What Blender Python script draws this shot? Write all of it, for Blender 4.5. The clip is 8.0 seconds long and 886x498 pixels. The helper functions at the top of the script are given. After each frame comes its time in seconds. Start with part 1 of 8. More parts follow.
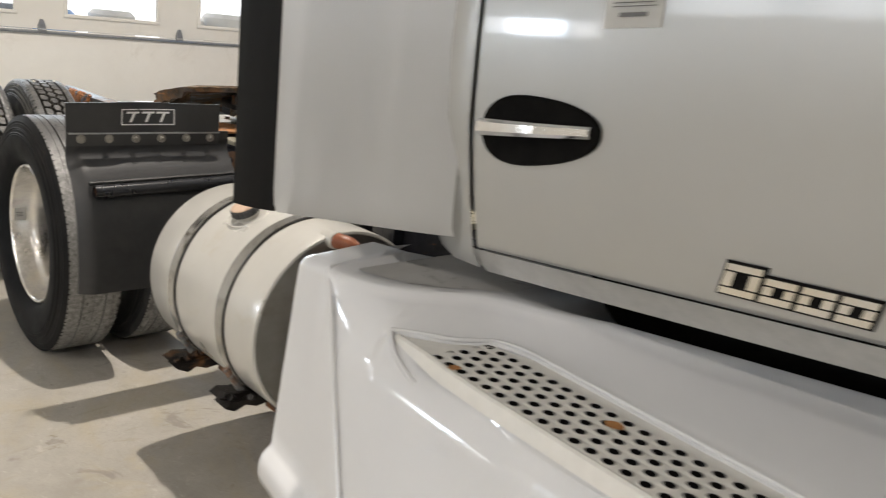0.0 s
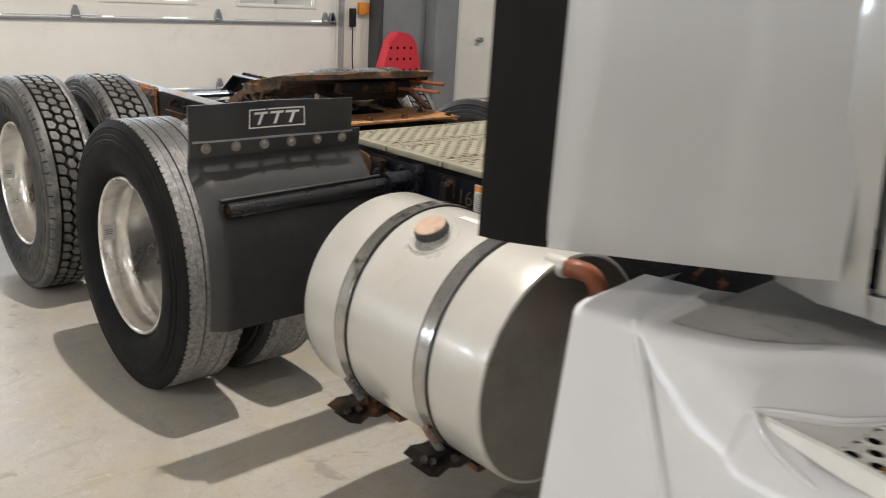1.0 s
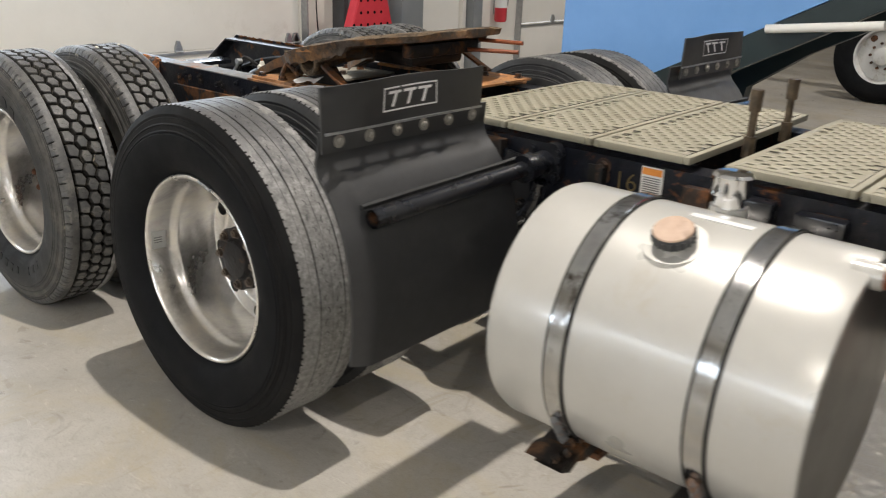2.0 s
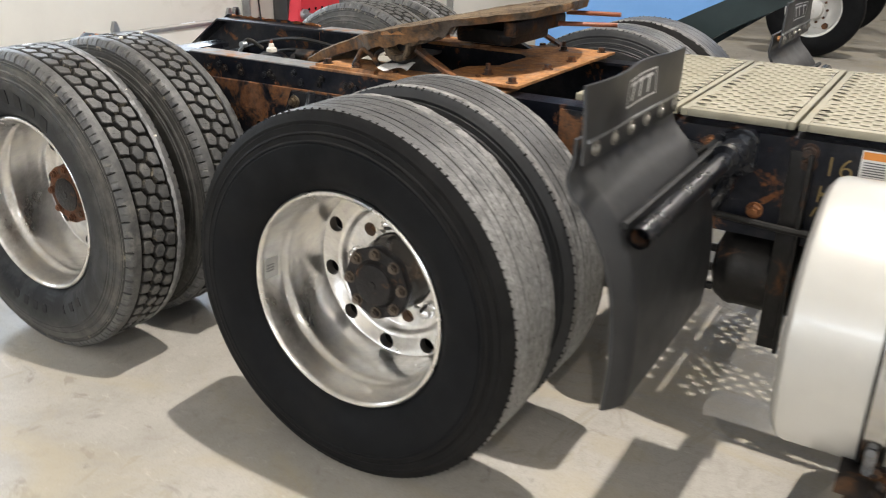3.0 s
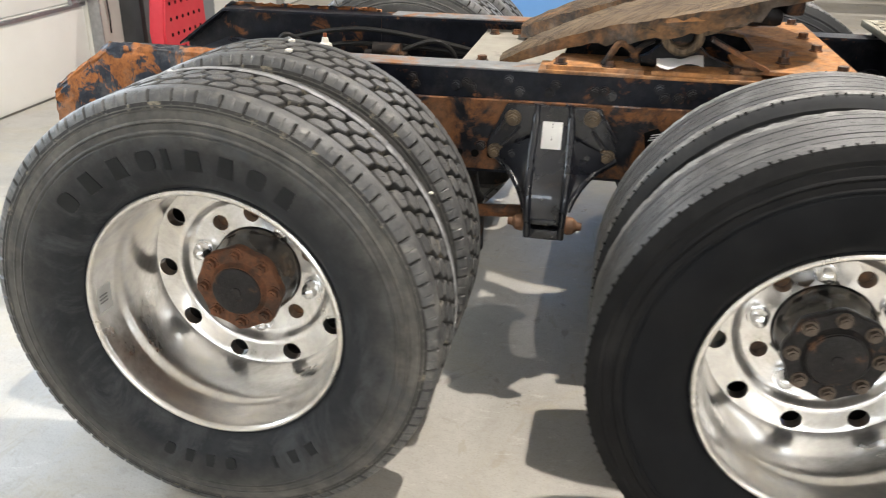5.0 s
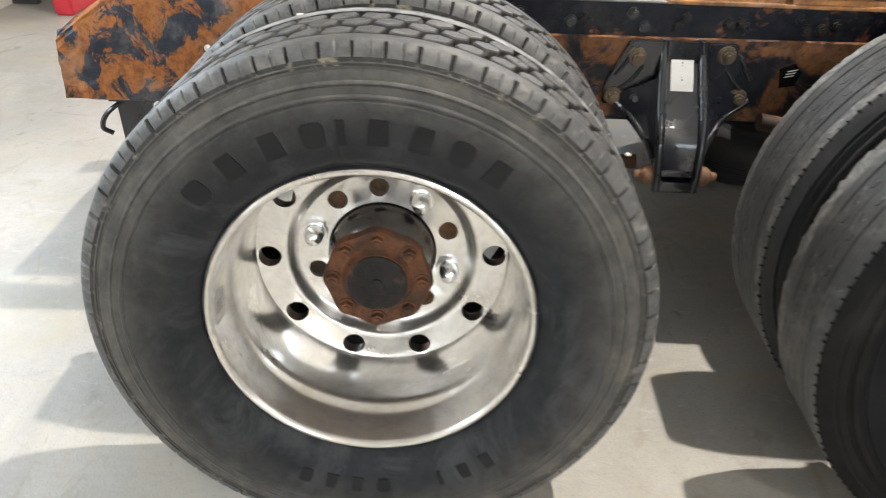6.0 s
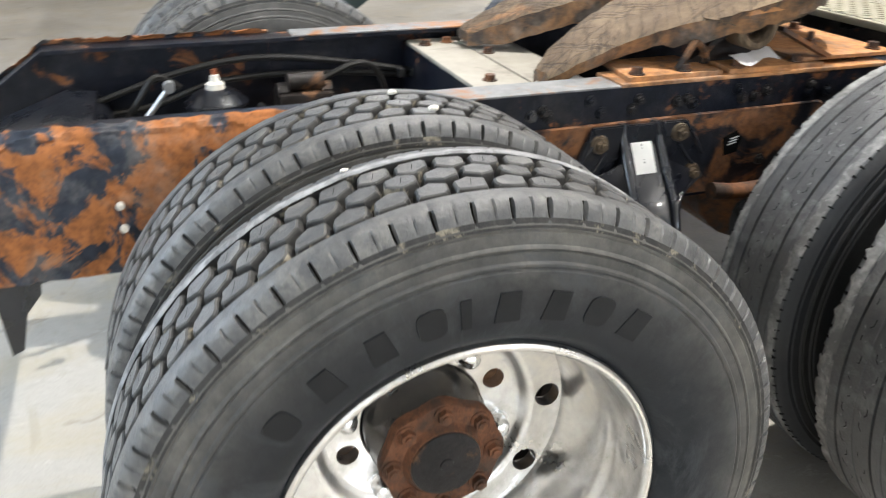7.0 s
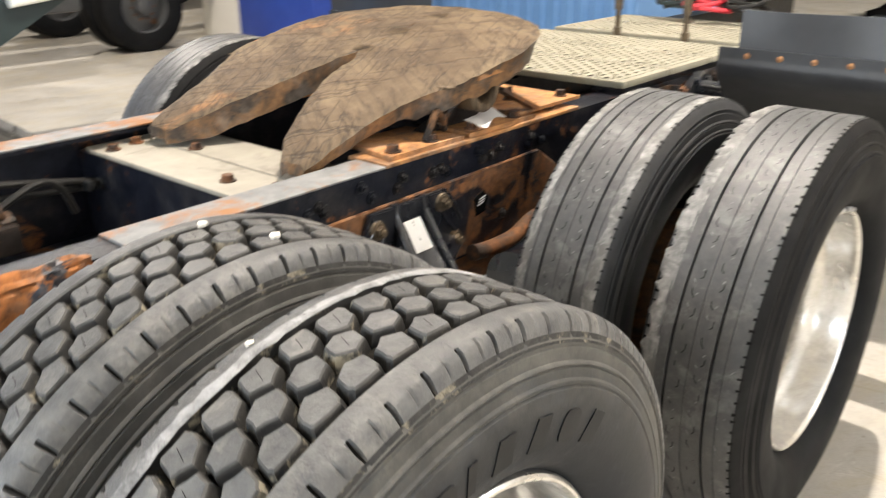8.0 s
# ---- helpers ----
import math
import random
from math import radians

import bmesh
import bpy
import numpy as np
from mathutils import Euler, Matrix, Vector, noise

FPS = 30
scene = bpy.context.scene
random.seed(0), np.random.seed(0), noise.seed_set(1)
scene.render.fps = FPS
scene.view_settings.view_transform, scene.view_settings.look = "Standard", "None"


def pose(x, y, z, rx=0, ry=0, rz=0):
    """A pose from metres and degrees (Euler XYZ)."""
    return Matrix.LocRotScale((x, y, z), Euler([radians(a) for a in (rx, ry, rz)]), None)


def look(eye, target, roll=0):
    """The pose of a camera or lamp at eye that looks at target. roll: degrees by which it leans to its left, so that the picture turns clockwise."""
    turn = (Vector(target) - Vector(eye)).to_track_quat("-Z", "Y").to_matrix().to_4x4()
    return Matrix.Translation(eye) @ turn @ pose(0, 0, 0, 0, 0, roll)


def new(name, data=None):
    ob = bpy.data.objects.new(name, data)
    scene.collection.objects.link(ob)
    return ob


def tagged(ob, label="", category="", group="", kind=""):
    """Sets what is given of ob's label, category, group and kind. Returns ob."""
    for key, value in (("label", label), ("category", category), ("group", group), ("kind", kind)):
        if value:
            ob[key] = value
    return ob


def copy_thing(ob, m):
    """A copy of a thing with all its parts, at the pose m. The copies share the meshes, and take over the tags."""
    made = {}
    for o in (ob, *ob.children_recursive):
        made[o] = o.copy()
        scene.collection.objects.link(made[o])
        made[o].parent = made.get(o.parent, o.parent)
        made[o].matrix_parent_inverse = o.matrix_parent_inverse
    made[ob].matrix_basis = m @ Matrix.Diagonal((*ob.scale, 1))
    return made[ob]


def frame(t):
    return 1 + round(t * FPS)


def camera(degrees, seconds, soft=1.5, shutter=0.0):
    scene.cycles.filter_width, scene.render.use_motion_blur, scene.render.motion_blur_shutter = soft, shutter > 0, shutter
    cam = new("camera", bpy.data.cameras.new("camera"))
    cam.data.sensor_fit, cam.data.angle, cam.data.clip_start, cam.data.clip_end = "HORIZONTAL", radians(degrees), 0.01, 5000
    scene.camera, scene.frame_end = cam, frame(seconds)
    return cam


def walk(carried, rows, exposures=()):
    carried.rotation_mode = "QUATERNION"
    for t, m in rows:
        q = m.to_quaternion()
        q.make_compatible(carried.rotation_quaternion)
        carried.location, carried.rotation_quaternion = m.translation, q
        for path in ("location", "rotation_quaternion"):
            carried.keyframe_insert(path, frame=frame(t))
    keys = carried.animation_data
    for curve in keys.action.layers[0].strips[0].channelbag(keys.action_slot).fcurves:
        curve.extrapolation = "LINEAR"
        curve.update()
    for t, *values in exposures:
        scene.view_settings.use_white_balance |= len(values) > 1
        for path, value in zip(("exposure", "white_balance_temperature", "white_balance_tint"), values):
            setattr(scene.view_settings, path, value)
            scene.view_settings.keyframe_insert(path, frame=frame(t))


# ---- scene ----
cam = camera(56.23, 8.0, soft=1.1, shutter=0.4)
ROWS = [
    (0, (-1.112, -3.709, 1.558), (0.209, -2.3, 1.038), 6.1),
    (0.5, (-1.195, -3.381, 1.547), (0.092, -1.953, 0.993), 4.7),
    (1, (-1.22, -2.938, 1.523), (0.086, -1.545, 0.928), 3.4),
    (1.2, (-1.249, -2.769, 1.505), (0.075, -1.403, 0.887), 2.9),
    (2.3, (-1.437, -1.821, 1.472), (0.034, -0.674, 0.75), 1.8),
    (2.5, (-1.485, -1.635, 1.464), (0.013, -0.534, 0.724), 1.5),
    (3, (-1.583, -1.224, 1.464), (-0.005, -0.263, 0.7), 1.1),
    (3.5, (-1.576, -0.738, 1.442), (0.066, 0.098, 0.665), 0.5),
    (4, (-1.64, -0.319, 1.432), (0.067, 0.361, 0.642), 0.4),
    (4.5, (-1.632, 0.075, 1.424), (0.124, 0.599, 0.621), 0.5),
    (4.7, (-1.586, 0.265, 1.423), (0.182, 0.721, 0.608), 0.6),
    (5.8, (-1.38, 1.058, 1.379), (0.38, 1.129, 0.433), 2.0),
    (6, (-1.296, 1.191, 1.365), (0.444, 1.196, 0.379), 2.2),
    (6.5, (-1.086, 1.451, 1.363), (0.67, 1.194, 0.441), 2.5),
    (7, (-0.931, 1.681, 1.402), (0.77, 1.08, 0.539), 0.6),
    (7.5, (-0.713, 1.796, 1.408), (0.781, 0.753, 0.583), -0.5),
    (8, (-0.546, 1.91, 1.428), (0.669, 0.506, 0.685), -0.4),
]
walk(cam, [(t, look(eye, target, roll)) for t, eye, target, roll in ROWS], exposures=[(0, -0.99, 6850, 13), (1.2, -1.0, 6700, 13), (2.5, -0.90, 6620, 12), (3.5, -0.33, 6560, 12), (4.5, -0.36, 6640, 12), (6.0, -0.31, 6570, 11), (6.5, -0.23, 6740, 11), (7.05, -0.07, 6250, 11), (7.5, 0.07, 6800, 12), (8, 0.03, 6950, 13)])

# ---- light ----
world = bpy.data.worlds.new("world")
scene.world = world
world.use_nodes = True
sky = world.node_tree.nodes.new("ShaderNodeTexSky")
sky.sky_type, sky.sun_disc = "NISHITA", False
sky.sun_elevation, sky.sun_rotation = radians(35), radians(60)
world.node_tree.links.new(sky.outputs[0], world.node_tree.nodes["Background"].inputs[0])
world.node_tree.nodes["Background"].inputs[1].default_value = 0.12


CEIL = 5.6


def lamp(name, place, aim, size, power, colour, shape="DISK", size_y=None):
    data = bpy.data.lights.new(name, "AREA")
    data.shape, data.size, data.energy, data.color = shape, size, power, colour
    if size_y:
        data.size_y = size_y
    ob = new(name, data)
    ob.matrix_world = look(place, aim)
    return ob


WARM = (1.0, 0.955, 0.885)
# first lamp placed from cast shadows; the others are unseen, added as fill
HIGH_BAYS = [(0.52, -0.55, 460), (7.0, -0.9, 310), (-6.0, -3.0, 365), (-3.4, -8.2, 215), (4.0, -8.5, 200), (13.5, -4.5, 320)]
for lx, ly, watts in HIGH_BAYS:
    lamp("high_bay_light", (lx, ly, CEIL - 0.36), (lx, ly + 0.001, 0), 0.10, watts, WARM)
# daylight through the windows of the sectional doors
lamp("window_daylight", (1.2, 3.93, 1.75), (1.0, 0, 0.6), 4.6, 130, (0.70, 0.85, 1.0), "RECTANGLE", 0.6)
# fill from unseen west windows, added for the bluish near side
lamp("window_daylight", (-7.3, -2.6, 2.35), (0.0, -2.6, 1.0), 9.6, 180, (0.72, 0.85, 1.0), "RECTANGLE", 0.7)
# end window mirrored in the cab door, raised to light the front tread
lamp("window_daylight", (-6.9, 3.88, 1.615), (0.0, 0.3, 0.6), 1.1, 85, (0.66, 0.82, 1.0), "RECTANGLE", 0.33)

# ---- materials ----


def nodes(name):
    m = bpy.data.materials.new(name)
    m.use_nodes = True
    t = m.node_tree
    return m, t, t.nodes["Principled BSDF"]


def noise_node(t, scale, detail=5.0, rough=0.6, stretch=None, distort=0.0):
    c = t.nodes.new("ShaderNodeTexCoord")
    n = t.nodes.new("ShaderNodeTexNoise")
    n.inputs["Scale"].default_value, n.inputs["Detail"].default_value, n.inputs["Roughness"].default_value = scale, detail, rough
    n.inputs["Distortion"].default_value = distort
    src = c.outputs["Object"]
    if stretch:
        mp = t.nodes.new("ShaderNodeMapping")
        mp.inputs["Scale"].default_value = stretch
        t.links.new(src, mp.inputs[0])
        src = mp.outputs[0]
    t.links.new(src, n.inputs["Vector"])
    return n


def ramp(t, src, stops):
    r = t.nodes.new("ShaderNodeValToRGB")
    e = r.color_ramp.elements
    while len(e) < len(stops):
        e.new(0.5)
    for k, (p, c) in zip(e, stops):
        k.position, k.color = p, (*c, 1) if len(c) == 3 else c
    t.links.new(src, r.inputs[0])
    return r


def grey(v):
    return (v, v, v)


def mixed(t, fac, a, b):
    m = t.nodes.new("ShaderNodeMix")
    m.data_type = "RGBA"
    t.links.new(fac, m.inputs[0])
    for s, i in ((a, 6), (b, 7)):
        if isinstance(s, tuple):
            m.inputs[i].default_value = (*s, 1)
        else:
            t.links.new(s, m.inputs[i])
    return m.outputs[2]


def mat(name, a, b, scale=8.0, rough=(0.4, 0.6), metal=0.0, bump=0.1, bump_scale=None, stain=None, stain_scale=1.5, stain_at=(0.55, 0.7), stretch=None, coat=0.0, dist=0.004, spec=0.5):
    """Two colours mixed by fine noise, a stain by coarse noise, roughness and bump from the noise."""
    m, t, p = nodes(name)
    n = noise_node(t, scale, 6, 0.65, stretch)
    col = ramp(t, n.outputs["Fac"], [(0.3, a), (0.7, b)]).outputs[0]
    if stain:
        s = noise_node(t, stain_scale, 7, 0.7, None, 0.4)
        f = ramp(t, s.outputs["Fac"], [(stain_at[0], grey(0)), (stain_at[1], grey(1))])
        col = mixed(t, f.outputs[0], col, stain)
    t.links.new(col, p.inputs["Base Color"])
    r = noise_node(t, scale * 0.6, 4, 0.6)
    rr = ramp(t, r.outputs["Fac"], [(0.3, grey(rough[0])), (0.7, grey(rough[1]))])
    t.links.new(rr.outputs[0], p.inputs["Roughness"])
    p.inputs["Metallic"].default_value = metal
    p.inputs["Coat Weight"].default_value = coat
    p.inputs["Coat Roughness"].default_value = 0.06
    p.inputs["Specular IOR Level"].default_value = spec
    if bump:
        bn = noise_node(t, bump_scale or scale * 4, 6, 0.7, stretch)
        bp = t.nodes.new("ShaderNodeBump")
        bp.inputs["Strength"].default_value, bp.inputs["Distance"].default_value = bump, dist
        t.links.new(bn.outputs["Fac"], bp.inputs["Height"])
        t.links.new(bp.outputs[0], p.inputs["Normal"])
    return m


def rusted(name, paint, at=(0.48, 0.56), scale=5.0, orange=(0.36, 0.13, 0.035), brown=(0.13, 0.055, 0.025), dust=0.0):
    """Chipped paint over rust: glossy paint, rough orange and brown rust, with pitted relief."""
    m, t, p = nodes(name)
    n = noise_node(t, scale, 9, 0.68, None, 0.5)
    f = ramp(t, n.outputs["Fac"], [(at[0], grey(0)), (at[1], grey(1))])
    c = noise_node(t, scale * 5, 8, 0.7)
    rust = ramp(t, c.outputs["Fac"], [(0.3, brown), (0.52, orange), (0.75, tuple(v * 1.4 for v in orange))]).outputs[0]
    pn = noise_node(t, scale * 3, 6, 0.7)
    coatc = ramp(t, pn.outputs["Fac"], [(0.4, paint), (0.72, tuple(v * 1.8 + 0.004 for v in paint))]).outputs[0]
    col = mixed(t, f.outputs[0], coatc, rust)
    if dust:
        d = noise_node(t, 9, 8, 0.7)
        df = ramp(t, d.outputs["Fac"], [(0.5, grey(0)), (0.75, grey(dust))])
        col = mixed(t, df.outputs[0], col, (0.42, 0.38, 0.33))
    t.links.new(col, p.inputs["Base Color"])
    t.links.new(ramp(t, f.outputs[0], [(0.0, grey(0.34)), (1.0, grey(0.85))]).outputs[0], p.inputs["Roughness"])
    p.inputs["Specular IOR Level"].default_value = 0.2
    bp = t.nodes.new("ShaderNodeBump")
    bp.inputs["Strength"].default_value, bp.inputs["Distance"].default_value = 0.5, 0.004
    t.links.new(c.outputs["Fac"], bp.inputs["Height"])
    t.links.new(bp.outputs[0], p.inputs["Normal"])
    return m


def floor_material():
    """Burnished concrete: cloudy tone, fine speckle, dark drips and pale scuffs."""
    m, t, p = nodes("polished_concrete")
    n = noise_node(t, 1.1, 8, 0.68, None, 0.6)
    col = ramp(t, n.outputs["Fac"], [(0.3, (0.30, 0.281, 0.246)), (0.5, (0.395, 0.374, 0.333)), (0.7, (0.475, 0.453, 0.41))]).outputs[0]
    a = noise_node(t, 7, 9, 0.75, None, 1.2)
    col = mixed(t, ramp(t, a.outputs["Fac"], [(0.55, grey(0)), (0.68, grey(0.55))]).outputs[0], col, (0.27, 0.24, 0.20))
    b = noise_node(t, 22, 8, 0.8, (1, 0.45, 1), 0.8)
    col = mixed(t, ramp(t, b.outputs["Fac"], [(0.58, grey(0)), (0.65, grey(0.55))]).outputs[0], col, (0.56, 0.54, 0.495))
    d = noise_node(t, 3.2, 6, 0.6, None, 2.0)
    col = mixed(t, ramp(t, d.outputs["Fac"], [(0.62, grey(0)), (0.67, grey(0.6))]).outputs[0], col, (0.19, 0.168, 0.14))
    f = noise_node(t, 170, 4, 0.7)
    col = mixed(t, ramp(t, f.outputs["Fac"], [(0.36, grey(0.5)), (0.47, grey(0))]).outputs[0], col, (0.25, 0.23, 0.20))
    g = noise_node(t, 48, 6, 0.75, (1, 0.6, 1), 0.5)
    col = mixed(t, ramp(t, g.outputs["Fac"], [(0.5, grey(0)), (0.66, grey(0.35))]).outputs[0], col, (0.29, 0.265, 0.225))
    y = noise_node(t, 2.6, 7, 0.66, (1, 0.5, 1), 1.6)
    col = mixed(t, ramp(t, y.outputs["Fac"], [(0.48, grey(0)), (0.66, grey(0.6))]).outputs[0], col, (0.40, 0.345, 0.235))
    k = noise_node(t, 5.0, 6, 0.6, (0.35, 1.3, 1), 2.5)
    col = mixed(t, ramp(t, k.outputs["Fac"], [(0.60, grey(0)), (0.66, grey(0.4))]).outputs[0], col, (0.30, 0.26, 0.18))
    t.links.new(col, p.inputs["Base Color"])
    r = noise_node(t, 2.3, 7, 0.7)
    t.links.new(ramp(t, r.outputs["Fac"], [(0.3, grey(0.24)), (0.7, grey(0.5))]).outputs[0], p.inputs["Roughness"])
    bp = t.nodes.new("ShaderNodeBump")
    bp.inputs["Strength"].default_value, bp.inputs["Distance"].default_value = 0.08, 0.002
    t.links.new(f.outputs["Fac"], bp.inputs["Height"])
    t.links.new(bp.outputs[0], p.inputs["Normal"])
    return m


M = {}
M["floor"] = floor_material()
# tank end darker than the tank: shade behind the fairing put into its colour
M["tank_end"] = mat("shaded_tank_end", (0.22, 0.21, 0.19), (0.31, 0.30, 0.275), 4, (0.34, 0.48), 0.75, 0.06, 40, (0.20, 0.18, 0.15), 5, (0.5, 0.75))
M["wall"] = mat("painted_wall", (0.72, 0.69, 0.63), (0.77, 0.745, 0.69), 3, (0.5, 0.65), 0, 0.04, 90)
M["door_white"] = mat("door_paint", (0.76, 0.74, 0.69), (0.82, 0.80, 0.75), 2, (0.35, 0.5), 0, 0.04, 120, (0.66, 0.63, 0.57), 2.4, (0.6, 0.8))
M["ceiling"] = mat("ceiling_liner", (0.78, 0.77, 0.75), (0.82, 0.81, 0.79), 2, (0.6, 0.7), 0, 0.03)
M["galv"] = mat("galvanised_steel", (0.36, 0.37, 0.38), (0.5, 0.51, 0.52), 30, (0.35, 0.5), 0.9, 0.08)
M["grey_paint"] = mat("grey_paint", (0.20, 0.215, 0.225), (0.25, 0.265, 0.275), 3, (0.4, 0.55), 0, 0.04)
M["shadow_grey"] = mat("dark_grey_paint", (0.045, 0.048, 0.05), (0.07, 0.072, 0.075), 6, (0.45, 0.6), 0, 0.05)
M["silver_paint"] = mat("silver_body_paint", (0.385, 0.39, 0.38), (0.405, 0.41, 0.40), 2.0, (0.30, 0.33), 0.35, 0.0, coat=1.0)
# the door's silver, made paler for the light on the extender
M["extender_lit"] = mat("lit_silver_paint", (0.69, 0.695, 0.695), (0.715, 0.72, 0.72), 2.0, (0.26, 0.30), 0.15, 0.0, coat=0.5)
M["sill_paint"] = mat("textured_silver_sill", (0.40, 0.40, 0.39), (0.50, 0.50, 0.485), 26, (0.30, 0.42), 0.2, 0.12, 60, coat=0.3)
M["fairing_paint"] = mat("light_silver_paint", (0.62, 0.63, 0.645), (0.66, 0.67, 0.685), 2.0, (0.46, 0.52), 0.0, 0.0, coat=1.0)
M["black_rubber"] = mat("black_rubber_trim", (0.012, 0.0115, 0.011), (0.02, 0.019, 0.018), 14, (0.42, 0.55), 0, 0.08, 60, stretch=(1, 1, 0.15), spec=0.22)
M["flap_rubber"] = mat("black_flap_rubber", (0.016, 0.0165, 0.018), (0.024, 0.0245, 0.026), 18, (0.34, 0.44), 0, 0.06, 120, (0.034, 0.034, 0.034), 5, (0.56, 0.78), spec=0.8)
M["fender_grey"] = mat("dark_grey_moulded_plastic", (0.022, 0.0228, 0.0245), (0.030, 0.031, 0.033), 25, (0.38, 0.48), 0, 0.08, 250, (0.045, 0.045, 0.045), 4, (0.55, 0.8), spec=0.5)
M["black_plastic"] = mat("black_plastic", (0.010, 0.0105, 0.011), (0.018, 0.0185, 0.019), 30, (0.42, 0.55), 0, 0.12, 200, (0.03, 0.03, 0.03), 2.5, (0.5, 0.8), spec=0.35)
M["black_gloss"] = mat("black_gloss_paint", (0.005, 0.006, 0.009), (0.011, 0.012, 0.016), 20, (0.22, 0.36), 0, 0.22, 45, (0.040, 0.033, 0.028), 9, (0.60, 0.72), spec=0.35, coat=0.7)
M["tyre_dark"] = mat("black_tyre_rubber", (0.0055, 0.006, 0.007), (0.0105, 0.0112, 0.0125), 12, (0.55, 0.7), 0, 0.12, 120, (0.015, 0.0145, 0.014), 3.5, (0.52, 0.8), spec=0.10)
M["tyre_mid"] = mat("worn_sidewall_rubber", (0.007, 0.007, 0.0075), (0.014, 0.0137, 0.0135), 10, (0.55, 0.7), 0, 0.15, 120, (0.022, 0.0215, 0.021), 6, (0.52, 0.75), spec=0.1)
M["tyre_slate"] = mat("slate_tyre_rubber", (0.020, 0.0208, 0.0222), (0.034, 0.0352, 0.037), 7, (0.42, 0.58), 0, 0.12, 120, (0.05, 0.05, 0.048), 3.4, (0.53, 0.74), spec=0.25)
M["tyre_grey"] = mat("dusty_tyre_rubber", (0.048, 0.047, 0.044), (0.095, 0.092, 0.085), 12, (0.55, 0.7), 0, 0.2, 120, (0.16, 0.152, 0.138), 6, (0.5, 0.72), spec=0.25)
M["tread_new"] = mat("new_tread_rubber", (0.041, 0.042, 0.044), (0.108, 0.107, 0.103), 34, (0.36, 0.52), 0, 0.5, 130, (0.17, 0.162, 0.146), 16, (0.53, 0.70), spec=0.6)
# block sides: tan dust over a base darkened for the shade in the gaps
M["tread_side"] = mat("shaded_dusty_block_side", (0.014, 0.0142, 0.015), (0.045, 0.043, 0.039), 28, (0.5, 0.75), 0, 0.3, 160, (0.22, 0.195, 0.145), 24, (0.57, 0.66), spec=0.3)
M["tread_edge"] = mat("dusty_block_edge", (0.036, 0.036, 0.036), (0.12, 0.117, 0.110), 30, (0.55, 0.75), 0, 0.2, spec=0.3)
# tread floor: gap shade put into the colour
M["tread_floor"] = mat("shaded_tread_floor", (0.006, 0.0055, 0.005), (0.026, 0.023, 0.018), 30, (0.8, 0.9), 0, 0.2, spec=0.1)
# near black: for black parts, and as painted shade in grooves, holes and gaps
M["groove"] = mat("black_and_gap_shade", (0.005, 0.005, 0.005), (0.010, 0.0095, 0.009), 20, (0.75, 0.85), 0, 0.1, spec=0.03)
M["scuff"] = mat("scuffed_rubber", (0.17, 0.170, 0.172), (0.34, 0.338, 0.338), 40, (0.6, 0.8), 0, 0.35, 200, (0.09, 0.09, 0.09), 12, (0.50, 0.62))
M["scuff_worn"] = mat("rubbed_rubber", (0.11, 0.108, 0.104), (0.30, 0.293, 0.282), 50, (0.6, 0.8), 0, 0.35, 200, (0.11, 0.107, 0.103), 20, (0.46, 0.58))
M["tyre_dusty"] = None
M["letters"] = mat("raised_rubber", (0.0085, 0.0092, 0.0105), (0.015, 0.016, 0.0175), 16, (0.44, 0.55), 0, 0.05, spec=0.22)
M["alu"] = None
M["hub_rust"] = rusted("rusty_hub", (0.032, 0.021, 0.015), (0.36, 0.54), 14, (0.145, 0.064, 0.034), (0.055, 0.029, 0.019))
M["hub_black"] = rusted("greasy_black_hub", (0.012, 0.011, 0.011), (0.56, 0.66), 16, (0.13, 0.07, 0.04), (0.06, 0.035, 0.025))
M["flange_bolt"] = mat("greasy_brown_bolt", (0.06, 0.045, 0.035), (0.14, 0.11, 0.085), 40, (0.35, 0.5), 0.4, 0.2, 90)
M["drum"] = rusted("brown_brake_drum", (0.05, 0.035, 0.025), (0.4, 0.6), 12, (0.2, 0.10, 0.045), (0.08, 0.045, 0.03))
M["hub_grey"] = mat("black_hub_barrel", (0.03, 0.029, 0.028), (0.09, 0.08, 0.07), 9, (0.16, 0.3), 0.6, 0.12, None, (0.16, 0.10, 0.06), 12, (0.55, 0.7))
M["stud"] = mat("bright_stud", (0.7, 0.7, 0.7), (0.8, 0.8, 0.8), 30, (0.12, 0.2), 1.0, 0.05)
M["frame"] = rusted("chipped_navy_frame", (0.004, 0.005, 0.009), (0.585, 0.64), 9.5, (0.17, 0.07, 0.028), (0.06, 0.03, 0.02), dust=0.07)
M["frame_rust"] = rusted("rusty_frame", (0.007, 0.0075, 0.010), (0.45, 0.54), 9.0, (0.155, 0.068, 0.028), (0.06, 0.031, 0.019), 0.10)
M["rust_plate"] = rusted("orange_rust_plate", (0.06, 0.040, 0.030), (0.30, 0.50), 8, (0.40, 0.19, 0.075), (0.18, 0.09, 0.042), 0.35)
M["tail_rust"] = rusted("flaking_tail_rust", (0.022, 0.027, 0.037), (0.46, 0.50), 9.5, (0.33, 0.125, 0.042), (0.12, 0.055, 0.028), 0.35)
M["brown_plate"] = mat("brown_rusty_plate", (0.10, 0.048, 0.024), (0.19, 0.09, 0.042), 12, (0.6, 0.75), 0, 0.3, 60, (0.05, 0.03, 0.02), 10, (0.5, 0.65))
M["rust_dark"] = rusted("dark_rust", (0.03, 0.022, 0.018), (0.42, 0.6), 10, (0.2, 0.085, 0.035), (0.07, 0.035, 0.022))
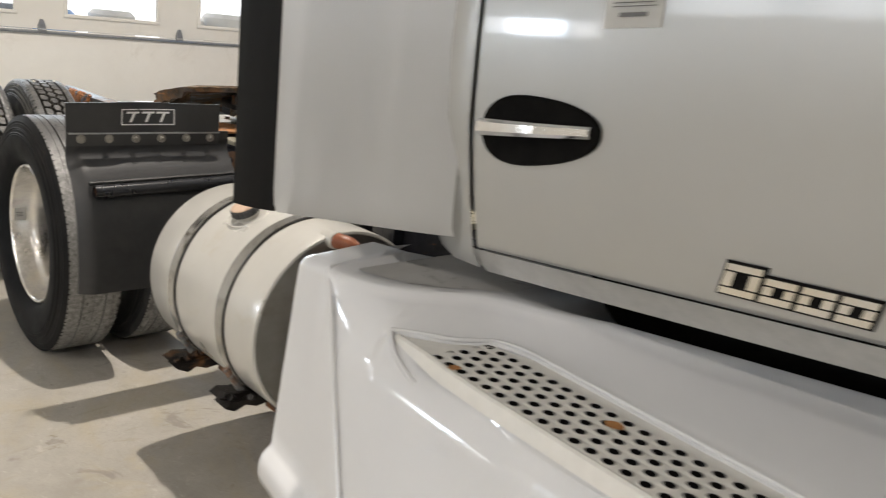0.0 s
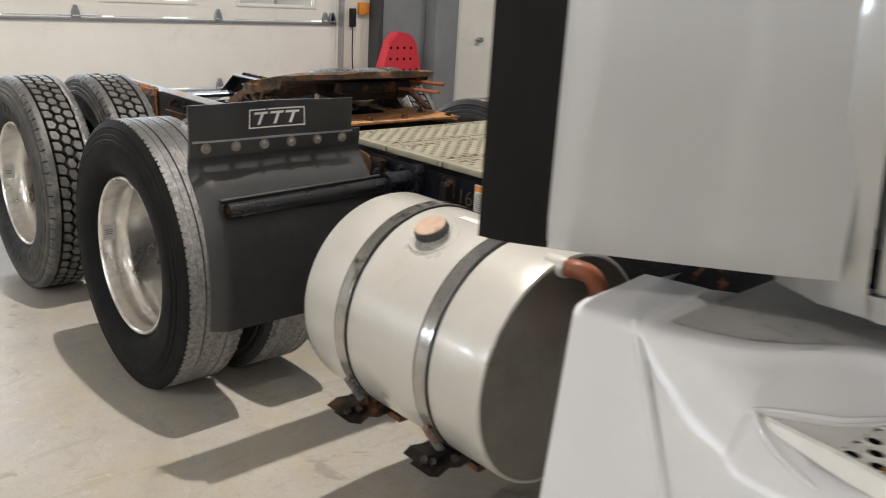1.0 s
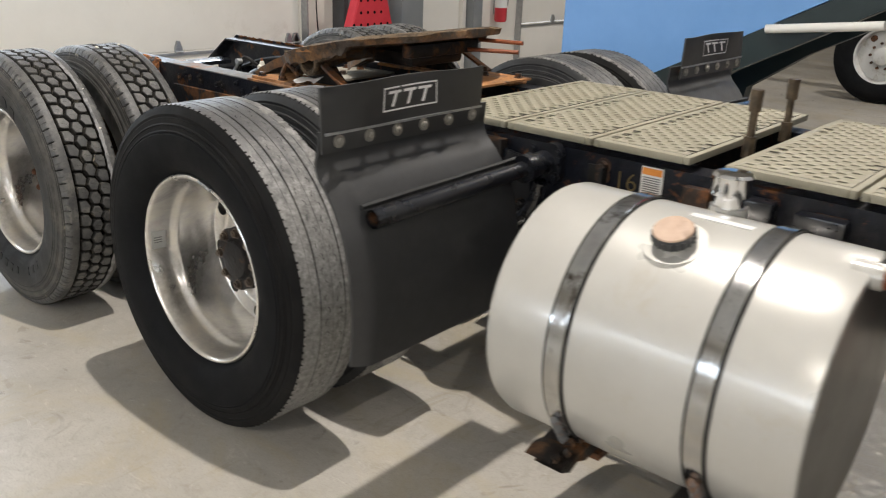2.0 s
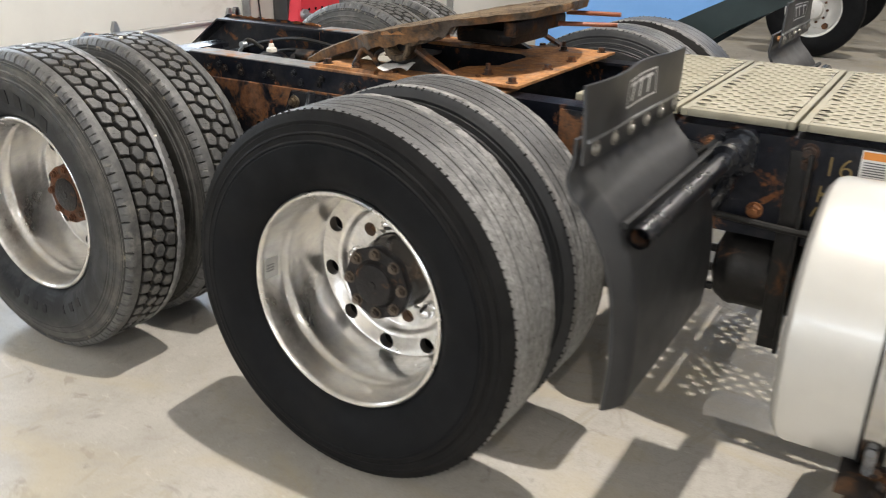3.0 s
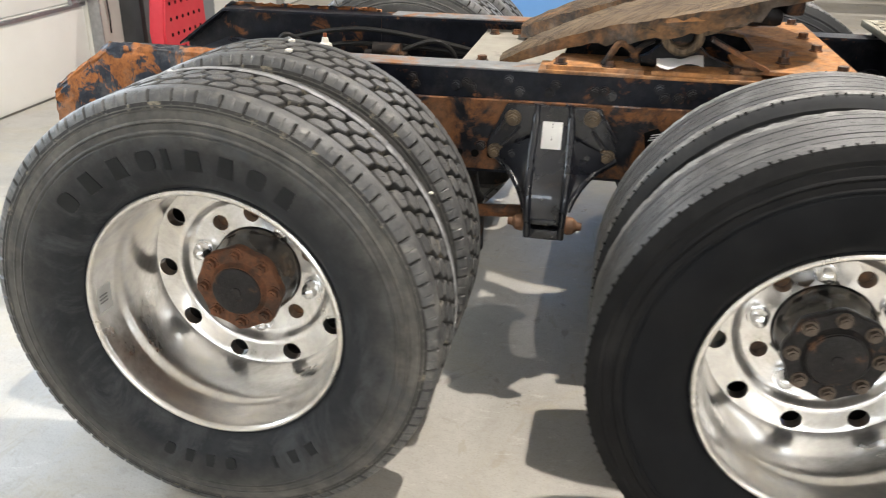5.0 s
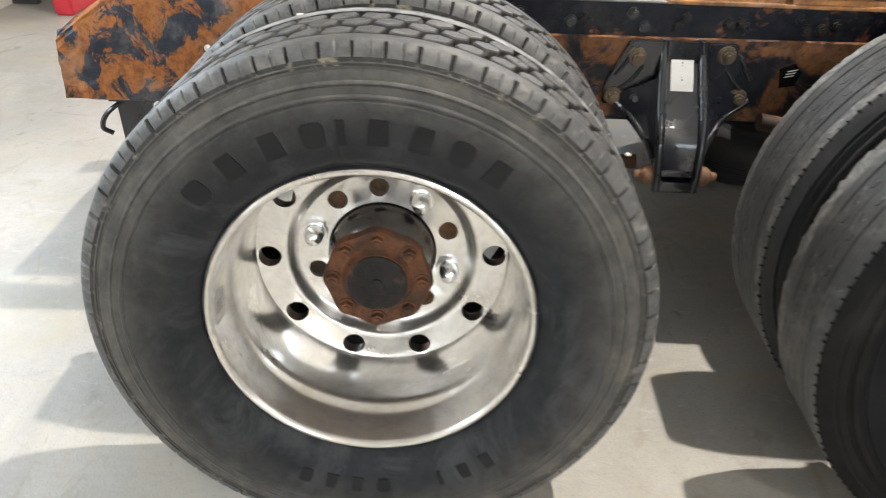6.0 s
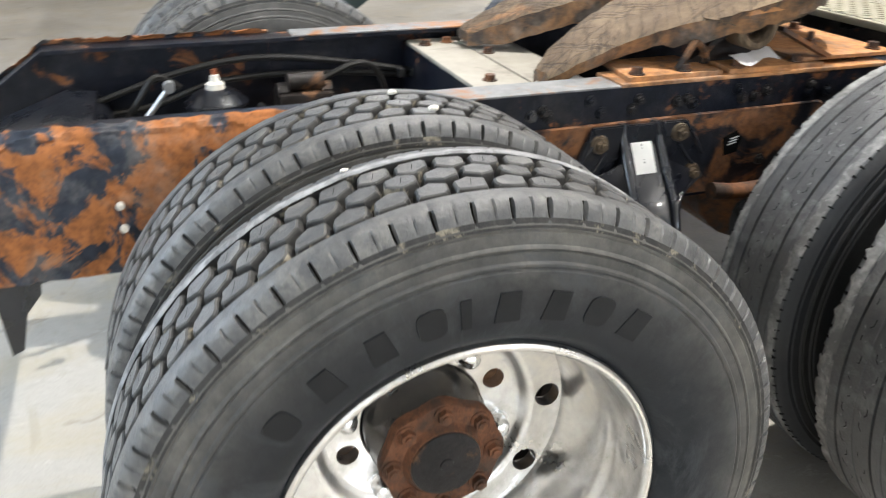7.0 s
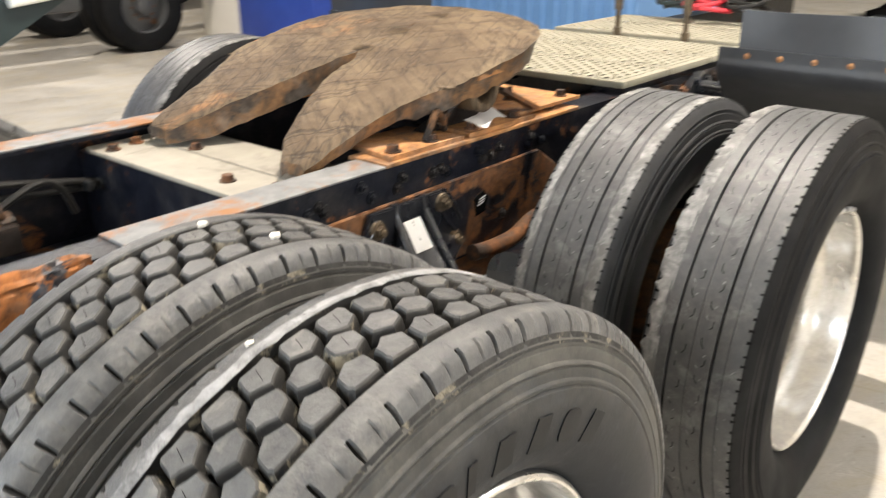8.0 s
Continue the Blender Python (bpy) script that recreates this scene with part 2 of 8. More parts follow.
M["plate_grey"] = mat("dusty_cross_plate", (0.25, 0.23, 0.19), (0.34, 0.315, 0.265), 9, (0.5, 0.65), 0.05, 0.12, 60, (0.14, 0.12, 0.10), 6, (0.52, 0.7), spec=0.3)
M["worn_steel"] = mat("worn_steel_edge", (0.13, 0.134, 0.14), (0.25, 0.25, 0.245), 18, (0.55, 0.7), 0.2, 0.15, 70, (0.27, 0.12, 0.045), 7, (0.50, 0.61))
M["fifth"] = None
M["catwalk"] = mat("cream_tread_plate", (0.255, 0.238, 0.180), (0.325, 0.303, 0.235), 7, (0.45, 0.6), 0.05, 0.1, 60, (0.28, 0.225, 0.155), 9, (0.60, 0.78), spec=0.3)
M["deck_grey"] = mat("shaded_grey_deck", (0.38, 0.38, 0.37), (0.50, 0.50, 0.49), 6, (0.45, 0.6), 0, 0.06, 60, (0.11, 0.108, 0.10), 7, (0.56, 0.72))
M["step"] = mat("brushed_step_plate", (0.66, 0.65, 0.615), (0.73, 0.72, 0.685), 30, (0.3, 0.4), 0.1, 0.06, 120, coat=0.2)
M["tank"] = mat("cream_tank_paint", (0.52, 0.51, 0.475), (0.57, 0.56, 0.525), 5, (0.26, 0.38), 0.25, 0.05, 40, (0.50, 0.47, 0.40), 7, (0.58, 0.76), coat=0.5)
M["strap"] = mat("stainless_strap", (0.42, 0.42, 0.42), (0.62, 0.62, 0.61), 9, (0.10, 0.20), 1.0, 0.10, 16, (0.10, 0.085, 0.07), 9, (0.54, 0.66), dist=0.006)
M["cap"] = mat("tan_filler_cap", (0.42, 0.29, 0.21), (0.5, 0.36, 0.27), 30, (0.5, 0.65), 0, 0.15, 120, (0.3, 0.2, 0.14), 12)
M["hose"] = mat("orange_brown_hose", (0.20, 0.055, 0.022), (0.28, 0.088, 0.036), 20, (0.35, 0.5), 0, 0.1)
M["chrome"] = mat("chrome", (0.82, 0.82, 0.82), (0.86, 0.86, 0.86), 10, (0.04, 0.09), 1.0, 0.0)
M["white_label"] = mat("white_paper_label", (0.72, 0.72, 0.70), (0.78, 0.78, 0.76), 30, (0.5, 0.6), 0, 0.03)
M["ink"] = mat("grey_ink", (0.10, 0.10, 0.10), (0.14, 0.14, 0.14), 40, (0.5, 0.6), 0, 0.0)
M["logo_white"] = mat("white_print", (0.76, 0.76, 0.76), (0.84, 0.84, 0.84), 60, (0.5, 0.6), 0, 0.0)
M["orange"] = mat("orange_label", (0.65, 0.22, 0.03), (0.75, 0.28, 0.05), 30, (0.5, 0.6), 0, 0.0)
M["red"] = mat("red_plastic", (0.52, 0.025, 0.04), (0.62, 0.045, 0.06), 6, (0.35, 0.5), 0, 0.05)
M["blue"] = mat("blue_body_paint", (0.13, 0.30, 0.60), (0.16, 0.34, 0.65), 2, (0.35, 0.5), 0, 0.03)
M["deep_blue"] = mat("deep_blue_paint", (0.02, 0.06, 0.35), (0.03, 0.08, 0.42), 3, (0.35, 0.5), 0, 0.03)
M["dark_green"] = mat("dark_green_paint", (0.010, 0.020, 0.020), (0.018, 0.03, 0.03), 4, (0.3, 0.5), 0, 0.05)
M["white_wheel"] = mat("white_steel_wheel", (0.6, 0.6, 0.58), (0.68, 0.68, 0.66), 10, (0.45, 0.6), 0, 0.05, None, (0.4, 0.37, 0.32), 8, (0.55, 0.7))
M["stone"] = mat("pale_stone", (0.6, 0.56, 0.48), (0.72, 0.69, 0.62), 60, (0.6, 0.8), 0, 0.2)
M["paper"] = mat("white_paper", (0.74, 0.73, 0.72), (0.8, 0.79, 0.78), 30, (0.6, 0.7), 0, 0.04)
M["tank_black"] = rusted("black_reservoir_paint", (0.010, 0.0095, 0.009), (0.58, 0.70), 8, (0.17, 0.075, 0.03), (0.06, 0.03, 0.02))
M["nut_metal"] = mat("oily_brown_nut", (0.05, 0.04, 0.03), (0.17, 0.125, 0.08), 30, (0.3, 0.45), 0.5, 0.2, 90)
M["rivet_metal"] = mat("dull_rivet_metal", (0.22, 0.205, 0.18), (0.36, 0.345, 0.31), 40, (0.35, 0.5), 0.5, 0.15, 90)
M["brass"] = mat("aged_brass", (0.22, 0.16, 0.07), (0.32, 0.24, 0.11), 30, (0.35, 0.5), 0.9, 0.1)
M["rust_spot"] = mat("rust_spot", (0.30, 0.13, 0.04), (0.42, 0.2, 0.07), 60, (0.7, 0.85), 0, 0.2)


def fifth_material():
    """Greasy brown steel with long scored lines, cross scratches and patches of fresh orange rust."""
    m, t, p = nodes("scored_rusty_steel")
    n = noise_node(t, 4.5, 10, 0.72, None, 0.5)
    base = ramp(t, n.outputs["Fac"], [(0.26, (0.036, 0.025, 0.017)), (0.46, (0.105, 0.073, 0.045)), (0.62, (0.165, 0.118, 0.072)), (0.8, (0.24, 0.178, 0.112))]).outputs[0]
    o = noise_node(t, 2.6, 7, 0.66, None, 0.3)
    of = ramp(t, o.outputs["Fac"], [(0.60, grey(0)), (0.70, grey(0.7))])
    col = mixed(t, of.outputs[0], base, (0.36, 0.165, 0.06))
    lines = None
    for turn, sc, width in ((0.55, (3.0, 34.0, 1.0), 0.030), (1.15, (2.2, 20.0, 1.0), 0.022), (-0.5, (1.6, 13.0, 1.0), 0.018)):
        c = t.nodes.new("ShaderNodeTexCoord")
        mp = t.nodes.new("ShaderNodeMapping")
        mp.inputs["Rotation"].default_value = (0, 0, turn)
        mp2 = t.nodes.new("ShaderNodeMapping")
        mp2.inputs["Scale"].default_value = sc
        s_n = t.nodes.new("ShaderNodeTexNoise")
        s_n.inputs["Scale"].default_value, s_n.inputs["Detail"].default_value, s_n.inputs["Roughness"].default_value = 1.0, 4.0, 0.55
        t.links.new(c.outputs["Object"], mp.inputs[0])
        t.links.new(mp.outputs[0], mp2.inputs[0])
        t.links.new(mp2.outputs[0], s_n.inputs["Vector"])
        r = ramp(t, s_n.outputs["Fac"], [(0.5 - width, grey(1)), (0.5, grey(0.35)), (0.5 + width, grey(1))])
        if lines is None:
            lines = r.outputs[0]
        else:
            mul = t.nodes.new("ShaderNodeMath")
            mul.operation = "MULTIPLY"
            t.links.new(lines, mul.inputs[0])
            t.links.new(r.outputs[0], mul.inputs[1])
            lines = mul.outputs[0]
    col = mixed(t, lines, (0.028, 0.019, 0.014), col)
    t.links.new(col, p.inputs["Base Color"])
    p.inputs["Roughness"].default_value = 0.66
    p.inputs["Specular IOR Level"].default_value = 0.2
    f = noise_node(t, 60, 6, 0.7)
    mix = t.nodes.new("ShaderNodeMath")
    mix.operation = "MULTIPLY_ADD"
    mix.inputs[1].default_value = 0.5
    t.links.new(f.outputs["Fac"], mix.inputs[0])
    t.links.new(lines, mix.inputs[2])
    bp = t.nodes.new("ShaderNodeBump")
    bp.inputs["Strength"].default_value, bp.inputs["Distance"].default_value = 0.6, 0.004
    t.links.new(mix.outputs[0], bp.inputs["Height"])
    t.links.new(bp.outputs[0], p.inputs["Normal"])
    return m


M["fifth"] = fifth_material()


def dusty_sidewall():
    """Slate rubber with a ragged ring of road dust out to the shoulder and smudges all over."""
    m, t, p = nodes("dusty_sidewall_rubber")
    c = t.nodes.new("ShaderNodeTexCoord")
    flat = t.nodes.new("ShaderNodeVectorMath")
    flat.operation = "MULTIPLY"
    flat.inputs[1].default_value = (0, 1, 1)
    t.links.new(c.outputs["Object"], flat.inputs[0])
    ln = t.nodes.new("ShaderNodeVectorMath")
    ln.operation = "LENGTH"
    t.links.new(flat.outputs[0], ln.inputs[0])
    n = noise_node(t, 7, 8, 0.7, None, 0.6)
    ad = t.nodes.new("ShaderNodeMath")
    ad.operation = "MULTIPLY_ADD"
    ad.inputs[1].default_value = 0.10
    t.links.new(n.outputs["Fac"], ad.inputs[0])
    t.links.new(ln.outputs["Value"], ad.inputs[2])
    f = ramp(t, ad.outputs[0], [(0.40, grey(0.05)), (0.455, grey(0.25)), (0.50, grey(0.75)), (0.525, grey(1.0)), (0.57, grey(0.6))])
    g = noise_node(t, 16, 7, 0.7)
    dark = ramp(t, g.outputs["Fac"], [(0.3, (0.013, 0.0147, 0.0175)), (0.7, (0.024, 0.0262, 0.030))]).outputs[0]
    dust = ramp(t, g.outputs["Fac"], [(0.3, (0.060, 0.059, 0.056)), (0.7, (0.16, 0.152, 0.135))]).outputs[0]
    col = mixed(t, f.outputs[0], dark, dust)
    h = noise_node(t, 4.5, 8, 0.74, None, 1.6)
    col = mixed(t, ramp(t, h.outputs["Fac"], [(0.50, grey(0)), (0.66, grey(0.7))]).outputs[0], col, (0.062, 0.066, 0.070))
    t.links.new(col, p.inputs["Base Color"])
    t.links.new(ramp(t, g.outputs["Fac"], [(0.3, grey(0.42)), (0.7, grey(0.62))]).outputs[0], p.inputs["Roughness"])
    p.inputs["Specular IOR Level"].default_value = 0.14
    bn = noise_node(t, 130, 5, 0.7)
    bp = t.nodes.new("ShaderNodeBump")
    bp.inputs["Strength"].default_value, bp.inputs["Distance"].default_value = 0.15, 0.003
    t.links.new(bn.outputs["Fac"], bp.inputs["Height"])
    t.links.new(bp.outputs[0], p.inputs["Normal"])
    return m


def aluminium():
    """Machine-polished aluminium: a clear shine under a fine haze, with tarnish in patches."""
    m, t, p = nodes("polished_aluminium")
    n = noise_node(t, 7, 6, 0.65)
    tone = ramp(t, n.outputs["Fac"], [(0.3, (0.78, 0.765, 0.74)), (0.7, (0.87, 0.86, 0.84))]).outputs[0]
    s = noise_node(t, 5, 7, 0.7, None, 0.4)
    tone = mixed(t, ramp(t, s.outputs["Fac"], [(0.52, grey(0)), (0.76, grey(1))]).outputs[0], tone, (0.74, 0.68, 0.58))
    haze = t.nodes.new("ShaderNodeBsdfPrincipled")
    bp = t.nodes.new("ShaderNodeBump")
    bp.inputs["Strength"].default_value, bp.inputs["Distance"].default_value = 0.14, 0.002
    t.links.new(noise_node(t, 26, 6, 0.7).outputs["Fac"], bp.inputs["Height"])
    for q, lo, hi in ((p, 0.13, 0.22), (haze, 0.36, 0.46)):
        t.links.new(tone, q.inputs["Base Color"])
        t.links.new(ramp(t, n.outputs["Fac"], [(0.3, grey(lo)), (0.7, grey(hi))]).outputs[0], q.inputs["Roughness"])
        t.links.new(bp.outputs[0], q.inputs["Normal"])
        q.inputs["Metallic"].default_value = 1.0
    both_lobes = t.nodes.new("ShaderNodeMixShader")
    t.links.new(ramp(t, s.outputs["Fac"], [(0.35, grey(0.22)), (0.65, grey(0.55))]).outputs[0], both_lobes.inputs[0])
    t.links.new(p.outputs[0], both_lobes.inputs[1])
    t.links.new(haze.outputs[0], both_lobes.inputs[2])
    t.links.new(both_lobes.outputs[0], t.nodes["Material Output"].inputs["Surface"])
    return m


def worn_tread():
    """Grey worn rubber; a grazing sheen is painted pale over one stretch of tread."""
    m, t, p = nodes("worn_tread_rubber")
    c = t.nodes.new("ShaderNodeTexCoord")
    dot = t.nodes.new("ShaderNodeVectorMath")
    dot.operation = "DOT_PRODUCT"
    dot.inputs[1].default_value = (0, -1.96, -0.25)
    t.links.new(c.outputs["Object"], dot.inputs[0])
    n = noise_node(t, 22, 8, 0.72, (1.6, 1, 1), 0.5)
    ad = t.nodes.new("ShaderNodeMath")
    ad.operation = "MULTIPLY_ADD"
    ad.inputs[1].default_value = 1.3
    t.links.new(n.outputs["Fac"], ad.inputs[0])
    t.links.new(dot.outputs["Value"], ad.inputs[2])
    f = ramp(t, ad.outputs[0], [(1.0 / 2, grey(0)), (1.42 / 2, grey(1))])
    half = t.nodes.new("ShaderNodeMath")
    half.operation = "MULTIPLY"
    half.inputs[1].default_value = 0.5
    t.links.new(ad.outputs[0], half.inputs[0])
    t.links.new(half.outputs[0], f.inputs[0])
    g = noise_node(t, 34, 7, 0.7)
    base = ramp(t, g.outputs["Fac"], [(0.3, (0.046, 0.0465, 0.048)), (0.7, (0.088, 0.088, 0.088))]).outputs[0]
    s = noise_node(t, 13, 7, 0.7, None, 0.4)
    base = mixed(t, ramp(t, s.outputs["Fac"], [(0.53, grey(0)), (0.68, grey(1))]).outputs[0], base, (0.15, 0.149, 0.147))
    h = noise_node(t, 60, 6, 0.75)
    # painted sheen, paler than the rubber's own grey
    pale_marks = ramp(t, h.outputs["Fac"], [(0.32, (0.11, 0.109, 0.106)), (0.52, (0.25, 0.248, 0.241)), (0.72, (0.42, 0.416, 0.407))]).outputs[0]
    t.links.new(mixed(t, f.outputs[0], base, pale_marks), p.inputs["Base Color"])
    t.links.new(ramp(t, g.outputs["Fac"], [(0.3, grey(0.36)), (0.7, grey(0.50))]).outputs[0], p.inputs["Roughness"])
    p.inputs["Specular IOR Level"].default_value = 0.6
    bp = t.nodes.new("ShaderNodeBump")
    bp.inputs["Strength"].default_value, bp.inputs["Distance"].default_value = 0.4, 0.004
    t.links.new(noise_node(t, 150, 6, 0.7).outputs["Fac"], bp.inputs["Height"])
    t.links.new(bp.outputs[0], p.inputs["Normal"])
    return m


M["alu"] = aluminium()
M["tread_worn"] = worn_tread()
M["tyre_dusty"] = dusty_sidewall()
M["fifth_side"] = rusted("brown_plate_edge", (0.045, 0.034, 0.026), (0.46, 0.60), 11, (0.21, 0.115, 0.055), (0.10, 0.06, 0.036), 0.3)
M["grease"] = rusted("greasy_dark_steel", (0.012, 0.010, 0.009), (0.54, 0.66), 9, (0.17, 0.085, 0.04), (0.07, 0.04, 0.025))


def glow(name, colour, strength):
    m, t, p = nodes(name)
    p.inputs["Emission Color"].default_value, p.inputs["Emission Strength"].default_value = (*colour, 1), strength
    p.inputs["Base Color"].default_value = (0.8, 0.8, 0.8, 1)
    return m


M["lens"] = glow("lamp_lens", (1.0, 0.93, 0.82), 14)
M["daylight_bright"] = glow("bright_overcast_backdrop", (0.90, 0.95, 1.0), 14)
M["daylight"] = glow("overcast_backdrop", (0.90, 0.95, 1.0), 3.6)


def glass_material():
    m, t, p = nodes("window_glass")
    p.inputs["Transmission Weight"].default_value, p.inputs["Roughness"].default_value = 1.0, 0.02
    return m


M["glass"] = glass_material()

# ---- building helpers ----


def link(name, bm, material, parent=None, label="", smooth=True):
    me = bpy.data.meshes.new(name)
    bmesh.ops.recalc_face_normals(bm, faces=bm.faces)
    bm.to_mesh(me)
    bm.free()
    for mt in material if isinstance(material, (list, tuple)) else [material]:
        me.materials.append(mt)
    if smooth:
        me.shade_smooth()
        me.set_sharp_from_angle(angle=radians(34))
    ob = new(name, me)
    if parent:
        ob.parent = parent
    if label:
        ob["label"] = label
    return ob


def part(name, bm, material, parent, label="", smooth=True):
    return link(name, bm, material, parent, label, smooth)


def thing(name, label, category, group="", kind="", at=(0, 0, 0)):
    ob = new(name)
    ob.location = at
    return tagged(ob, label, category, group, kind)


def bm_new():
    return bmesh.new()


def box(bm, lo, hi, bevel=0.0, m=None, mi=0):
    c = [(a + b) / 2 for a, b in zip(lo, hi)]
    s = [abs(b - a) for a, b in zip(lo, hi)]
    mx = Matrix.Translation(c) @ Matrix.Diagonal((*s, 1))
    r = bmesh.ops.create_cube(bm, size=1.0, matrix=(m @ mx) if m else mx)
    faces = {f for v in r["verts"] for f in v.link_faces}
    if bevel:
        edges = {e for v in r["verts"] for e in v.link_edges}
        b = bmesh.ops.bevel(bm, geom=list(edges), offset=bevel, segments=2, affect="EDGES", profile=0.6)
        faces = set(b["faces"]) | {f for f in faces if f.is_valid}
    for f in faces:
        if f.is_valid:
            f.material_index = mi
    return bm


def rod(bm, a, b, r, seg=16, r2=None, caps=True):
    a, b = Vector(a), Vector(b)
    d = b - a
    q = d.to_track_quat("Z", "Y").to_matrix().to_4x4()
    bmesh.ops.create_cone(bm, cap_ends=caps, segments=seg, radius1=r, radius2=r if r2 is None else r2, depth=d.length, matrix=Matrix.Translation((a + b) / 2) @ q)
    return bm


def tube(bm, pts, r, seg=8):
    """A round tube along points."""
    pts = [Vector(p) for p in pts]
    rings = []
    up = Vector((0.123, 0.3, 0.94))
    for i, p in enumerate(pts):
        d = (pts[min(i + 1, len(pts) - 1)] - pts[max(i - 1, 0)]).normalized()
        s = d.cross(up).normalized()
        u = s.cross(d)
        rings.append([bm.verts.new(p + r * (math.cos(2 * math.pi * k / seg) * s + math.sin(2 * math.pi * k / seg) * u)) for k in range(seg)])
    for a, b in zip(rings, rings[1:]):
        for k in range(seg):
            bm.faces.new((a[k], a[(k + 1) % seg], b[(k + 1) % seg], b[k]))
    bm.faces.new(rings[0]), bm.faces.new(rings[-1])
    return bm


def smooth_path(pts, n=8):
    """Points along a Catmull-Rom curve."""
    p = [Vector(q) for q in pts]
    p = [p[0] * 2 - p[1]] + p + [p[-1] * 2 - p[-2]]
    out = []
    for i in range(1, len(p) - 2):
        for k in range(n):
            t = k / n
            a, b, c, d = p[i - 1 : i + 3]
            out.append(0.5 * (2 * b + (c - a) * t + (2 * a - 5 * b + 4 * c - d) * t * t + (3 * b - a - 3 * c + d) * t**3))
    return out + [p[-2]]


def lathe(bm, prof, seg=64, axis="x", centre=(0, 0, 0), mi=0, closed=False):
    """Revolves (along, radius) pairs about an axis."""
    c = Vector(centre)
    rings = []
    for s, r in prof:
        ring = []
        for k in range(seg):
            a = 2 * math.pi * k / seg
            u, v = r * math.cos(a), r * math.sin(a)
            ring.append(bm.verts.new(c + Vector({"x": (s, u, v), "y": (u, s, v), "z": (u, v, s)}[axis])))
        rings.append(ring)
    pairs = list(zip(rings, rings[1:])) + ([(rings[-1], rings[0])] if closed else [])
    for a, b in pairs:
        for k in range(seg):
            f = bm.faces.new((a[k], a[(k + 1) % seg], b[(k + 1) % seg], b[k]))
            f.material_index = mi
    return rings


def prism(bm, poly, axis, lo, hi, mi=0):
    """Extrudes a polygon given in the two other axes along an axis."""
    def at(p, s):
        return {"x": (s, p[0], p[1]), "y": (p[0], s, p[1]), "z": (p[0], p[1], s)}[axis]
    a = [bm.verts.new(at(p, lo)) for p in poly]
    b = [bm.verts.new(at(p, hi)) for p in poly]
    n = len(poly)
    fs = [bm.faces.new(a), bm.faces.new(b[::-1])]
    fs += [bm.faces.new((a[i], b[i], b[(i + 1) % n], a[(i + 1) % n])) for i in range(n)]
    for f in fs:
        f.material_index = mi
    return fs


def bolt(bm, place, axis=(0, 0, 1), r=0.014, h=0.012, shank=0.0):
    """A hexagon head on a washer, with an optional shank end."""
    p, a = Vector(place), Vector(axis).normalized()
    rod(bm, p - a * 0.002, p + a * 0.003, r * 1.35, 14)
    rod(bm, p + a * 0.003, p + a * (0.003 + h), r, 6)
    if shank:
        rod(bm, p, p + a * (h + shank), r * 0.55, 10)
    return bm


def perforated(bm, org, ud, vd, nu, nv, cu, cv, hu, hv, thick, seg=10, stagger=True, lip=0.0):
    """A plate of nu x nv cells with an oblong hole in each; org is a corner, ud and vd the directions."""
    org, ud, vd = Vector(org), Vector(ud).normalized(), Vector(vd).normalized()
    n = ud.cross(vd).normalized()
    if n.z < 0:
        n = -n

    def vert(u, v, w):
        return bm.verts.new(org + ud * u + vd * v + n * w)

    angs = sorted([2 * math.pi * k / seg for k in range(seg)] + [math.atan2(sv * cv, su * cu) % (2 * math.pi) for su in (-1, 1) for sv in (-1, 1)])
    for j in range(nv):
        off = cu / 2 if stagger and j % 2 else 0
        last = nu - (1 if off else 0)
        for i in range(last):
            x, y = off + (i + 0.5) * cu, (j + 0.5) * cv
            outer, inner, low = [], [], []
            for a in angs:
                c, s = math.cos(a), math.sin(a)
                k = min(cu / 2 / abs(c) if abs(c) > 1e-6 else 9, cv / 2 / abs(s) if abs(s) > 1e-6 else 9)
                outer.append(vert(x + k * c, y + k * s, 0))
                inner.append(vert(x + hu * c, y + hv * s, lip))
                low.append(vert(x + hu * c, y + hv * s, -thick))
            m = len(angs)
            for q in range(m):
                w = (q + 1) % m
                bm.faces.new((outer[q], outer[w], inner[w], inner[q]))
                bm.faces.new((inner[q], inner[w], low[w], low[q])).material_index = 1
        if off:
            for u0 in (0, nu * cu - cu / 2):
                bm.faces.new([vert(u0, j * cv, 0), vert(u0 + cu / 2, j * cv, 0), vert(u0 + cu / 2, (j + 1) * cv, 0), vert(u0, (j + 1) * cv, 0)])
    return bm


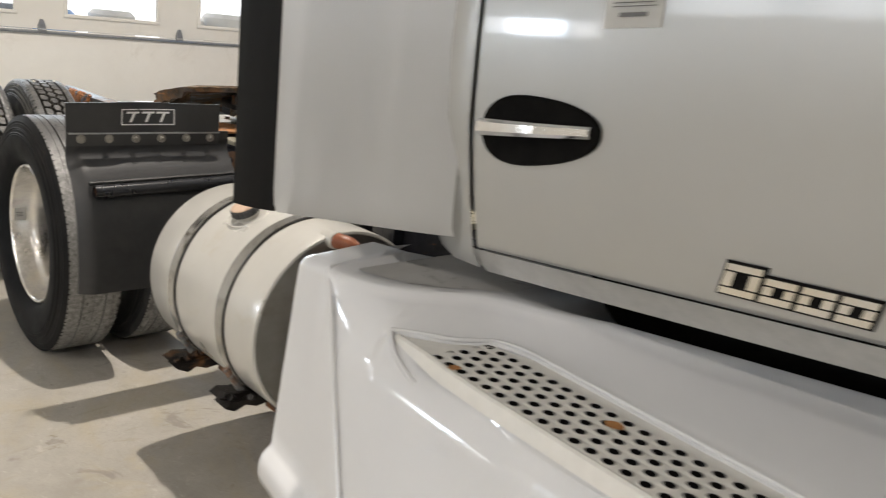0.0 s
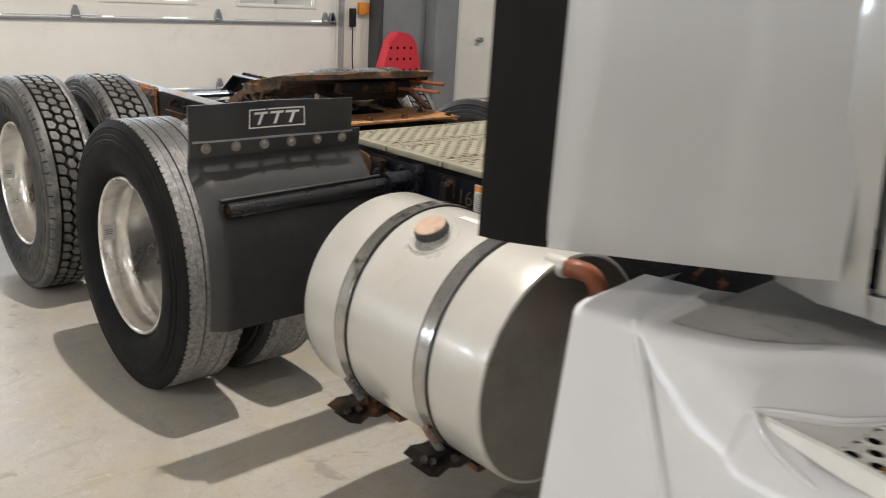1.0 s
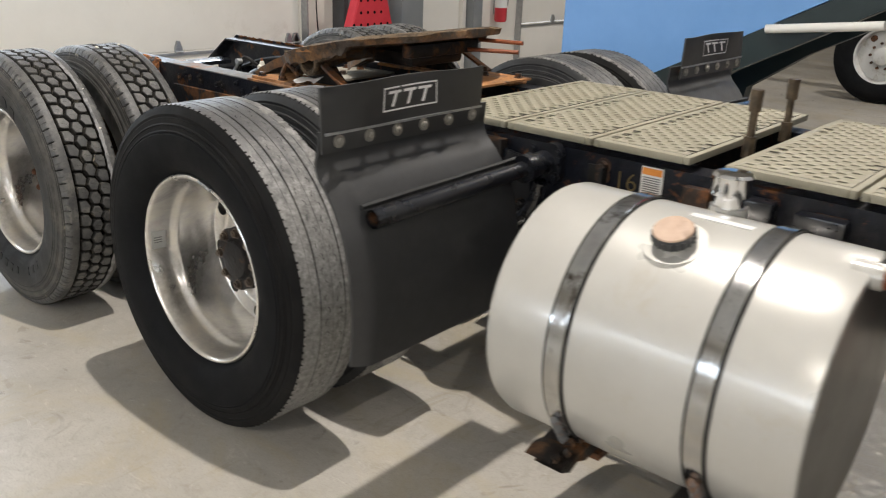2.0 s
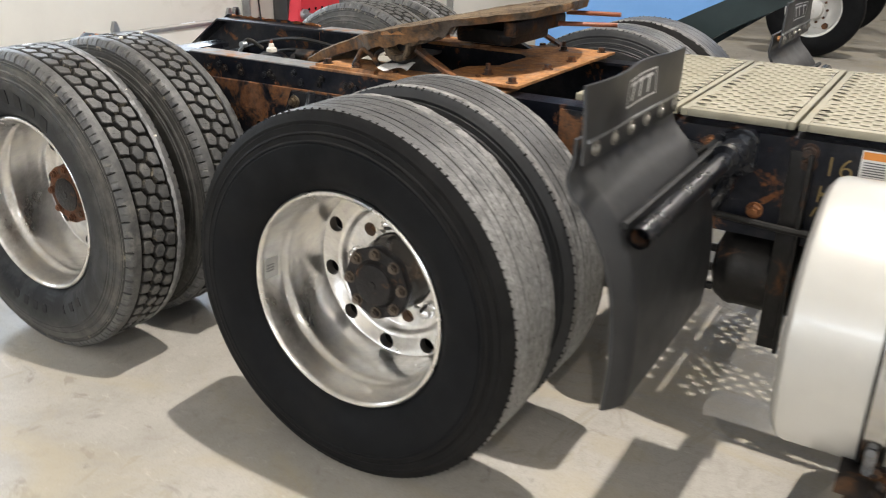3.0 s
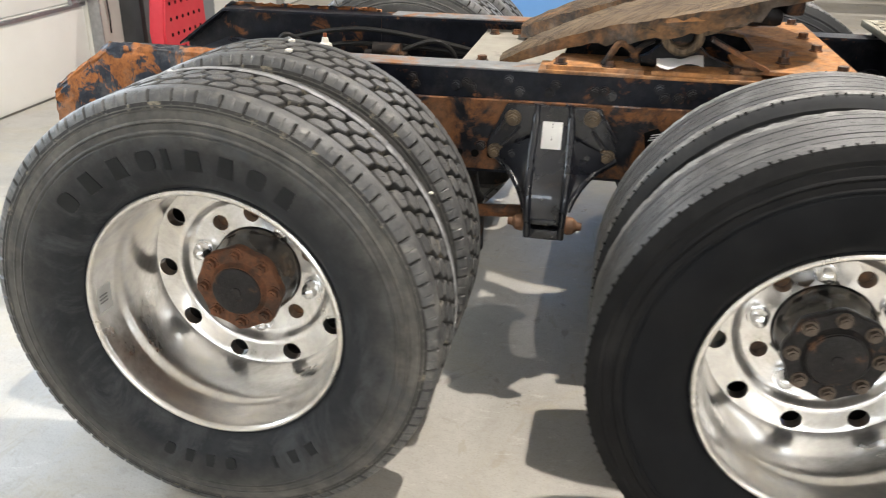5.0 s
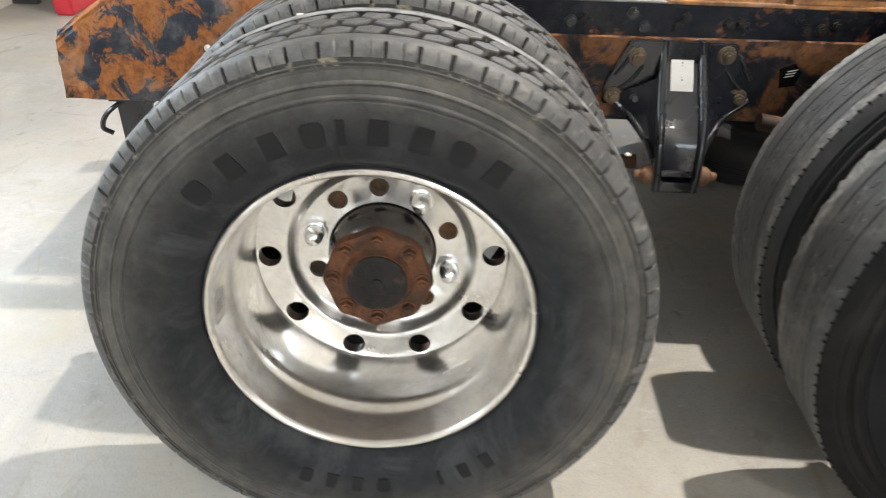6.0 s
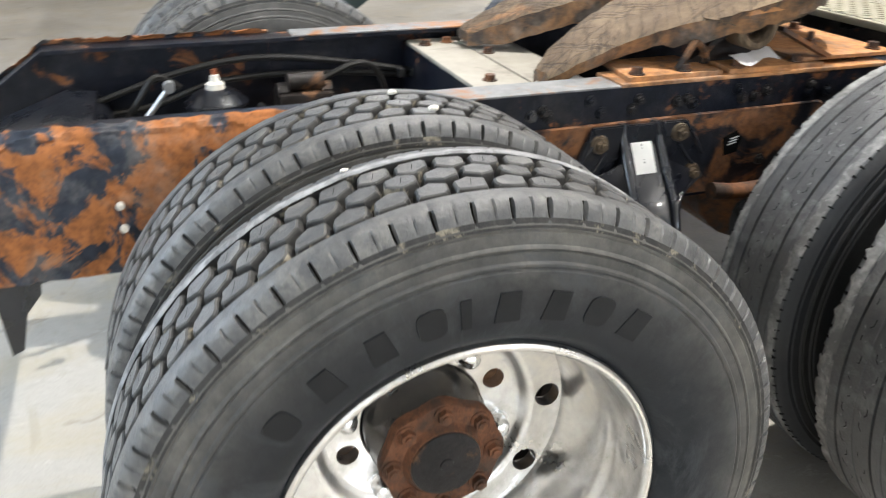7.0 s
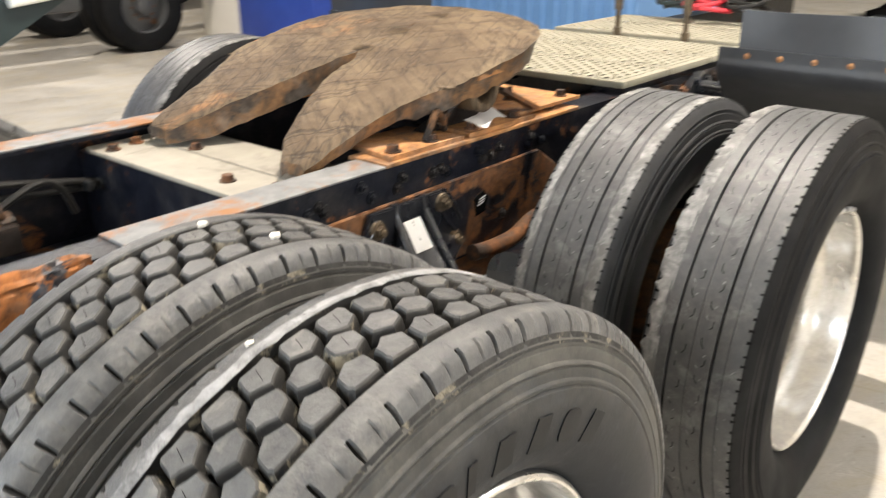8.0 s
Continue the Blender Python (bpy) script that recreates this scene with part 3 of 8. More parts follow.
def holed_ring(bm, x, r1, r2, holes, rh, phase, depth, seg=14):
    """A flat ring in the plane of x with a circle of round holes, each with a short inner wall."""
    rc, half = (r1 + r2) / 2, math.pi / holes
    a0, b0 = rc * half, (r2 - r1) / 2
    angs = sorted([2 * math.pi * (k + 0.5) / seg for k in range(seg)] + [math.atan2(sv * b0, su * a0) % (2 * math.pi) for su in (-1, 1) for sv in (-1, 1)])

    def vert(u, v, w):
        th, r = phase + u / rc, rc + v
        return bm.verts.new((x + w, r * math.cos(th), r * math.sin(th)))

    for h in range(holes):
        u0 = 2 * half * h * rc
        outer, inner, low = [], [], []
        for a in angs:
            c, s = math.cos(a), math.sin(a)
            k = min(a0 / abs(c) if abs(c) > 1e-6 else 9, b0 / abs(s) if abs(s) > 1e-6 else 9)
            outer.append(vert(u0 + k * c, k * s, 0))
            inner.append(vert(u0 + rh * c, rh * s, 0.002))
            low.append(vert(u0 + rh * c, rh * s, depth))
        m = len(angs)
        for q in range(m):
            w = (q + 1) % m
            bm.faces.new((outer[q], outer[w], inner[w], inner[q]))
            bm.faces.new((inner[q], inner[w], low[w], low[q]))


def block(bm, c, ax, ay, az, poly, top, base, inset):
    """A raised block: a polygon in (ax, ay) about c that rises from base to top along az, drawn in by inset at the top."""
    lowv = [bm.verts.new(c + ax * u + ay * v + az * base) for u, v in poly]
    midv = [bm.verts.new(c + ax * u + ay * v + az * (top - 0.003)) for u, v in poly]
    hi = [bm.verts.new(c + ax * u * (1 - inset) + ay * v * (1 - inset) + az * top) for u, v in poly]
    n = len(poly)
    for a, b, mi in ((lowv, midv, 2), (midv, hi, 1)):
        for i in range(n):
            bm.faces.new((a[i], a[(i + 1) % n], b[(i + 1) % n], b[i])).material_index = mi
    bm.faces.new(hi)

# ---- setting ----
YB = 4.07  # inner face of the back wall


def slab(name, lo, hi, material, bevel=0.0):
    bm = bm_new()
    box(bm, lo, hi, bevel)
    return tagged(link(name, bm, material), kind="structure")


def floor():
    bm = bm_new()
    box(bm, (-8, -15, -0.2), (22, YB, 0))
    return tagged(link("floor", bm, M["floor"]), "worn pale concrete shop floor with stains", "floor", kind="structure")


floor()
slab("ceiling", (-8, -15, CEIL), (22, YB, CEIL + 0.2), M["ceiling"])
slab("wall_west", (-8.2, -15, 0), (-8, YB, CEIL), M["wall"])
slab("wall_south", (-8, -15.2, 0), (22, -15, CEIL), M["wall"])
slab("wall_east", (22, -15, 0), (22.2, YB, CEIL), M["wall"])


def back_wall():
    bm = bm_new()
    cuts = [(-2.45, 3.74, 3.6), (5.22, 6.08, 2.1), (7.2, 12.6, 3.6)]
    x = -8
    for a, b, h in cuts:
        box(bm, (x, YB, 0), (a, YB + 0.2, CEIL))
        box(bm, (a, YB, h), (b, YB + 0.2, CEIL))
        x = b
    box(bm, (x, YB, 0), (22, YB + 0.2, CEIL))
    return tagged(link("wall_north", bm, M["wall"]), "white painted shop wall with door openings", "wall", kind="structure")


back_wall()


def sectional_door(name, x0, x1, hinge0, pitch):
    """An overhead door of framed sections with a row of windows, hinges, seams and a side track."""
    door = thing(name, "closed white sectional overhead door with a window row", "overhead door", kind="structure")
    y = YB + 0.02
    seams = [0.0, 0.56, 1.165, 1.77, 2.35, 2.95, 3.58]
    hinges = [hinge0 + pitch * k for k in range(int((x1 - hinge0) / pitch) + 1)]
    for s, (a, b) in enumerate(zip(seams, seams[1:])):
        bm = bm_new()
        if s == 2:
            wins = [(h + pitch / 2 - 0.41, h + pitch / 2 + 0.41) for h in [hinge0 - pitch] + hinges if h + pitch / 2 + 0.41 < x1 and h + pitch / 2 - 0.41 > x0]
            x = x0
            for u, v in wins:
                box(bm, (x, y, a + 0.004), (u, y + 0.05, b - 0.004))
                box(bm, (u, y, a + 0.004), (v, y + 0.05, a + 0.14))
                box(bm, (u, y, b - 0.14), (v, y + 0.05, b - 0.004))
                x = v
            box(bm, (x, y, a + 0.004), (x1, y + 0.05, b - 0.004))
            part("window_section", bm, M["door_white"], door)
            for u, v in wins:
                fr = bm_new()
                for lo, hi in (((u - 0.02, y - 0.012, a + 0.115), (v + 0.02, y - 0.001, a + 0.145)), ((u - 0.02, y - 0.012, b - 0.145), (v + 0.02, y - 0.001, b - 0.115)), ((u - 0.02, y - 0.012, a + 0.146), (u + 0.012, y - 0.001, b - 0.146)), ((v - 0.012, y - 0.012, a + 0.146), (v + 0.02, y - 0.001, b - 0.146))):
                    box(fr, lo, hi, 0.004)
                part("window_frame", fr, M["door_white"], door)
                gl = bm_new()
                box(gl, (u, y + 0.02, a + 0.14), (v, y + 0.026, b - 0.14))
                g = part("pane", gl, M["glass"], door)
                g.visible_shadow = False
        else:
            box(bm, (x0, y, a + 0.004), (x1, y + 0.05, b - 0.004), 0.006)
            part("section", bm, M["door_white"], door)
        if s:
            st = bm_new()
            box(st, (x0, y - 0.022, a - 0.035), (x1, y - 0.001, a - 0.01), 0.004)
            part("strut", st, M["galv"], door)
            for h in hinges + [x1 - 0.06]:
                hg = bm_new()
                for dx in (0,) if h != x1 - 0.06 else (0, -0.075):
                    prism(hg, [(h - 0.03 + dx, a - 0.02), (h + 0.03 + dx, a - 0.02), (h + 0.03 + dx, a + 0.03), (h + 0.01 + dx, a + 0.085), (h - 0.01 + dx, a + 0.085), (h - 0.03 + dx, a + 0.03)], "y", y - 0.03, y - 0.003)
                    rod(hg, (h - 0.034 + dx, y - 0.034, a), (h + 0.034 + dx, y - 0.034, a), 0.008, 8)
                part("hinge", hg, M["galv"], door)
    return door


sectional_door("door_1", -2.42, 3.725, 2.448 - 1.234 * 3, 1.234)
sectional_door("door_2", 7.22, 12.58, 7.9, 1.2)


def backdrop():
    bm = bm_new()
    box(bm, (-8, 7.0, -0.5), (16, 7.1, 5))
    tagged(link("backdrop", bm, M["daylight"]), "bright overcast daylight outside the windows", "backdrop", kind="structure")


backdrop()


def yard():
    """Dim stacks that show through the door windows."""
    rg = random.Random(5)
    for k in range(16):
        x = -3.0 + 0.62 * k + rg.uniform(-0.15, 0.15)
        h = rg.uniform(1.30, 1.45)
        bm = bm_new()
        lathe(bm, [(0.0, 0.001), (0.0, 0.2), (0.03, 0.25), (h - 0.05, 0.25), (h, 0.2), (h, 0.001)], 16, "z", (x, 5.9, 0))
        tagged(link("storage_drum", bm, M[rg.choice(("blue", "door_white", "white_label", "galv"))]), "drum standing in the yard outside the windows", "drum", "drums outside")
    bm = bm_new()
    box(bm, (-8, YB + 0.21, -0.2), (16, 7.0, -0.01))
    tagged(link("ground", bm, M["floor"]), "pale yard surface outside the door", "ground", kind="structure")


yard()


def track(x):
    bm = bm_new()
    box(bm, (x, YB - 0.09, 0.0), (x + 0.012, YB - 0.003, 3.7), 0.002)
    box(bm, (x + 0.012, YB - 0.015, 0.0), (x + 0.06, YB - 0.003, 3.7), 0.002)
    rod(bm, (x + 0.02, YB - 0.05, 0.0), (x + 0.02, YB - 0.05, 3.7), 0.012, 8)
    tagged(link("door_track", bm, M["galv"]), "galvanised vertical door track fixed to the wall", "door track", kind="structure")


track(3.742), track(7.08)


def steel_post(x0, x1, y0, material, label):
    bm = bm_new()
    box(bm, (x0, y0, 0), (x1, YB - 0.004, CEIL), 0.008)
    tagged(link("steel_post", bm, material), label, "steel post", kind="structure")


steel_post(4.12, 4.18, 3.90, M["shadow_grey"], "dark steel door post against the white wall")
steel_post(4.82, 5.14, 3.82, M["grey_paint"], "grey painted steel column against the white wall")
steel_post(6.12, 6.28, 3.95, M["grey_paint"], "grey steel door frame post")


def panel_recess():
    bm = bm_new()
    box(bm, (4.19, 3.98, 0.05), (4.81, YB - 0.004, 2.4), 0.01)
    tagged(link("wall_panel", bm, M["grey_paint"]), "blue-grey steel panel between two posts", "wall panel", kind="structure")


panel_recess()


def man_door():
    d = thing("door_3", "closed white steel side door with lever handle", "door", kind="structure")
    bm = bm_new()
    box(bm, (5.26, YB + 0.03, 0.01), (6.04, YB + 0.075, 2.06), 0.004)
    part("door_leaf", bm, M["door_white"], d)
    bm = bm_new()
    for lo, hi in (((5.19, YB - 0.02, 0), (5.255, YB + 0.09, 2.1)), ((6.045, YB - 0.02, 0), (6.11, YB + 0.09, 2.1)), ((5.255, YB - 0.02, 2.065), (6.045, YB + 0.09, 2.1))):
        box(bm, lo, hi, 0.005)
    part("door_frame", bm, M["wall"], d)
    bm = bm_new()
    rod(bm, (5.74, YB + 0.03, 1.0), (5.74, YB - 0.03, 1.0), 0.03, 16)
    rod(bm, (5.75, YB - 0.03, 1.0), (5.63, YB - 0.035, 1.0), 0.011, 10)
    part("door_handle", bm, M["galv"], d)


man_door()


def door_control():
    c = thing("door_control", "black push-button box with hanging cord on the wall", "control box")
    bm = bm_new()
    box(bm, (3.87, YB - 0.05, 1.12), (3.93, YB - 0.004, 1.30), 0.008)
    part("housing", bm, M["black_plastic"], c)
    bm = bm_new()
    box(bm, (3.97, YB - 0.05, 1.24), (4.09, YB - 0.004, 1.36), 0.006)
    part("junction_box", bm, M["orange"], c, "orange junction box")
    bm = bm_new()
    tube(bm, smooth_path([(3.90, YB - 0.03, 1.12), (3.905, YB - 0.03, 0.8), (3.94, YB - 0.03, 0.45), (3.95, YB - 0.02, 0.3)]), 0.006, 6)
    part("cord", bm, M["black_rubber"], c)


door_control()


def extinguisher():
    e = thing("fire_extinguisher", "red fire extinguisher hanging on the white wall", "fire extinguisher")
    x, y = 6.66, YB - 0.09
    bm = bm_new()
    lathe(bm, [(0.62, 0.001), (0.62, 0.06), (0.64, 0.072), (1.0, 0.072), (1.05, 0.06), (1.08, 0.025), (1.11, 0.022), (1.11, 0.001)], 24, "z", (x, y, 0))
    part("cylinder", bm, M["red"], e)
    bm = bm_new()
    box(bm, (x - 0.02, y - 0.02, 1.11), (x + 0.02, y + 0.02, 1.15), 0.004)
    box(bm, (x - 0.10, y - 0.012, 1.15), (x + 0.03, y + 0.012, 1.165), 0.003)
    part("valve", bm, M["black_plastic"], e)
    bm = bm_new()
    tube(bm, smooth_path([(x + 0.02, y, 1.12), (x + 0.1, y - 0.02, 1.05), (x + 0.09, y - 0.02, 0.8)]), 0.011, 8)
    part("nozzle_hose", bm, M["black_rubber"], e)
    bm = bm_new()
    lathe(bm, [(0.78, 0.0735), (0.92, 0.0735)], 24, "z", (x, y, 0))
    part("label_band", bm, M["white_label"], e, "white label band")
    bm = bm_new()
    box(bm, (x - 0.03, y + 0.06, 0.7), (x + 0.03, YB - 0.002, 1.05), 0.004)
    part("bracket", bm, M["galv"], e)


extinguisher()


def red_barrier():
    """An upright red plastic shell with rows of round holes and two metal grips."""
    b = thing("plastic_barrier", "red perforated plastic barrier standing by the wall", "barrier", at=(3.82, 3.62, 0))
    bm = bm_new()
    prof = [(0.0, 0.34), (0.05, 0.0), (0.60, 0.0), (0.64, 0.34), (0.60, 0.72), (0.53, 1.0), (0.45, 1.09), (0.29, 1.11), (0.19, 1.03), (0.10, 0.74)]
    fs = prism(bm, prof, "y", -0.06, 0.06)
    bmesh.ops.bevel(bm, geom=[e for e in bm.edges], offset=0.014, segments=2, affect="EDGES")
    part("shell", bm, M["red"], b)
    # black discs on the shell, the shade of round holes drawn as colour
    bm = bm_new()
    for r in range(9):
        for c in range(6):
            u, w = 0.11 + 0.085 * c, 0.1 + 0.107 * r
            if w > 0.80 and (c in (0, 5)):
                continue
            rod(bm, (u, -0.0625, w), (u, -0.055, w), 0.014, 10)
    tagged(part("hole_row", bm, M["groove"], b, "rows of black discs for the shade in round holes"), kind="stuff")
    for u in (0.12, 0.55):
        bm = bm_new()
        rod(bm, (u, -0.09, 0.60), (u, -0.06, 0.60), 0.045, 16)
        box(bm, (u - 0.05, -0.11, 0.59), (u + 0.05, -0.09, 0.61), 0.004)
        part("grip", bm, M["galv"], b)
    return b


red_barrier()


def high_bay(x, y):
    h = thing("high_bay_lamp", "unseen round high-bay ceiling lamp with a bright lens", "ceiling lamp", "high bay lamps")
    bm = bm_new()
    lathe(bm, [(CEIL - 0.30, 0.001), (CEIL - 0.30, 0.2), (CEIL - 0.2, 0.2), (CEIL - 0.12, 0.1), (CEIL - 0.1, 0.001)], 24, "z", (x, y, 0))
    rod(bm, (x, y, CEIL - 0.12), (x, y, CEIL), 0.012, 8)
    part("housing", bm, M["shadow_grey"], h)
    bm = bm_new()
    rod(bm, (x, y, CEIL - 0.315), (x, y, CEIL - 0.301), 0.18, 24)
    part("lens", bm, M["lens"], h)


for lx, ly, _ in HIGH_BAYS:
    high_bay(lx, ly)


def shop_window(y0, wide, z0, z1, pane_look):
    w = thing("window_1", "bright shop window out of direct view, in a white frame", "window", "shop windows", kind="structure")
    bm = bm_new()
    box(bm, (-7.995, y0, z0), (-7.97, y0 + wide, z1))
    part("pane", bm, M[pane_look], w, "bright overcast pane")
    bm = bm_new()
    for lo, hi in (((-7.99, y0 - 0.06, z0 - 0.06), (-7.93, y0 + wide + 0.06, z0)), ((-7.99, y0 - 0.06, z1), (-7.93, y0 + wide + 0.06, z1 + 0.06)), ((-7.99, y0 - 0.06, z0 + 0.001), (-7.93, y0, z1 - 0.001)), ((-7.99, y0 + wide, z0 + 0.001), (-7.93, y0 + wide + 0.06, z1 - 0.001))):
        box(bm, lo, hi, 0.004)
    part("window_frame", bm, M["door_white"], w)


# six unseen windows, added to go with the west fill lamp
for k in range(6):
    shop_window(-7.4 + 1.7 * k, 1.1, 1.95, 2.75, "daylight")
shop_window(3.45, 0.48, 1.42, 1.78, "daylight_bright")


def end_window(x0):
    w = thing("window_1", "bright shop window out of direct view, in a white frame", "window", "shop windows", kind="structure")
    bm = bm_new()
    box(bm, (x0, YB - 0.03, 1.45), (x0 + 1.1, YB - 0.005, 1.78))
    part("pane", bm, M["daylight_bright"], w, "bright overcast pane")
    bm = bm_new()
    for lo, hi in (((x0 - 0.06, YB - 0.07, 1.39), (x0 + 1.16, YB - 0.01, 1.45)), ((x0 - 0.06, YB - 0.07, 1.78), (x0 + 1.16, YB - 0.01, 1.84)), ((x0 - 0.06, YB - 0.07, 1.451), (x0, YB - 0.01, 1.779)), ((x0 + 1.1, YB - 0.07, 1.451), (x0 + 1.16, YB - 0.01, 1.779))):
        box(bm, lo, hi, 0.004)
    part("window_frame", bm, M["door_white"], w)


end_window(-7.45)

# ---- the truck ----
# x runs across from its right side, y towards its tail, z up; its middle is at x = 1.09
MID = 1.09
truck = thing("semi_truck", "silver semi truck tractor with bare rear frame", "truck")


def both(x):
    return (x, 2 * MID - x)


# -- wheels --
R_TYRE, AXLE = 0.515, 0.512


def tyre_profile(tread_r, half=0.138):
    """Half-width and radius pairs from one bead to the other."""
    side = [(-0.084, 0.287), (-0.090, 0.303), (-0.104, 0.312), (-0.120, 0.328), (-0.132, 0.36), (-0.137, 0.40), (-0.1345, 0.425), (-0.1315, 0.428), (-0.133, 0.431), (-0.1325, 0.434), (-0.1295, 0.437), (-0.128, 0.448), (-0.1255, 0.4495), (-0.1275, 0.4525), (-0.126, 0.4555), (-0.1235, 0.457), (-0.121, 0.472), (-0.1185, 0.474), (-0.119, 0.482), (-0.114, 0.490), (-0.110, tread_r - 0.006), (-0.104, tread_r)]
    return [(x * half / 0.138, r) for x, r in side]


def worn_tyre():
    """A highway tyre with worn ribs: grooves cut into the crown and notched shoulders."""
    bm = bm_new()
    R = R_TYRE - 0.006
    left = tyre_profile(R - 0.003)
    crown = []
    for g in (-0.072, -0.045, 0.0, 0.045, 0.072):
        d, w = (0.009, 0.0022) if abs(g) == 0.045 else (0.002, 0.0012)
        crown += [(g - w - 0.001, R), (g - w, R - d), (g + w, R - d), (g + w + 0.001, R)]
    prof = left + [(-0.09, R - 0.001)] + crown + [(0.09, R - 0.001)] + [(-x, r) for x, r in left[::-1]]
    rings = lathe(bm, prof, 120, "x")
    n = len(left)
    for f in bm.faces:
        c = f.calc_center_median()
        r = math.hypot(c.y, c.z)
        if abs(c.x) < 0.106 and r > R - 0.0085:
            f.material_index = 1
        elif abs(c.x) < 0.1 and r <= R - 0.0085 and r > 0.45:
            f.material_index = 2
        elif r > 0.435:
            f.material_index = 3
    return bm


def worn_sipes(parent):
    """Zigzag cuts on the ribs and small lugs along both shoulders."""
    rng = random.Random(4)
    R = R_TYRE - 0.006
    bm = bm_new()
    zigs = 84
    for x0, turn in ((-0.0225, 0.0), (0.0225, 0.4)):
        line = []
        for k in range(zigs):
            side = 1 if k % 2 else -1
            wob = rng.uniform(-0.0012, 0.0012)
            for da, dx in ((0.0, -0.0075), (0.50, 0.0015), (0.66, 0.0075)):
                line.append((2 * math.pi * (k + da + turn + rng.uniform(-0.05, 0.05)) / zigs, x0 + side * dx + wob))
        ring = []
        for k, (a, x) in enumerate(line):
            rad = Vector((0, math.cos(a), math.sin(a)))
            (a0, x_a), (a1, x_b) = line[k - 1], line[(k + 1) % len(line)]
            d = Vector((x_b - x_a, ((a1 - a0 + math.pi) % (2 * math.pi) - math.pi) * R, 0)).normalized()
            tan = Vector((0, -math.sin(a), math.cos(a)))
            n = (Vector((1, 0, 0)) * d.y - tan * d.x) * 0.0009
            c = Vector((x, 0, 0)) + rad * (R + 0.0004)
            ring.append((bm.verts.new(c - n), bm.verts.new(c + n)))
        for k, ((p, q), (r, t)) in enumerate(zip(ring, ring[1:] + ring[:1])):
            if k % 3 and rng.random() > 0.12:
                bm.faces.new((p, q, t, r))
    tagged(part("sipe", bm, M["groove"], parent, "fine zigzag cuts"), kind="stuff")
    # small pale dashes beside the cuts and along both shoulders
    bm = bm_new()
    X = Vector((1, 0, 0))
    for row, x0 in enumerate((-0.083, -0.0225, 0.0225, 0.083)):
        for k in range(64):
            for dx in (-0.006, 0.006):
                if rng.random() < 0.5:
                    continue
                a = 2 * math.pi * (k + 0.5 * (dx > 0) + 0.3 * row + 0.07) / 64
                rad, tan = Vector((0, math.cos(a), math.sin(a))), Vector((0, -math.sin(a), math.cos(a)))
                l = rng.uniform(0.002, 0.006)
                block(bm, X * (x0 + dx + 0.002) + rad * R, (X * 0.6 + tan * (0.8 if dx > 0 else -0.8)).normalized(), tan, rad, [(-l, -0.0013), (l, -0.0013), (l, 0.0013), (-l, 0.0013)], 0.0007, -0.002, 0.2)
    tagged(part("pale_dash", bm, M["scuff"], parent, "small pale dashes beside the cuts"), kind="stuff")
    bm = bm_new()
    for side in (-1, 1):
        for k in range(132):
            a = 2 * math.pi * (k + rng.uniform(-0.2, 0.2)) / 132
            rad, tan = Vector((0, math.cos(a), math.sin(a))), Vector((0, -math.sin(a), math.cos(a)))
            wd, ln = rng.uniform(0.0018, 0.0038), rng.uniform(0.003, 0.0065)
            c = X * (side * 0.1035) + rad * (R - 0.0035)
            block(bm, c, tan, (X * side * 0.8 - rad * 0.6).normalized(), (rad * 0.8 + X * side * 0.6).normalized(), [(-wd, -ln), (wd, -ln), (wd * 0.6, ln), (-wd * 0.6, ln)], 0.0012, -0.008, 0.1)
    tagged(part("shoulder_notch", bm, M["groove"], parent, "small worn shoulder notches"), kind="stuff")


def drive_tyre():
    bm = bm_new()
    base = R_TYRE - 0.019
    left = tyre_profile(base)
    prof = left + [(-0.05, base), (0.05, base)] + [(-x, r) for x, r in left[::-1]]
    lathe(bm, prof, 120, "x")
    for f in bm.faces:
        c = f.calc_center_median()
        r = math.hypot(c.y, c.z)
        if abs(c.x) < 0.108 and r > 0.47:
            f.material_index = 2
        elif r > 0.43:
            f.material_index = 1
    return bm


def worn_block(bm, c, ax, ay, az, poly, top, rng):
    """A tread block with sloping sides, a rubbed lip and a slightly uneven outline."""
    fine = []
    for (u0, v0), (u1, v1) in zip(poly, poly[1:] + poly[:1]):
        k = rng.uniform(0.35, 0.65)
        b = 1 + rng.uniform(-0.05, 0.05)
        fine += [(u0, v0), ((u0 + (u1 - u0) * k) * b, (v0 + (v1 - v0) * k) * b)]
    fine = [(u * (1 + rng.uniform(-0.05, 0.03)), v * (1 + rng.uniform(-0.06, 0.04))) for u, v in fine]
    tip = rng.uniform(-0.05, 0.05)
    rings = []
    for grow, drop in ((1.19, 0.020), (1.06, 0.0065), (0.99, 0.0022), (0.88, 0.0)):
        rings.append([bm.verts.new(c + ax * u * grow + ay * v * grow + az * (top - drop + (tip * v if drop < 0.01 else 0))) for u, v in fine])
    n = len(fine)
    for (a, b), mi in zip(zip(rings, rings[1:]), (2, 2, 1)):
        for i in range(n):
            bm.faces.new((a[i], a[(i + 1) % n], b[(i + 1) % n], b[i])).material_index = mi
    bm.faces.new(rings[-1])


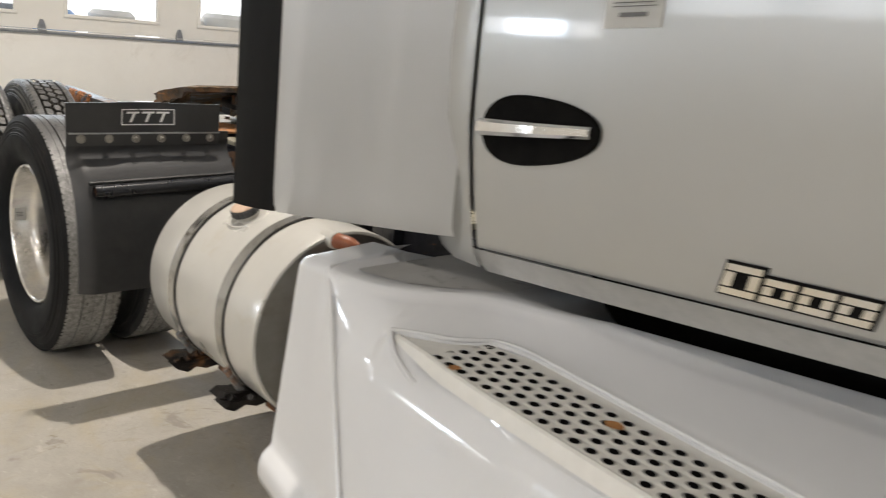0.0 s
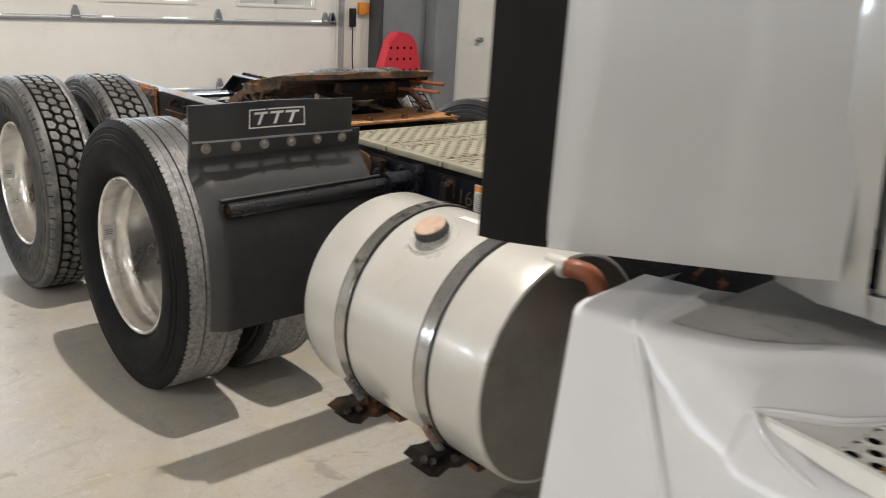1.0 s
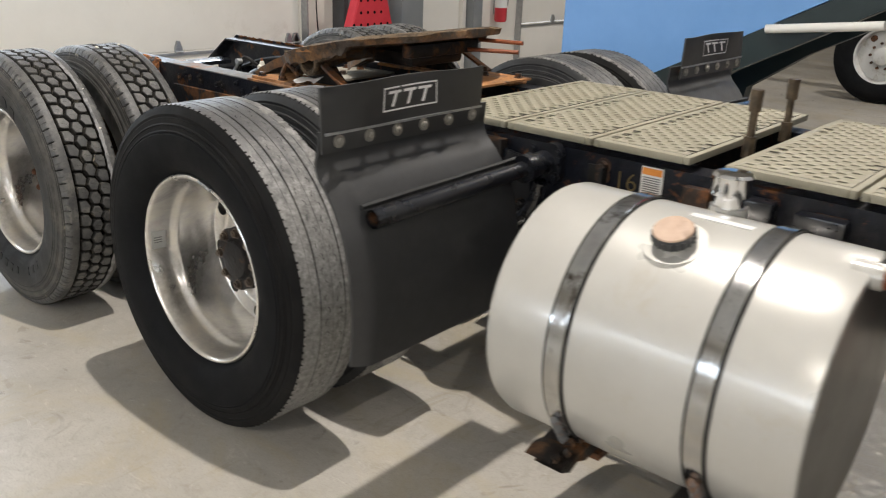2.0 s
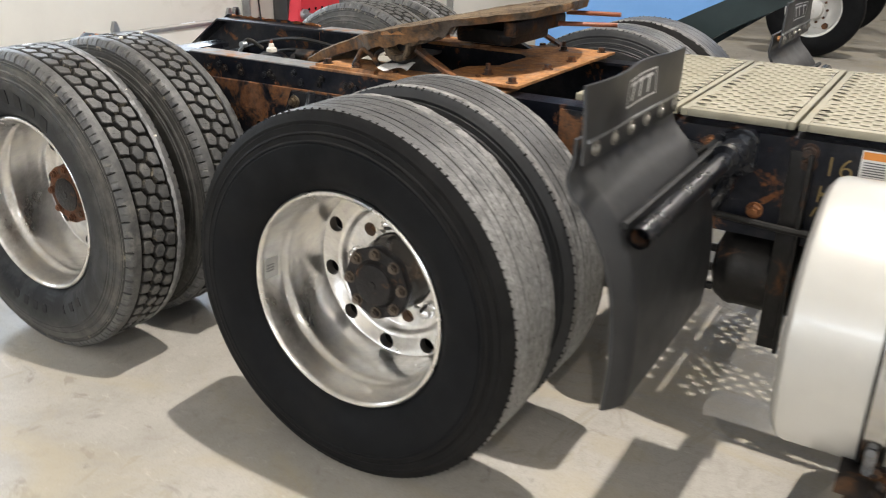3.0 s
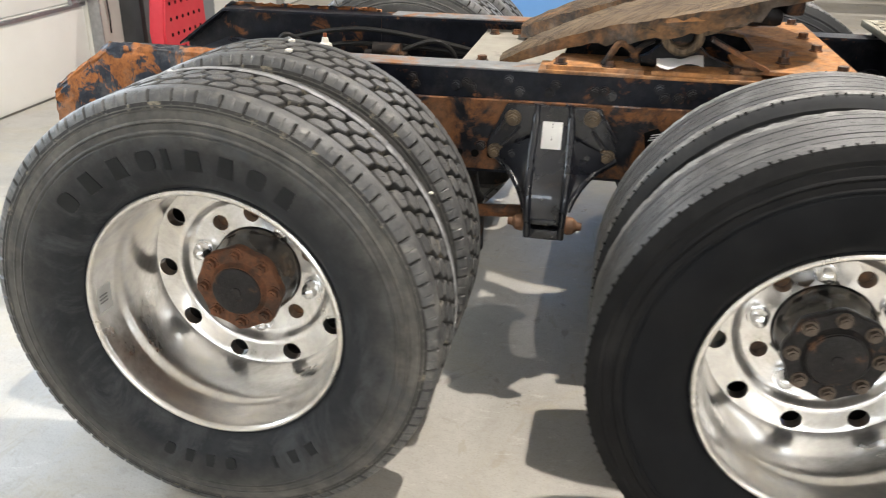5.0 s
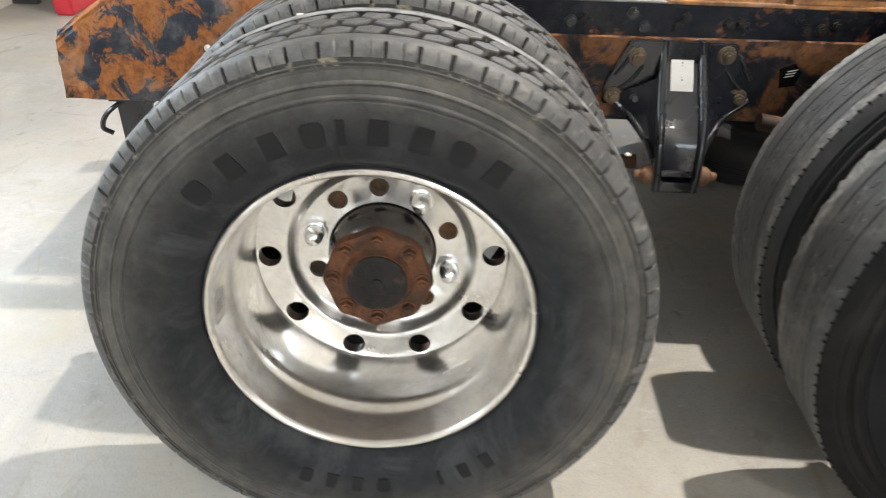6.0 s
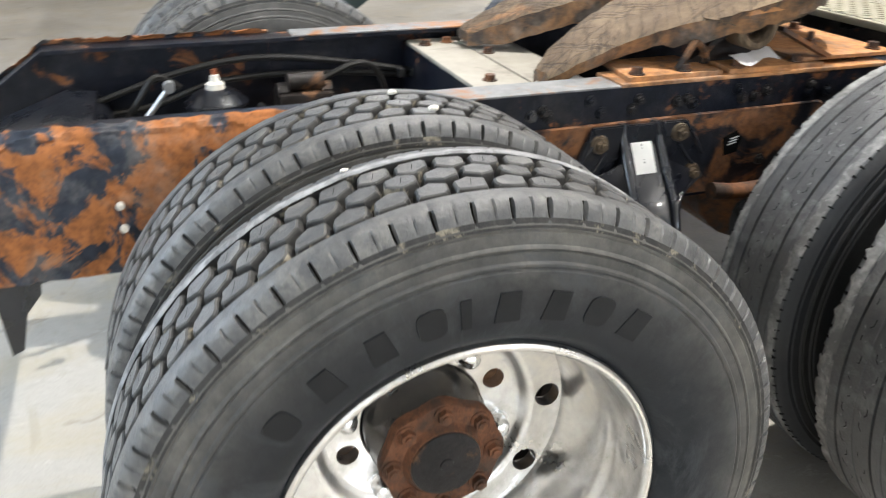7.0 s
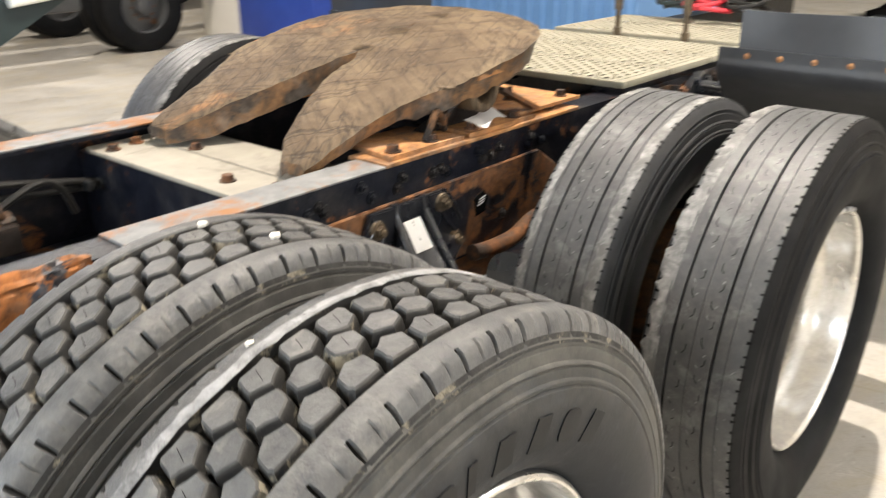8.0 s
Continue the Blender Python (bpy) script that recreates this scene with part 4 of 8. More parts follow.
def drive_tread(parent):
    """Three staggered rows of worn blocks between two notched shoulder ribs."""
    rng = random.Random(9)
    bm, sp = bm_new(), bm_new()
    N = 60
    L = 2 * math.pi * R_TYRE / N
    X = Vector((1, 0, 0))
    w, l = 0.0208, L * 0.408
    hexagon = [(-w, l * 0.10), (-w * 0.48, -l), (w * 0.52, -l), (w, -l * 0.10), (w * 0.48, l), (-w * 0.52, l)]
    straight = [(-w * 0.94, l * 0.80), (-w * 0.94, -l * 0.80), (-w * 0.6, -l), (w * 0.40, -l), (w * 1.02, -l * 0.12), (w * 0.55, l), (-w * 0.6, l)]
    for row, x0 in enumerate((-0.0430, 0.0, 0.0430)):
        shape = hexagon if row == 1 else straight if row == 0 else [(-u, -v) for u, v in straight]
        for k in range(N):
            a = 2 * math.pi * (k + 0.5 * (row % 2) + rng.uniform(-0.03, 0.03)) / N
            rad, tan = Vector((0, math.cos(a), math.sin(a))), Vector((0, -math.sin(a), math.cos(a)))
            top = -0.0012 * (row != 1) - rng.uniform(0, 0.0014)
            worn_block(bm, X * x0 + rad * R_TYRE, X, tan, rad, [(u, v + 0.20 * u) for u, v in shape], top, rng)
            if rng.random() < 0.55:
                continue
            c = X * x0 + rad * (R_TYRE + top + 0.0004)
            t0 = rng.uniform(-0.004, 0.004)
            zig = [(-0.010, t0 - 0.004), (0.0, t0 + rng.uniform(-0.001, 0.001)), (0.010, t0 + 0.003)]
            for (u0, v0), (u1, v1) in zip(zig, zig[1:]):
                sp.faces.new([sp.verts.new(c + X * u + tan * (v + h)) for u, v, h in ((u0, v0, -0.0004), (u1, v1, -0.0004), (u1, v1, 0.0004), (u0, v0, 0.0004))])
    tagged(part("sipe", sp, M["groove"], parent, "thin zigzag cuts"), kind="stuff")
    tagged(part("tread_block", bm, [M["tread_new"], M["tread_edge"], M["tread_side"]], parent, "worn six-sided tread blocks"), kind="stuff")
    # continuous shoulder ribs, cut by wedge notches and thin slits along their outer edge
    bm = bm_new()
    N, steps = 62, 20
    solid = [(0.072, 0.019), (0.0725, 0.004), (0.0745, 0.0012), (0.090, 0.0012), (0.1005, 0.0032), (0.1075, 0.0075), (0.1125, 0.0150), (0.1160, 0.0250), (0.1200, 0.0375)]
    cut = [(0.072, 0.019), (0.0725, 0.004), (0.0745, 0.0012), (0.090, 0.0012), (0.0990, 0.0050), (0.1005, 0.0130), (0.1050, 0.0200), (0.1150, 0.0260), (0.1200, 0.0375)]
    for side in (-1, 1):
        rings = []
        for k in range(N * steps):
            j = k % steps
            a = 2 * math.pi * (k + (0.35 * rng.uniform(-1, 1) if j in (0, 3) else 0)) / (N * steps)
            depth = 1.0 if j in (1, 2) else 0.35 if j == 12 else 0.0
            if depth:
                depth *= rng.uniform(0.75, 1.0)
            row = []
            for (x0, d0), (x1, d1) in zip(solid, cut):
                x, r = x0 + (x1 - x0) * depth, R_TYRE - d0 - (d1 - d0) * depth
                row.append(bm.verts.new((side * x, r * math.cos(a), r * math.sin(a))))
            rings.append((row, depth))
        for (p, dp), (q, dq) in zip(rings, rings[1:] + rings[:1]):
            for i in range(len(p) - 1):
                f = bm.faces.new((p[i], p[i + 1], q[i + 1], q[i]))
                f.material_index = 1 if i >= 4 and i < 7 and dp > 0.5 and dq > 0.5 else 2 if i == 0 or i >= 7 else 0
    tagged(part("shoulder_rib", bm, [M["tread_new"], M["tread_floor"], M["tread_side"]], parent, "notched shoulder ribs"), kind="stuff")


def scuffed_edge(parent, x, R, wide=0.010, look_of="scuff"):
    """A ragged pale band where the tread edge has rubbed."""
    bm = bm_new()
    rng = random.Random(2)
    n = 220
    rows = []
    for k in range(n):
        a = 2 * math.pi * k / n
        w0, w1 = wide * rng.uniform(0.5, 1.0), wide * rng.uniform(0.35, 1.1)
        rows.append([bm.verts.new((x + dx, r * math.cos(a), r * math.sin(a))) for dx, r in ((-w0, R - 0.0015), (-w0 * 0.6, R + 0.0008), (w1 * 0.6, R + 0.0006), (w1, R - 0.004))])
    for k in range(n):
        a, b = rows[k], rows[(k + 1) % n]
        for i in range(3):
            bm.faces.new((a[i], a[i + 1], b[i + 1], b[i]))
    part("scuffed_edge", bm, M[look_of], parent, "pale scuffed tread edge")


def sidewall_marks(parent, angles, r, half, thick=0.0022):
    """Plain raised shapes in an arc where the maker's mark stands: rounds, blocks and bars."""
    kinds = ("round", "block", "block", "round", "bar", "block", "block", "round", "block")
    for k, deg in enumerate(angles):
        kind = kinds[k % 9]
        a = radians(deg)
        h = half
        poly = {"round": [(h * 0.86 * math.copysign(abs(math.cos(2 * math.pi * i / 16)) ** 0.6, math.cos(2 * math.pi * i / 16)), h * math.copysign(abs(math.sin(2 * math.pi * i / 16)) ** 0.6, math.sin(2 * math.pi * i / 16))) for i in range(16)], "bar": [(-h * 0.30, -h), (h * 0.30, -h), (h * 0.30, h), (-h * 0.30, h)], "block": [(-h * 0.82, -h), (h * 0.82, -h), (h * 0.60, h), (-h * 0.60, h)]}[kind]

        def at(u, v, out):
            rr = r + v
            th = a - u / r
            x = -0.121 - 0.011 * (rr - 0.325) / 0.035 if rr < 0.36 else -0.132 - 0.005 * (rr - 0.36) / 0.04 if rr < 0.40 else -0.137
            return (x - out, rr * math.cos(th), rr * math.sin(th))

        bm = bm_new()
        bm.faces.new([bm.verts.new(at(u, v, thick)) for u, v in poly])
        for p, q in zip(poly, poly[1:] + poly[:1]):
            bm.faces.new([bm.verts.new(at(*p, thick)), bm.verts.new(at(*q, thick)), bm.verts.new(at(*q, -0.004)), bm.verts.new(at(*p, -0.004))])
        bmesh.ops.remove_doubles(bm, verts=bm.verts, dist=1e-5)
        part("raised_mark", bm, M["letters"], parent)


def rim(parent, hub_material, phase, tilt_label, nuts, weight=None):
    """The dished outer wheel: flange, deep barrel, disc with ten hand holes, and the sunk bolt pad with ten stud holes."""
    bm = bm_new()
    lathe(bm, [(-0.086, 0.300), (-0.094, 0.3015), (-0.099, 0.2995), (-0.1015, 0.2955), (-0.101, 0.2915), (-0.0975, 0.2875), (-0.090, 0.2848), (-0.046, 0.2815), (-0.026, 0.2795), (-0.017, 0.2770), (-0.008, 0.2710), (0.000, 0.2670), (0.010, 0.2652), (0.060, 0.2645), (0.098, 0.2635), (0.116, 0.2625), (0.127, 0.2610), (0.134, 0.2590), (0.138, 0.2565)], 128, "x")
    lathe(bm, [(-0.098, 0.2965), (-0.089, 0.3005), (-0.07, 0.292), (0.11, 0.285)], 96, "x")
    holed_ring(bm, 0.138, 0.203, 0.257, 10, 0.0240, phase, 0.03, 18)
    lathe(bm, [(0.138, 0.2035), (0.1385, 0.198), (0.141, 0.193), (0.147, 0.189), (0.154, 0.1855), (0.160, 0.181), (0.163, 0.1735)], 96, "x")
    holed_ring(bm, 0.163, 0.112, 0.174, 10, 0.0205, phase + math.pi / 10, 0.03, 14)
    lathe(bm, [(0.163, 0.1125), (0.166, 0.109), (0.185, 0.108)], 64, "x")
    bmesh.ops.remove_doubles(bm, verts=bm.verts, dist=0.0006)
    wheel = part("wheel", bm, M["alu"], parent, "polished aluminium wheel with ten hand holes")
    d = bm_new()
    lathe(d, [(0.195, 0.001), (0.195, 0.205), (0.30, 0.215), (0.34, 0.2), (0.34, 0.001)], 48, "x")
    part("brake_drum", d, M["drum"], wheel, "brown brake drum behind the disc")
    h = bm_new()
    lathe(h, [(0.175, 0.1075), (0.125, 0.1072), (0.120, 0.1040), (0.078, 0.1010), (0.070, 0.100), (0.069, 0.001)], 48, "x")
    part("hub_barrel", h, M["hub_grey"], wheel, "grey hub barrel")
    f = bm_new()
    n = 64
    ring = []
    for x, rr in ((0.071, 0.103), (0.052, 0.1050), (0.047, 0.1025), (0.0465, 0.070), (0.041, 0.065), (0.035, 0.062), (0.033, 0.001)):
        ring.append([f.verts.new((x, (rr + (0.0035 * math.cos(16 * math.pi * k / n) if rr > 0.09 else 0)) * math.cos(2 * math.pi * k / n), (rr + (0.0035 * math.cos(16 * math.pi * k / n) if rr > 0.09 else 0)) * math.sin(2 * math.pi * k / n))) for k in range(n)])
    for a, b in zip(ring, ring[1:]):
        for k in range(n):
            f.faces.new((a[k], a[(k + 1) % n], b[(k + 1) % n], b[k]))
    part("axle_flange", f, hub_material, wheel, "greasy axle flange with bolts")
    for k in range(8):
        b = bm_new()
        a = 2 * math.pi * k / 8
        bolt(b, (0.047, 0.087 * math.cos(a), 0.087 * math.sin(a)), (-1, 0, 0), 0.0130, 0.011, 0.007)
        part("flange_bolt", b, M["flange_bolt"] if hub_material == M["hub_black"] else hub_material, wheel)
    b = bm_new()
    lathe(b, [(0.039, 0.062), (0.032, 0.059), (0.0305, 0.053), (0.0300, 0.012), (0.028, 0.011), (0.028, 0.001)], 32, "x")
    part("hub_cap", b, M["hub_black"], wheel, "black round hub centre")
    for k in nuts:
        a = phase + math.pi / 10 + 2 * math.pi * k / 10
        b = bm_new()
        y, z = 0.143 * math.cos(a), 0.143 * math.sin(a)
        rod(b, (0.164, y, z), (0.156, y, z), 0.0245, 20)
        lathe(b, [(0.156, 0.0205), (0.138, 0.0190), (0.127, 0.015), (0.122, 0.008), (0.121, 0.001)], 16, "x", (0, y, z))
        part("wheel_stud", b, M["stud"], wheel, "bright capped wheel stud")
    # paper sticker on the barrel
    b = bm_new()
    for i in range(5):
        a = tilt_label + 0.055 * (i - 2)
        ring = [(x, r * math.cos(a), r * math.sin(a)) for x, r in ((-0.084, 0.2832), (-0.036, 0.2795))]
        if i:
            b.faces.new([b.verts.new(p) for p in (last[0], last[1], ring[1], ring[0])])
        last = ring
    bmesh.ops.solidify(b, geom=b.faces[:], thickness=0.0006)
    part("sticker", b, M["white_label"], wheel, "white paper sticker")
    b = bm_new()
    for s in (-0.03, 0.0, 0.03):
        a0 = tilt_label + s
        q = [(x, r * math.cos(a), r * math.sin(a)) for a in (a0 - 0.005, a0 + 0.005) for x, r in ((-0.078, 0.2816), (-0.05, 0.2795))]
        b.faces.new([b.verts.new(q[i]) for i in (0, 1, 3, 2)])
    part("print", b, M["ink"], wheel)
    if weight is not None:
        b = bm_new()
        rows = []
        for i in range(7):
            a = weight + 0.030 * (i - 3)
            rows.append([b.verts.new((x, r * math.cos(a), r * math.sin(a))) for x, r in ((-0.098, 0.304), (-0.107, 0.3035), (-0.110, 0.298), (-0.106, 0.292), (-0.099, 0.291))])
        for p, q in zip(rows, rows[1:]):
            for i in range(4):
                b.faces.new((p[i], p[i + 1], q[i + 1], q[i]))
        b.faces.new(rows[0]), b.faces.new(rows[-1])
        part("balance_weight", b, M["galv"], wheel, "clip-on balance weight on the rim edge")
    return wheel


def place(ob, x, y, z, rx=0, rz=0):
    ob.matrix_basis = pose(x, y, z, rx, 0, rz)
    return ob


OUT, INN = 0.030, 0.366  # middles of the outer and the inner tyre

# front drive axle, worn tyres
w1 = rim(truck, M["hub_black"], radians(-10), radians(4), (0, 2, 4, 6, 8), radians(105))
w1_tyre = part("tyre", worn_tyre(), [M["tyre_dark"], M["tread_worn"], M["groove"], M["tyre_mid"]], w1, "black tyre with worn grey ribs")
worn_sipes(w1)
scuffed_edge(w1, 0.088, R_TYRE - 0.0062, 0.022, "scuff_worn")
place(w1, OUT, 0, AXLE - 0.004)
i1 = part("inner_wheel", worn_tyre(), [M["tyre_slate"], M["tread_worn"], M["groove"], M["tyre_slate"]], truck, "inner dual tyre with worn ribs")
worn_sipes(i1)
scuffed_edge(i1, -0.088, R_TYRE - 0.0062, 0.018, "scuff_worn")
scuffed_edge(i1, 0.090, R_TYRE - 0.0062, 0.016, "scuff_worn")
place(i1, INN, 0, AXLE - 0.004, 20)
# rear drive axle, deep tread
w2 = rim(truck, M["hub_rust"], radians(-2.7), radians(0), (0, 3, 5, 7, 8))
w2_tyre = part("tyre", drive_tyre(), [M["tyre_dusty"], M["tyre_dusty"], M["tread_floor"]], w2, "black tyre with deep block tread")
drive_tread(w2)
scuffed_edge(w2, 0.078, R_TYRE - 0.001, 0.011)
sidewall_marks(w2, (44, 55.2, 67, 77.5, 84.3, 93, 103.5, 113.3, 123.2), 0.378, 0.0225)
sidewall_marks(w2, (-70, -78, -86, -94, -112, -120, -128), 0.366, 0.015, 0.0016)
place(w2, OUT, 1.32, AXLE)
i2 = part("inner_wheel", drive_tyre(), [M["tyre_grey"], M["tyre_grey"], M["tread_floor"]], truck, "inner dual tyre with deep block tread")
drive_tread(i2)
place(i2, INN, 1.32, AXLE, 11)
# the far side mirrors them
for src, x, y, z, turn in ((w1, OUT, 0, AXLE - 0.004, 33), (i1, INN, 0, AXLE - 0.004, 60), (w2, OUT, 1.32, AXLE, 70), (i2, INN, 1.32, AXLE, 100)):
    copy_thing(src, pose(2 * MID - x, y, z, 0, 0, 180) @ pose(0, 0, 0, turn, 0, 0))
# axles
for y in (0.0, 1.32):
    bm = bm_new()
    tube(bm, [(0.3, y, AXLE), (0.75, y, AXLE), (0.9, y, AXLE), (1.28, y, AXLE), (1.43, y, AXLE), (1.9, y, AXLE)], 0.075, 16)
    lathe(bm, [(0.86, 0.07), (0.92, 0.13), (1.0, 0.19), (1.18, 0.19), (1.26, 0.13), (1.32, 0.07)], 24, "x", (0, y, AXLE))
    part("drive_axle", bm, M["rust_dark"], truck, "dark rusty drive axle with round housing")
    for x in both(0.58):
        bm = bm_new()
        rod(bm, (x, y + 0.18, AXLE + 0.05), (x, y + 0.34, AXLE + 0.05), 0.085, 20)
        rod(bm, (x, y + 0.22, AXLE + 0.05), (x, y + 0.235, AXLE + 0.05), 0.095, 20)
        part("brake_chamber", bm, M["black_gloss"], truck)

# -- frame --
TOP, LOW = 0.930, 0.645


def rail(x_out, sign):
    """A channel section open to the inside, cut off at a slant at the tail."""
    bm = bm_new()
    t, fl = 0.009, 0.088
    web = [(2.14, LOW), (2.14, 0.795), (1.95, TOP), (-4.2, TOP), (-4.2, LOW)]
    prism(bm, web, "x", x_out, x_out + sign * t)
    prism(bm, [(1.95, TOP - t), (1.95, TOP), (-4.2, TOP), (-4.2, TOP - t)], "x", x_out + sign * t, x_out + sign * fl)
    prism(bm, [(1.95, TOP - t), (1.95, TOP), (2.14, 0.795), (2.14, 0.795 - t)], "x", x_out + sign * t, x_out + sign * fl)
    prism(bm, [(2.14, LOW), (2.14, LOW + t), (-4.2, LOW + t), (-4.2, LOW)], "x", x_out + sign * t, x_out + sign * fl)
    bmesh.ops.remove_doubles(bm, verts=bm.verts, dist=1e-5)
    return part("frame_rail", bm, M["frame"], truck, "chipped black frame rail with orange rust")


rail(0.662, 1), rail(2 * MID - 0.662, -1)
XO = 0.662


def tail_rust(x0, sign):
    """The bare rusty tail end: a lumpy doubler whose top edge is rolled over the rail."""
    rg = random.Random(31)
    bm = bm_new()
    n = 60
    y0, y1 = 1.36, 2.142
    rows = []
    lump = [rg.uniform(-1, 1) for _ in range(400)]
    for k in range(n + 1):
        y = y0 + (y1 - y0) * k / n
        top = TOP + 0.012 if y < 1.95 else TOP + 0.012 - (y - 1.95) / 0.19 * 0.135
        row = []
        for j in range(22):
            w = 0.0035 * lump[(k // 2 * 7 + j) % 400] + 0.0025 * lump[(k * 13 + j * 5) % 400]
            if j < 8:
                a = math.pi * 0.42 * (1 - j / 7)
                r = 0.028 + w
                row.append(bm.verts.new((x0 + sign * (0.020 - math.cos(a) * r), y, top - 0.026 + math.sin(a) * r)))
            else:
                f = (j - 7) / 14
                z = (top - 0.026) * (1 - f) + (LOW + 0.002) * f
                row.append(bm.verts.new((x0 - sign * (0.007 + 0.006 * (1 - f) + w), y, z)))
        rows.append(row)
    for a, b in zip(rows, rows[1:]):
        for j in range(21):
            bm.faces.new((a[j], a[j + 1], b[j + 1], b[j]))
    for r in (rows[0], rows[-1]):
        back = [bm.verts.new((x0 + sign * 0.012, v.co.y, v.co.z)) for v in r]
        for j in range(21):
            bm.faces.new((r[j], r[j + 1], back[j + 1], back[j]))
    part("tail_plate", bm, M["tail_rust"], truck, "flaking rusty doubler at the frame tail")


tail_rust(0.662, 1), tail_rust(2 * MID - 0.662, -1)
for px, py, pz in ((0.649, 1.776, 0.788), (0.649, 1.775, 0.741)):
    bm = bm_new()
    bolt(bm, (px, py, pz), (-1, 0, 0), 0.006, 0.006)
    part("frame_bolt", bm, M["stone"], truck, "pale plastic plug")


def bracket_under_tail():
    bm = bm_new()
    prism(bm, [(2.04, LOW), (1.945, LOW), (1.952, 0.60), (1.985, 0.56), (2.005, 0.48), (2.028, 0.47)], "x", 0.70, 0.712)
    box(bm, (0.68, 1.935, LOW - 0.012), (0.76, 2.05, LOW - 0.001))
    part("tail_hanger", bm, M["black_gloss"], truck, "pointed black hanger under the tail")
    bm = bm_new()
    tube(bm, smooth_path([(0.70, 2.0, LOW), (0.69, 2.06, 0.60), (0.69, 2.08, 0.56), (0.70, 2.06, 0.54)]), 0.007, 6)
    part("tail_hook", bm, M["black_gloss"], truck)


bracket_under_tail()


def outer_rust_strip():
    """The liner plate along the lower half of the near rail between the axles."""
    for x0, s in ((XO, 1), (2 * MID - XO, -1)):
        bm = bm_new()
        prism(bm, [(1.24, LOW + 0.01), (1.24, 0.85), (0.14, 0.86), (0.05, 0.80), (0.05, LOW + 0.01)], "x", x0 - s * 0.011, x0 - s * 0.001)
        bmesh.ops.bevel(bm, geom=bm.edges[:], offset=0.003, segments=1, affect="EDGES")
        part("frame_liner", bm, M["frame_rust"], truck, "rust-brown liner plate bolted to the frame")


outer_rust_strip()
rng = random.Random(21)
for k in range(13):
    for z in ((0.885, 0.72) if k % 3 == 1 else (0.88,)):
        bm = bm_new()
        y = 1.22 - 0.092 * k + rng.uniform(-0.03, 0.03)
        bolt(bm, (XO - (0.012 if z < 0.85 else 0.001), y + rng.uniform(-0.01, 0.01), z + rng.uniform(-0.004, 0.004)), (-1, 0, 0), 0.0105, 0.008, 0.005)
        part("frame_bolt", bm, M["hub_black"] if rng.random() < 0.6 else M["black_gloss"], truck)
for k in range(9):
    bm = bm_new()
    y = 1.16 - 0.125 * k + rng.uniform(-0.03, 0.03)
    bolt(bm, (XO - 0.001, y, 0.902 + rng.uniform(-0.012, 0.006)), (-1, 0, 0), 0.0100, 0.010, 0.008)
    part("frame_bolt", bm, M["hub_black"] if k % 3 else M["black_gloss"], truck)
# slot drawn as a black patch; white strips stand for light coming through
bm = bm_new()
prism(bm, [(0.368, 0.752), (0.404, 0.745), (0.412, 0.790), (0.376, 0.806), (0.360, 0.785)], "x", XO - 0.0135, XO - 0.011)
slot = part("frame_slot", bm, M["groove"], truck, "black patch for the shade in a frame slot")
for k in range(3):
    bm = bm_new()
    prism(bm, [(0.370 + 0.003 * k, 0.790 - 0.007 * k), (0.392 + 0.003 * k, 0.785 - 0.007 * k), (0.392 + 0.003 * k, 0.787 - 0.007 * k), (0.370 + 0.003 * k, 0.792 - 0.007 * k)], "x", XO - 0.0150, XO - 0.0137)
    part("slot_light", bm, M["white_label"], slot)
# bolt holes as black discs, their shade put into the colour
for k in range(5):
    bm = bm_new()
    rod(bm, (XO - 0.0125, 0.95 - 0.045 * k, 0.70), (XO - 0.008, 0.95 - 0.045 * k, 0.70), 0.011, 12)
    part("bolt_hole", bm, M["groove"], truck)


